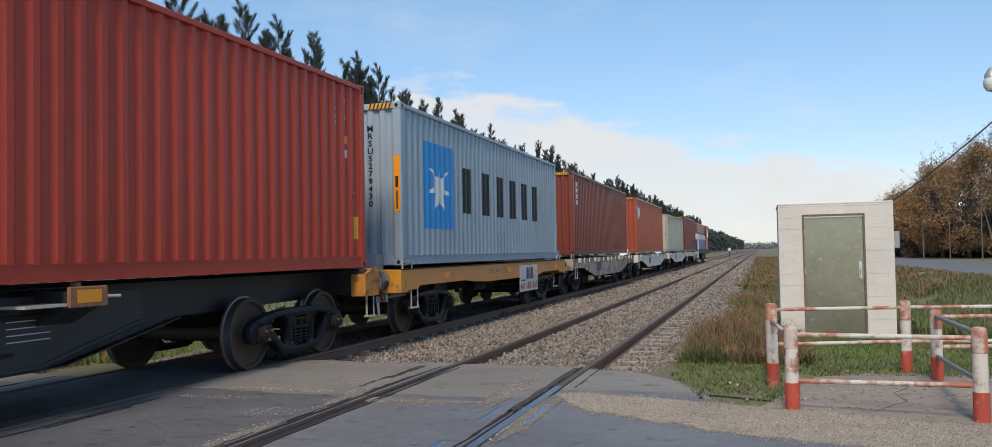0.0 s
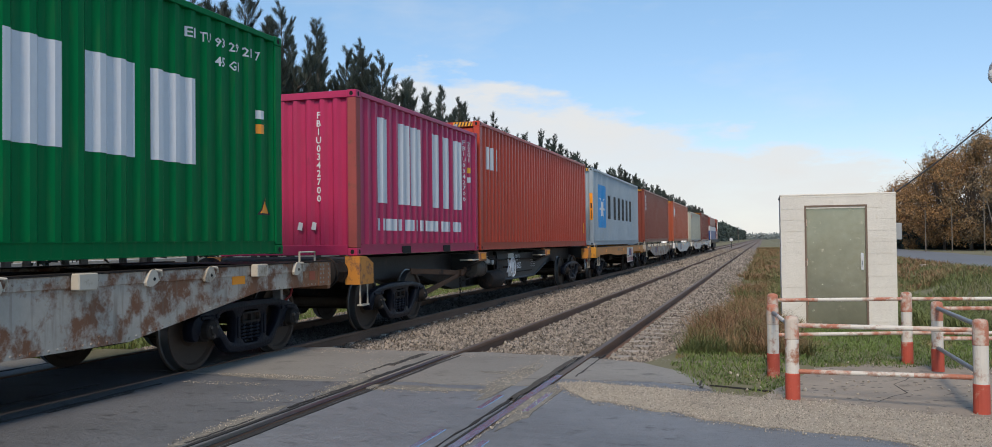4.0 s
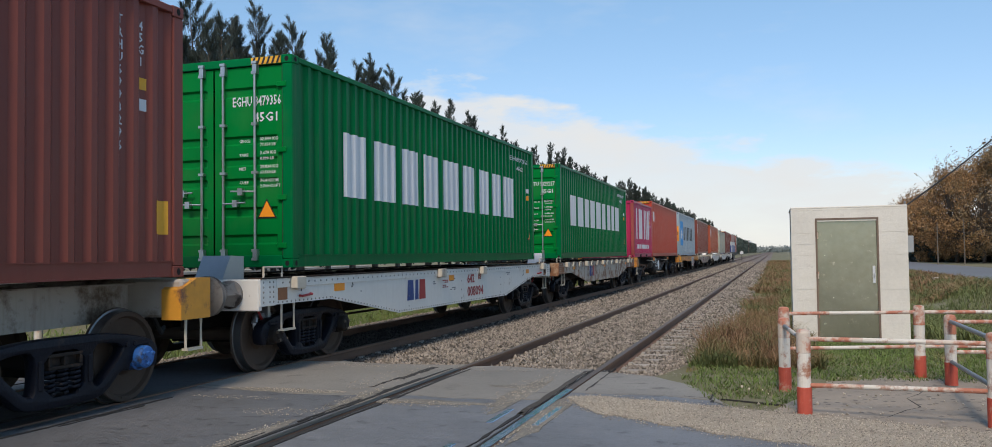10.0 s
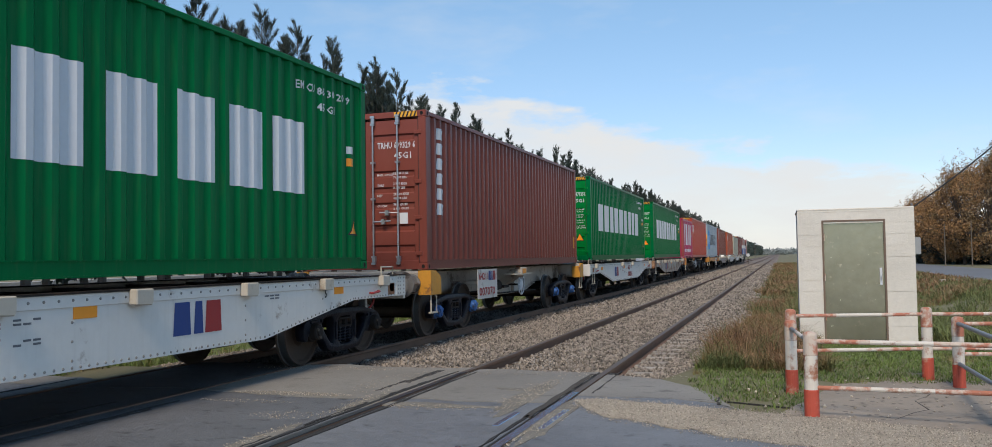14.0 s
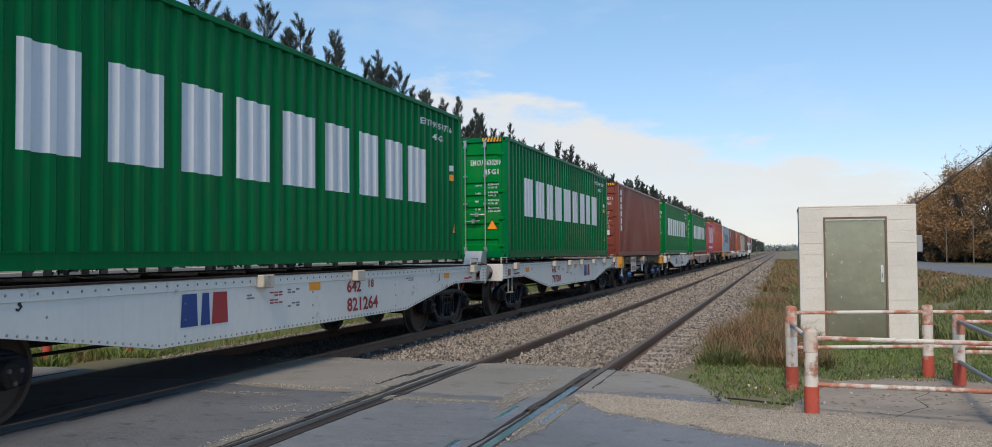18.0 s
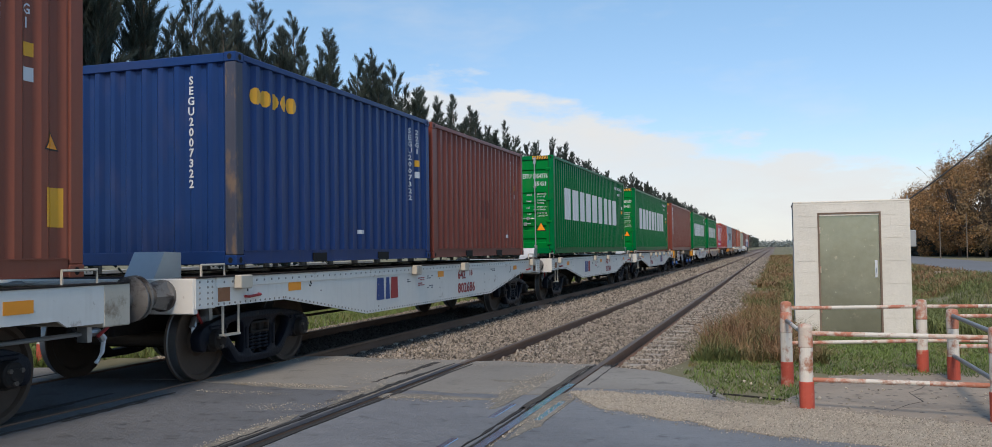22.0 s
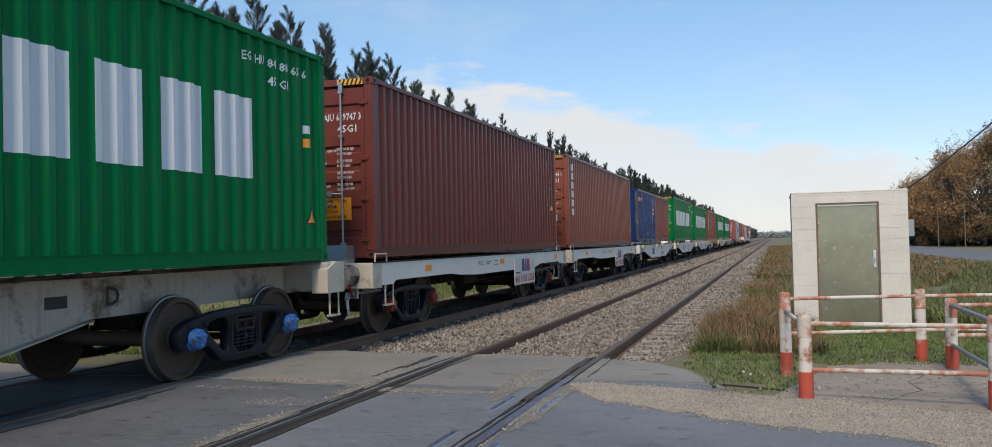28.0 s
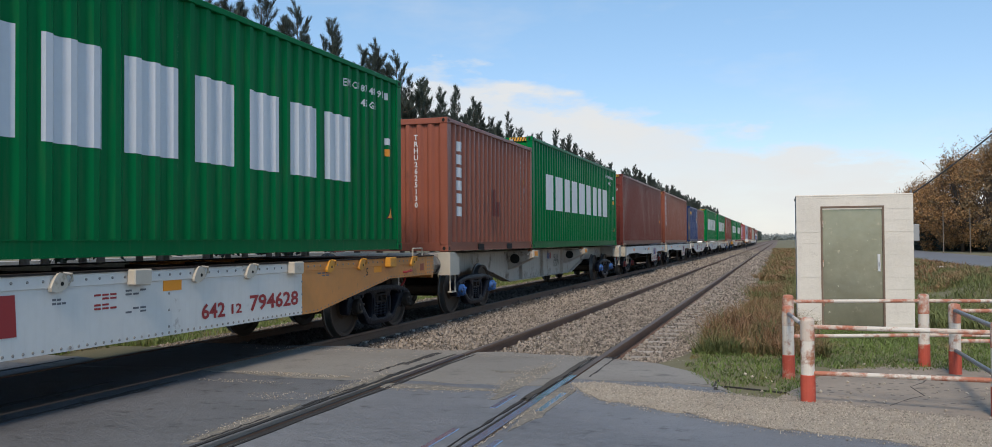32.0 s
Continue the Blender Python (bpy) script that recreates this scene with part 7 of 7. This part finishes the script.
def casuarina(seed, height, slim):
    """A trunk that splits into a few pointed leaders, each set with short rising branches that carry small tufts of needle twigs."""
    rng = np.random.default_rng(seed)
    trunk = B()
    bend = rng.normal(0, 0.10, 2)
    axis = lambda f: np.array([bend[0] * f * f * 4, bend[1] * f * f * 4, height * f])
    tube(trunk, [tuple(axis(k / 8 * 0.96)) for k in range(9)], 0.16, 8, 0.012)
    leaders = [(lambda f: axis(0.12 + 0.88 * f), height * 0.88, slim)]
    for k in range(int(rng.integers(8, 12))):
        f0, tall, a = rng.uniform(0.22, 0.70), rng.uniform(0.60, 0.95), rng.uniform(0, 2 * np.pi)
        away = slim * rng.uniform(0.4, 1.45)
        p0, p1 = axis(f0), axis(f0) + np.array([np.cos(a) * away, np.sin(a) * away, 0.0])
        p1[2] = max(height * tall, p0[2] + 1.2)
        bow = np.array([np.cos(a), np.sin(a), -0.4]) * away * 0.35
        line = lambda f, p0=p0, p1=p1, bow=bow: p0 + (p1 - p0) * f + bow * 4 * f * (1 - f)
        tube(trunk, [tuple(line(q / 5)) for q in range(6)], 0.05, 5, 0.008)
        leaders.append((line, float(np.linalg.norm(p1 - p0)), slim * 0.58))
    bases, dirs, lens, wids = [], [], [], []
    up = np.array([0, 0, 1.0])
    for line, length, wide in leaders:
        n = int(length * 6.5)
        for i in range(n):
            f = (i + rng.random()) / n
            a = rng.uniform(0, 2 * np.pi)
            out = np.array([np.cos(a), np.sin(a), 0.0])
            reach = wide * ((1.0 - f) ** 0.8 * rng.uniform(0.3, 1.35) + 0.10)
            p0 = line(f)
            p1 = p0 + out * reach + up * reach * rng.uniform(0.9, 1.9)
            if reach > 0.25:
                tube(trunk, [tuple(p0), tuple((p0 + p1) / 2 - up * reach * 0.08), tuple(p1)], 0.014, 3, 0.004)
            d0 = (p1 - p0) / (np.linalg.norm(p1 - p0) + 1e-9)
            m = int(36 + reach * 210)
            q = rng.uniform(0.12, 1.0, (m, 1)) ** 0.8
            bases.append(p0 + (p1 - p0) * q + rng.normal(0, 1, (m, 3)) * 0.085 * (1.15 - q))
            d = d0 * 0.8 + up * 0.35 + rng.normal(0, 0.27, (m, 3))
            dirs.append(d / np.linalg.norm(d, axis=1, keepdims=True))
            lens.append(rng.uniform(0.12, 0.34, m))
            wids.append(rng.uniform(0.012, 0.026, m))
        m = 40
        tip = line(1.0)
        d = up + rng.normal(0, 0.22, (m, 3))
        bases.append(tip - up * rng.uniform(0.05, 0.45, (m, 1)) + rng.normal(0, 0.025, (m, 3)))
        dirs.append(d / np.linalg.norm(d, axis=1, keepdims=True))
        lens.append(rng.uniform(0.15, 0.36, m))
        wids.append(rng.uniform(0.014, 0.028, m))
    v, f = leaf_strips(np.concatenate(bases), np.concatenate(dirs), np.concatenate(lens), np.concatenate(wids), rng)
    return trunk, fast_mesh("crown", v, f, NEEDLES)


PINES = []
PINE_H = (13.3, 12.9, 12.5, 12.2, 11.8, 11.4, 13.1, 12.6)
for k in range(8):
    t = empty("casuarina_tree", "tall dark feathery casuarina tree in a row behind the train", "tree", "row of casuarina trees")
    tb, crown = casuarina(100 + k, PINE_H[k], (1.35, 1.5, 1.8, 1.9, 1.5, 1.8, 1.8, 1.7)[k])
    part("trunk", tb, BARK, t)
    part("crown", crown, None, t, "dark green feathery foliage")
    PINES.append(t)
rnd = random.Random(77)
# (along the line, height of the tip)
spots = [(12.5, 12.6), (15.5, 12.2), (18.2, 12.8), (21.2, 12.5), (24.4, 12.9), (27.4, 12.0), (30.2, 12.3), (32.9, 11.2), (34.8, 12.8), (37.9, 13.0), (40.8, 13.0), (43.6, 11.8), (46.5, 12.8), (49.6, 13.1), (54.4, 12.3), (60.4, 12.6), (63.4, 11.3), (66.2, 12.2), (70.2, 11.3), (74.2, 11.2), (79.5, 11.6), (84.2, 12.2), (89.3, 12.6)]
y = 93.0
while y < 330:
    spots.append((y, rnd.uniform(11.4, 12.8)))
    y += rnd.uniform(2.0, 3.2) if y < 150 else rnd.uniform(3.5, 6.0)
rows = [(-22.0 + (rnd.uniform(-0.9, 0.9) if i > 23 else 0.0), y, h) for i, (y, h) in enumerate(spots)]
rows += [(-24.6 + rnd.uniform(-1.0, 1.0), 11 + 2.5 * i + rnd.uniform(-0.8, 0.8), rnd.uniform(10.4, 12.2)) for i in range(40)]
for k, (x, y, h) in enumerate(rows):
    j = min(range(8), key=lambda q: abs(PINE_H[q] - h - 0.4) + 0.25 * ((q * 3 + k) % 5))
    m = pose(x, y, min(h - PINE_H[j], -0.3), 0, 0, rnd.uniform(0, 360))
    if PINES[j].get("placed"):
        copy_thing(PINES[j], m)
    else:
        PINES[j].matrix_basis = m
        PINES[j]["placed"] = 1


def broadleaf(seed, height, radius):
    """A rounded tree with forked limbs and loose clumps of small leaves with gaps between."""
    rng = np.random.default_rng(seed)
    trunk = B()
    tube(trunk, [(0, 0, -0.6), (0.05, 0, height * 0.2), (0.1, 0.05, height * 0.42)], 0.22, 8, 0.13)
    bases, dirs, lens, wids = [], [], [], []
    for i in range(84):
        a, el = rng.uniform(0, 2 * np.pi), rng.uniform(-1.0, 1.35)
        r = radius * rng.uniform(0.62, 1.05)
        c = np.array([np.cos(a) * np.cos(el) * r, np.sin(a) * np.cos(el) * r, height * 0.47 + np.sin(el) * height * 0.48 * rng.uniform(0.75, 1.05)])
        tube(trunk, [(0.1, 0.05, height * 0.34), tuple(c * 0.5 + np.array([0, 0, height * 0.12])), tuple(c)], 0.07, 4, 0.012)
        m = 120
        q = rng.normal(0, 1, (m, 3))
        q = q / np.linalg.norm(q, axis=1, keepdims=True) * rng.uniform(0.2, 1.0, (m, 1)) ** 0.5 * np.array([1.15, 1.15, 0.8])
        bases.append(c + q * rng.uniform(0.55, 1.05))
        d = rng.normal(0, 1, (m, 3))
        dirs.append(d / np.linalg.norm(d, axis=1, keepdims=True))
        lens.append(rng.uniform(0.10, 0.24, m))
        wids.append(rng.uniform(0.07, 0.16, m))
        if el > 0.2:
            for _ in range(5):
                out = c + np.array([0.1, 0.05, 0.9]) * rng.uniform(0.7, 1.5) + rng.normal(0, 0.45, 3)
                tube(trunk, [tuple(c), tuple(out)], 0.018, 3, 0.006)
                bases.append(out + rng.normal(0, 0.18, (9, 3)))
                e = rng.normal(0, 1, (9, 3))
                dirs.append(e / np.linalg.norm(e, axis=1, keepdims=True))
                lens.append(rng.uniform(0.10, 0.2, 9))
                wids.append(rng.uniform(0.06, 0.12, 9))
    v, f = leaf_strips(np.concatenate(bases), np.concatenate(dirs), np.concatenate(lens), np.concatenate(wids), rng)
    return trunk, v, f


BROAD = []
for k, mat in enumerate((LEAF_GOLD, LEAF_GOLD, LEAF_TWIGGY)):
    t = empty("autumn_tree", "broad tree with golden brown leaves beside the road" if mat is LEAF_GOLD else "tall half-bare brown tree beside the road", "tree", "trees along the side road")
    tb, v, f = broadleaf(300 + k, (9.3, 11.4, 13.8)[k], (3.6, 4.2, 5.0)[k])
    part("trunk", tb, BARK, t)
    part("crown", fast_mesh("crown", v, f, mat), None, t, "loose crown of small leaves")
    BROAD.append(t)
for k, (x, y, s, kind) in enumerate(((17.8, 127, 0, 0), (20.0, 112, 0, 1), (23.6, 104, 0, 2), (27.0, 101, 0, 2), (30.5, 99, 0, 2), (18.6, 135, 0, 0), (19.4, 120, 0, 0), (21.4, 118, 0, 1), (21.6, 106, 0, 1), (25.0, 113, 0, 2), (29, 110, 0, 2), (35, 104, 0, 2))):
    m = pose(x, y, -0.4, 0, 0, k * 67)
    src = BROAD[kind]
    if k < 3:
        src = BROAD[k]
        src.matrix_basis = m
    else:
        copy_thing(src, m)

# dark undergrowth below the autumn trees, and far woods in a pale haze colour
def clump_mass(rng, centres, radii, per, size, mat, name):
    bases = np.concatenate([c + np.clip(rng.normal(0, 1, (per, 3)), -1.5, 1.5) * r for c, r in zip(centres, radii)])
    low = 0.75 if name == "understorey" else -0.3
    bases[:, 2] = np.abs(bases[:, 2] - low) + low
    d = rng.normal(0, 1, bases.shape)
    d /= np.linalg.norm(d, axis=1, keepdims=True)
    n = len(bases)
    v, f = leaf_strips(bases, d, rng.uniform(0.6, 1.3, n) * size, rng.uniform(0.5, 1.0, n) * size, rng)
    return new(name, fast_mesh(name, v, f, mat))


rng = np.random.default_rng(9)
cs = [np.array([17.2 + 0.2 * k + rng.normal(0, 0.4), 126 - 0.31 * k + rng.normal(0, 1), 1.0]) for k in range(90)]
tagged(clump_mass(rng, cs, [np.array([0.9, 0.9, 1.5])] * 90, 260, 0.34, NEEDLES, "undergrowth"), "dark undergrowth below the roadside trees", "bushes", kind="stuff")
cs = [np.array([-26.0 + rng.normal(0, 0.8), 4 + 1.5 * k, 3.6 + rng.normal(0, 0.5)]) for k in range(76)]
o = clump_mass(rng, cs, [np.array([0.9, 1.1, 1.5])] * 76, 330, 0.36, NEEDLES, "understorey")
tagged(o, "dense dark bushes between the casuarina trunks", "bushes", kind="stuff")
cs = [np.array([-22 + rng.normal(0, 1.2), 330 + 6.5 * k, 5.0]) for k in range(110)]
tagged(clump_mass(rng, cs, [np.array([1.5, 2.2, 2.7])] * 110, 210, 1.0, NEEDLES, "far_tree_row"), "distant end of the casuarina row", "trees", kind="stuff")
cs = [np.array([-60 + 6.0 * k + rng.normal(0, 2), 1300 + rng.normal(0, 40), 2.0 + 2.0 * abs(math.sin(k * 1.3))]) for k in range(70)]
tagged(clump_mass(rng, cs, [np.array([5.0, 4.0, 2.6])] * 70, 140, 2.6, LEAF_FAR, "far_woods"), "woods on the horizon, haze put into their colour", "woods", kind="stuff")
cs = [np.array([14 + 1.6 * k + rng.normal(0, 1), 190 + 9 * k, 2.6]) for k in range(46)]
tagged(clump_mass(rng, cs, [np.array([2.0, 2.5, 1.9])] * 46, 110, 0.8, LEAF_OLIVE, "roadside_bushes"), "bushes along the side road further off", "bushes", kind="stuff")


# ---- grass, weeds and ballast stones ----
def blades(name, rng, xy, zf, h0, h1, w, lean, mat, label):
    n = len(xy)
    z = np.array([zf(x, y) for x, y in xy])
    base = np.column_stack([xy, z - 0.01])
    d = rng.normal(0, lean, (n, 3))
    d[:, 2] = 1.0
    d /= np.linalg.norm(d, axis=1, keepdims=True)
    a = rng.uniform(0, np.pi, n)
    side = np.column_stack([np.cos(a), np.sin(a), np.zeros(n)]) * (w * rng.uniform(0.6, 1.3, n))[:, None]
    h = rng.uniform(h0, h1, n)[:, None]
    droop = d * np.array([1.9, 1.9, 0.85])
    v = np.stack([base - side, base + side, base + d * h * 0.6 + side * 0.7, base + d * h * 0.6 - side * 0.7, base + droop * h], 1).reshape(-1, 3)
    i = np.arange(n)[:, None] * 5
    f = np.concatenate([np.column_stack([i, i + 1, i + 2]), np.column_stack([i, i + 2, i + 3]), np.column_stack([i + 3, i + 2, i + 4])])
    return tagged(new(name, fast_mesh(name, v, f, mat)), label, "grass", kind="stuff")


def scatter(rng, n, x0, x1, y0, y1, keep, power=1.0):
    x = rng.uniform(x0, x1, n)
    y = y0 + (y1 - y0) * rng.uniform(0, 1, n) ** power
    ok = np.array([keep(a, c) for a, c in zip(x, y)])
    return np.column_stack([x, y])[ok]


def patchy(x, y, s, t):
    return noise.noise((x * s, y * s, 3.7)) > t


def free_of_paths(x, y):
    """Outside the footpath, the asphalt and the hut."""
    if x < (-0.95 if y < 10.3 else -1.06) + 0.12 * noise.noise((y * 2, 0, 0)) or y < 8.3:
        return False
    if x < 0.3 and y < 10.0 and x < -0.5 - (y - 8.5) * 0.34 + 0.05 * noise.noise((y * 6, 1, 0)):
        return False
    if 0.2 < x < 7.2 and y < 10.6 + 0.25 * noise.noise((x * 2, 0, 0)) and y > 7.0:
        return False
    if y < 8.8 + 0.3 * noise.noise((x * 3, 5, 0)) and rng.random() < 0.6:
        return False
    return not (HX0 < x < HX1 and HY < y < HY + 1.8)


rng = np.random.default_rng(21)
p = scatter(rng, 90000, -1.1, 6.5, 8.3, 16.6, lambda x, y: free_of_paths(x, y) and noise.noise((x * 2.3, y * 2.3, 1.0)) > -0.42 - 0.1 * (y - 9), 0.8)
blades("short_grass", rng, p, ground_z, 0.02, 0.095, 0.0055, 0.42, GRASS_TIP, "short green grass round the hut and barrier")
p = scatter(rng, 26000, -1.0, 0.9, 11.5, 40.0, lambda x, y: free_of_paths(x, y) and x < 0.55 + 0.35 * noise.noise((y * 0.5, 0, 0)) and patchy(x, y, 0.9, -0.18), 1.7)
blades("brown_weeds", rng, p, ground_z, 0.08, 0.34, 0.006, 0.45, WEED_BROWN, "reddish brown weeds beside the ballast")
clumps = []
for cx, cy, spread, n in [(rng.uniform(-0.95, 0.15), rng.uniform(11.6, 16.5), rng.uniform(0.08, 0.2), 150) for _ in range(26)] + [(rng.uniform(-1.0, 0.2), rng.uniform(16, 30), rng.uniform(0.15, 0.35), 130) for _ in range(26)]:
    clumps.append(np.array([cx, cy]) + rng.normal(0, spread, (n, 2)))
p = np.concatenate(clumps)
p = p[np.array([free_of_paths(x, y) for x, y in p])]
blades("weed_clumps", rng, p, ground_z, 0.18, 0.62, 0.0045, 0.35, WEED_BROWN, "tall reddish brown weed clumps beside the ballast")
clumps = [np.array([rng.uniform(-1.0, 0.6), rng.uniform(12.5, 24)]) + rng.normal(0, rng.uniform(0.08, 0.22), (170, 2)) for _ in range(16)]
p = np.concatenate(clumps)
p = p[np.array([free_of_paths(x, y) for x, y in p])]
blades("green_weed_clumps", rng, p, ground_z, 0.10, 0.34, 0.008, 0.5, GRASS_TIP, "leafy green weed clumps beside the ballast")
p = scatter(rng, 38000, 0.2, 9.8, 17.6, 46.0, lambda x, y: free_of_paths(x, y) and patchy(x, y, 0.5, -0.25), 1.5)
blades("tall_weeds", rng, p, ground_z, 0.12, 0.50, 0.011, 0.4, WEED_GREEN, "tall mixed weeds in the ditch behind the hut")
p = scatter(rng, 42000, -1.0, 9.5, 38.0, 160.0, lambda x, y: True, 1.7)
blades("far_weeds", rng, p, ground_z, 0.15, 0.42, 0.024, 0.4, WEED_BROWN, "dry weeds beside the line further off")
p = scatter(rng, 42000, -15.5, -9.2, 9.4, 60.0, lambda x, y: x < -9.4 - 0.3 * noise.noise((y, 0, 1)), 2.0)
blades("verge_grass", rng, p, ground_z, 0.08, 0.32, 0.009, 0.4, GRASS_TIP, "bright green grass on the verge beyond the train")
p = scatter(rng, 12000, -36, -15.5, 8, 90, lambda x, y: True, 1.4)
blades("shade_grass", rng, p, ground_z, 0.1, 0.3, 0.02, 0.4, GRASS_TIP, "grass under the casuarina trees")


def bed_z(x):
    for cx, r_out in ((NEAR_X, 1.75), (TRAIN_X, 2.1)):
        d = x - cx
        if abs(d) < 0.84:
            return -0.148
        if 0.9 < d < 1.4 and cx == NEAR_X:
            return -0.186
        if -1.9 <= d <= 1.9:
            return -0.18
    if x > NEAR_X + 1.9:
        return -0.175 - (x - NEAR_X - 1.9) * 0.24 / 0.6 * 0.7
    if x < TRAIN_X - 1.9:
        return -0.175 - (TRAIN_X - 1.9 - x) * 0.19
    return -0.19


def stones(name, rng, xy, s0, s1, label, mat=None, top=None):
    n = len(xy)
    oct_v = np.array([(1, 0, 0), (0, 1, 0), (-1, 0, 0), (0, -1, 0), (0, 0, 1), (0, 0, -1)], float)
    oct_f = np.array([(0, 1, 4), (1, 2, 4), (2, 3, 4), (3, 0, 4), (1, 0, 5), (2, 1, 5), (3, 2, 5), (0, 3, 5)])
    size = rng.uniform(s0, s1, (n, 1)) * rng.uniform(0.65, 1.3, (n, 3))
    v = oct_v[None] * rng.uniform(0.6, 1.25, (n, 6, 1)) + rng.normal(0, 0.16, (n, 6, 3))
    v *= size[:, None, :]
    a, e = rng.uniform(0, 2 * np.pi, n), rng.uniform(-0.6, 0.6, n)
    ca, sa, ce, se = np.cos(a)[:, None], np.sin(a)[:, None], np.cos(e)[:, None], np.sin(e)[:, None]
    x1, z1 = v[..., 0] * ce - v[..., 2] * se, v[..., 0] * se + v[..., 2] * ce
    v = np.stack([x1 * ca - v[..., 1] * sa, x1 * sa + v[..., 1] * ca, z1], -1)
    z = (np.array([bed_z(x) for x in xy[:, 0]]) + rng.uniform(-0.012, 0.028, n)) if top is None else np.full(n, top)
    v += np.column_stack([xy, z])[:, None, :]
    f = (oct_f[None] + (np.arange(n) * 6)[:, None, None]).reshape(-1, 3)
    return tagged(new(name, fast_mesh(name, v.reshape(-1, 3), f, mat or STONE)), label, "ballast", kind="stuff")


def off_rails(x, y):
    for cx in (NEAR_X, TRAIN_X):
        d = abs(x - cx)
        if abs(d - HALF_GAUGE) < 0.06:
            return False
        on = abs(((y - 11.4) / 0.62 + 0.5) % 1.0 - 0.5) * 0.62 < 0.11
        if on and d < 1.36 and hash((round(x * 40), round(y * 40))) % 10 < (9 if x > NEAR_X + 0.9 else 5):
            return False
    edge = -0.80 + 0.18 * noise.noise((y * 0.6, 2.0, 0))
    return x < edge


rng = np.random.default_rng(5)
p = scatter(rng, 105000, -9.6, -0.8, 10.75, 21.0, off_rails)
# stones below the wagons take the darker colour, oil and painted shade together
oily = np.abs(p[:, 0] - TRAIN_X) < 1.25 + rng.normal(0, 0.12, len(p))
stones("oily_ballast_stones", rng, p[oily], 0.017, 0.036, "ballast stones under the train, dark with oil and painted shade", STONE_OIL_SHADE)
p = p[~oily]
stones("ballast_stones", rng, p, 0.016, 0.036, "loose grey and brown ballast stones near the crossing")
p = scatter(rng, 30000, -9.6, -0.8, 44.0, 130.0, off_rails, 1.6)
stones("ballast_stones_far", rng, p, 0.06, 0.10, "ballast stones far along the line")
p = scatter(rng, 75000, -9.6, -0.8, 21.0, 52.0, off_rails, 1.4)
# same split further off: shade below the train is in the stone colour
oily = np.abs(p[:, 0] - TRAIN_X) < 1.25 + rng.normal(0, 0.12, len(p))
stones("oily_ballast_stones", rng, p[oily], 0.04, 0.075, "ballast stones further along the train, dark with oil and painted shade", STONE_OIL_SHADE)
p = p[~oily]
stones("ballast_stones_further", rng, p, 0.026, 0.052, "ballast stones further along the line")
p = scatter(rng, 80000, -2.05, 4.5, 4.3, 8.9, lambda x, y: on_line(GRAVEL_LOW, x) - 0.25 * rng.random() ** 2 < y < on_line(GRAVEL_TOP, x) + 0.2 * rng.random() ** 2)
stones("loose_gravel", rng, p, 0.0025, 0.0085, "small pale loose gravel on the road shoulder", PEBBLE, -0.001)
p = scatter(rng, 260, -0.6, 5.0, 7.3, 11.0, lambda x, y: y > on_line(GRAVEL_TOP, x) - 0.1)
stones("path_rubble", rng, p, 0.006, 0.02, "bits of rubble on the footpath", PEBBLE, -0.004)
spots2 = []
for cx, cy, rx, ry, n in ((-4.15, 8.2, 0.10, 0.8, 260), (-4.15, 6.2, 0.08, 0.8, 200), (-2.0, 7.6, 0.15, 1.1, 300), (-2.55, 8.9, 0.14, 1.3, 400), (-5.1, 8.50, 0.75, 0.12, 600), (-5.3, 7.95, 0.6, 0.10, 160), (-3.3, 8.0, 0.5, 0.16, 250), (-4.45, 7.3, 0.4, 0.2, 200), (-4.4, 9.6, 0.3, 0.9, 300), (-2.6, 9.2, 0.22, 1.2, 260), (-3.2, 10.6, 2.6, 0.22, 500), (-6.0, 10.6, 1.2, 0.2, 200)):
    a = rng.uniform(0, 2 * np.pi, n)
    r = np.sqrt(rng.uniform(0, 1, n))
    spots2.append(np.column_stack([cx + rx * r * np.cos(a), cy + ry * r * np.sin(a)]))
o = stones("scattered_grit", rng, np.concatenate(spots2), 0.0025, 0.0075, "fine grit scattered on the crossing", PEBBLE, -0.003)


# ---- the train drives off ----
def travelled(t):
    """Metres that the train has gone at t seconds; it gathers speed slowly."""
    return 4.4912 * t + 0.0012573 * t * t + 0.00042796 * t ** 3


def motions():
    for ob, x, y, z in MOVERS:
        walk(ob, [(t, pose(x, y + travelled(t), z)) for t in range(33)])
    for ob, y in WHEELS:
        walk(ob, [(k / 10, pose(0, y, R_WHEEL, rx=-math.degrees(travelled(k / 10) / R_WHEEL))) for k in range(321)])


motions()
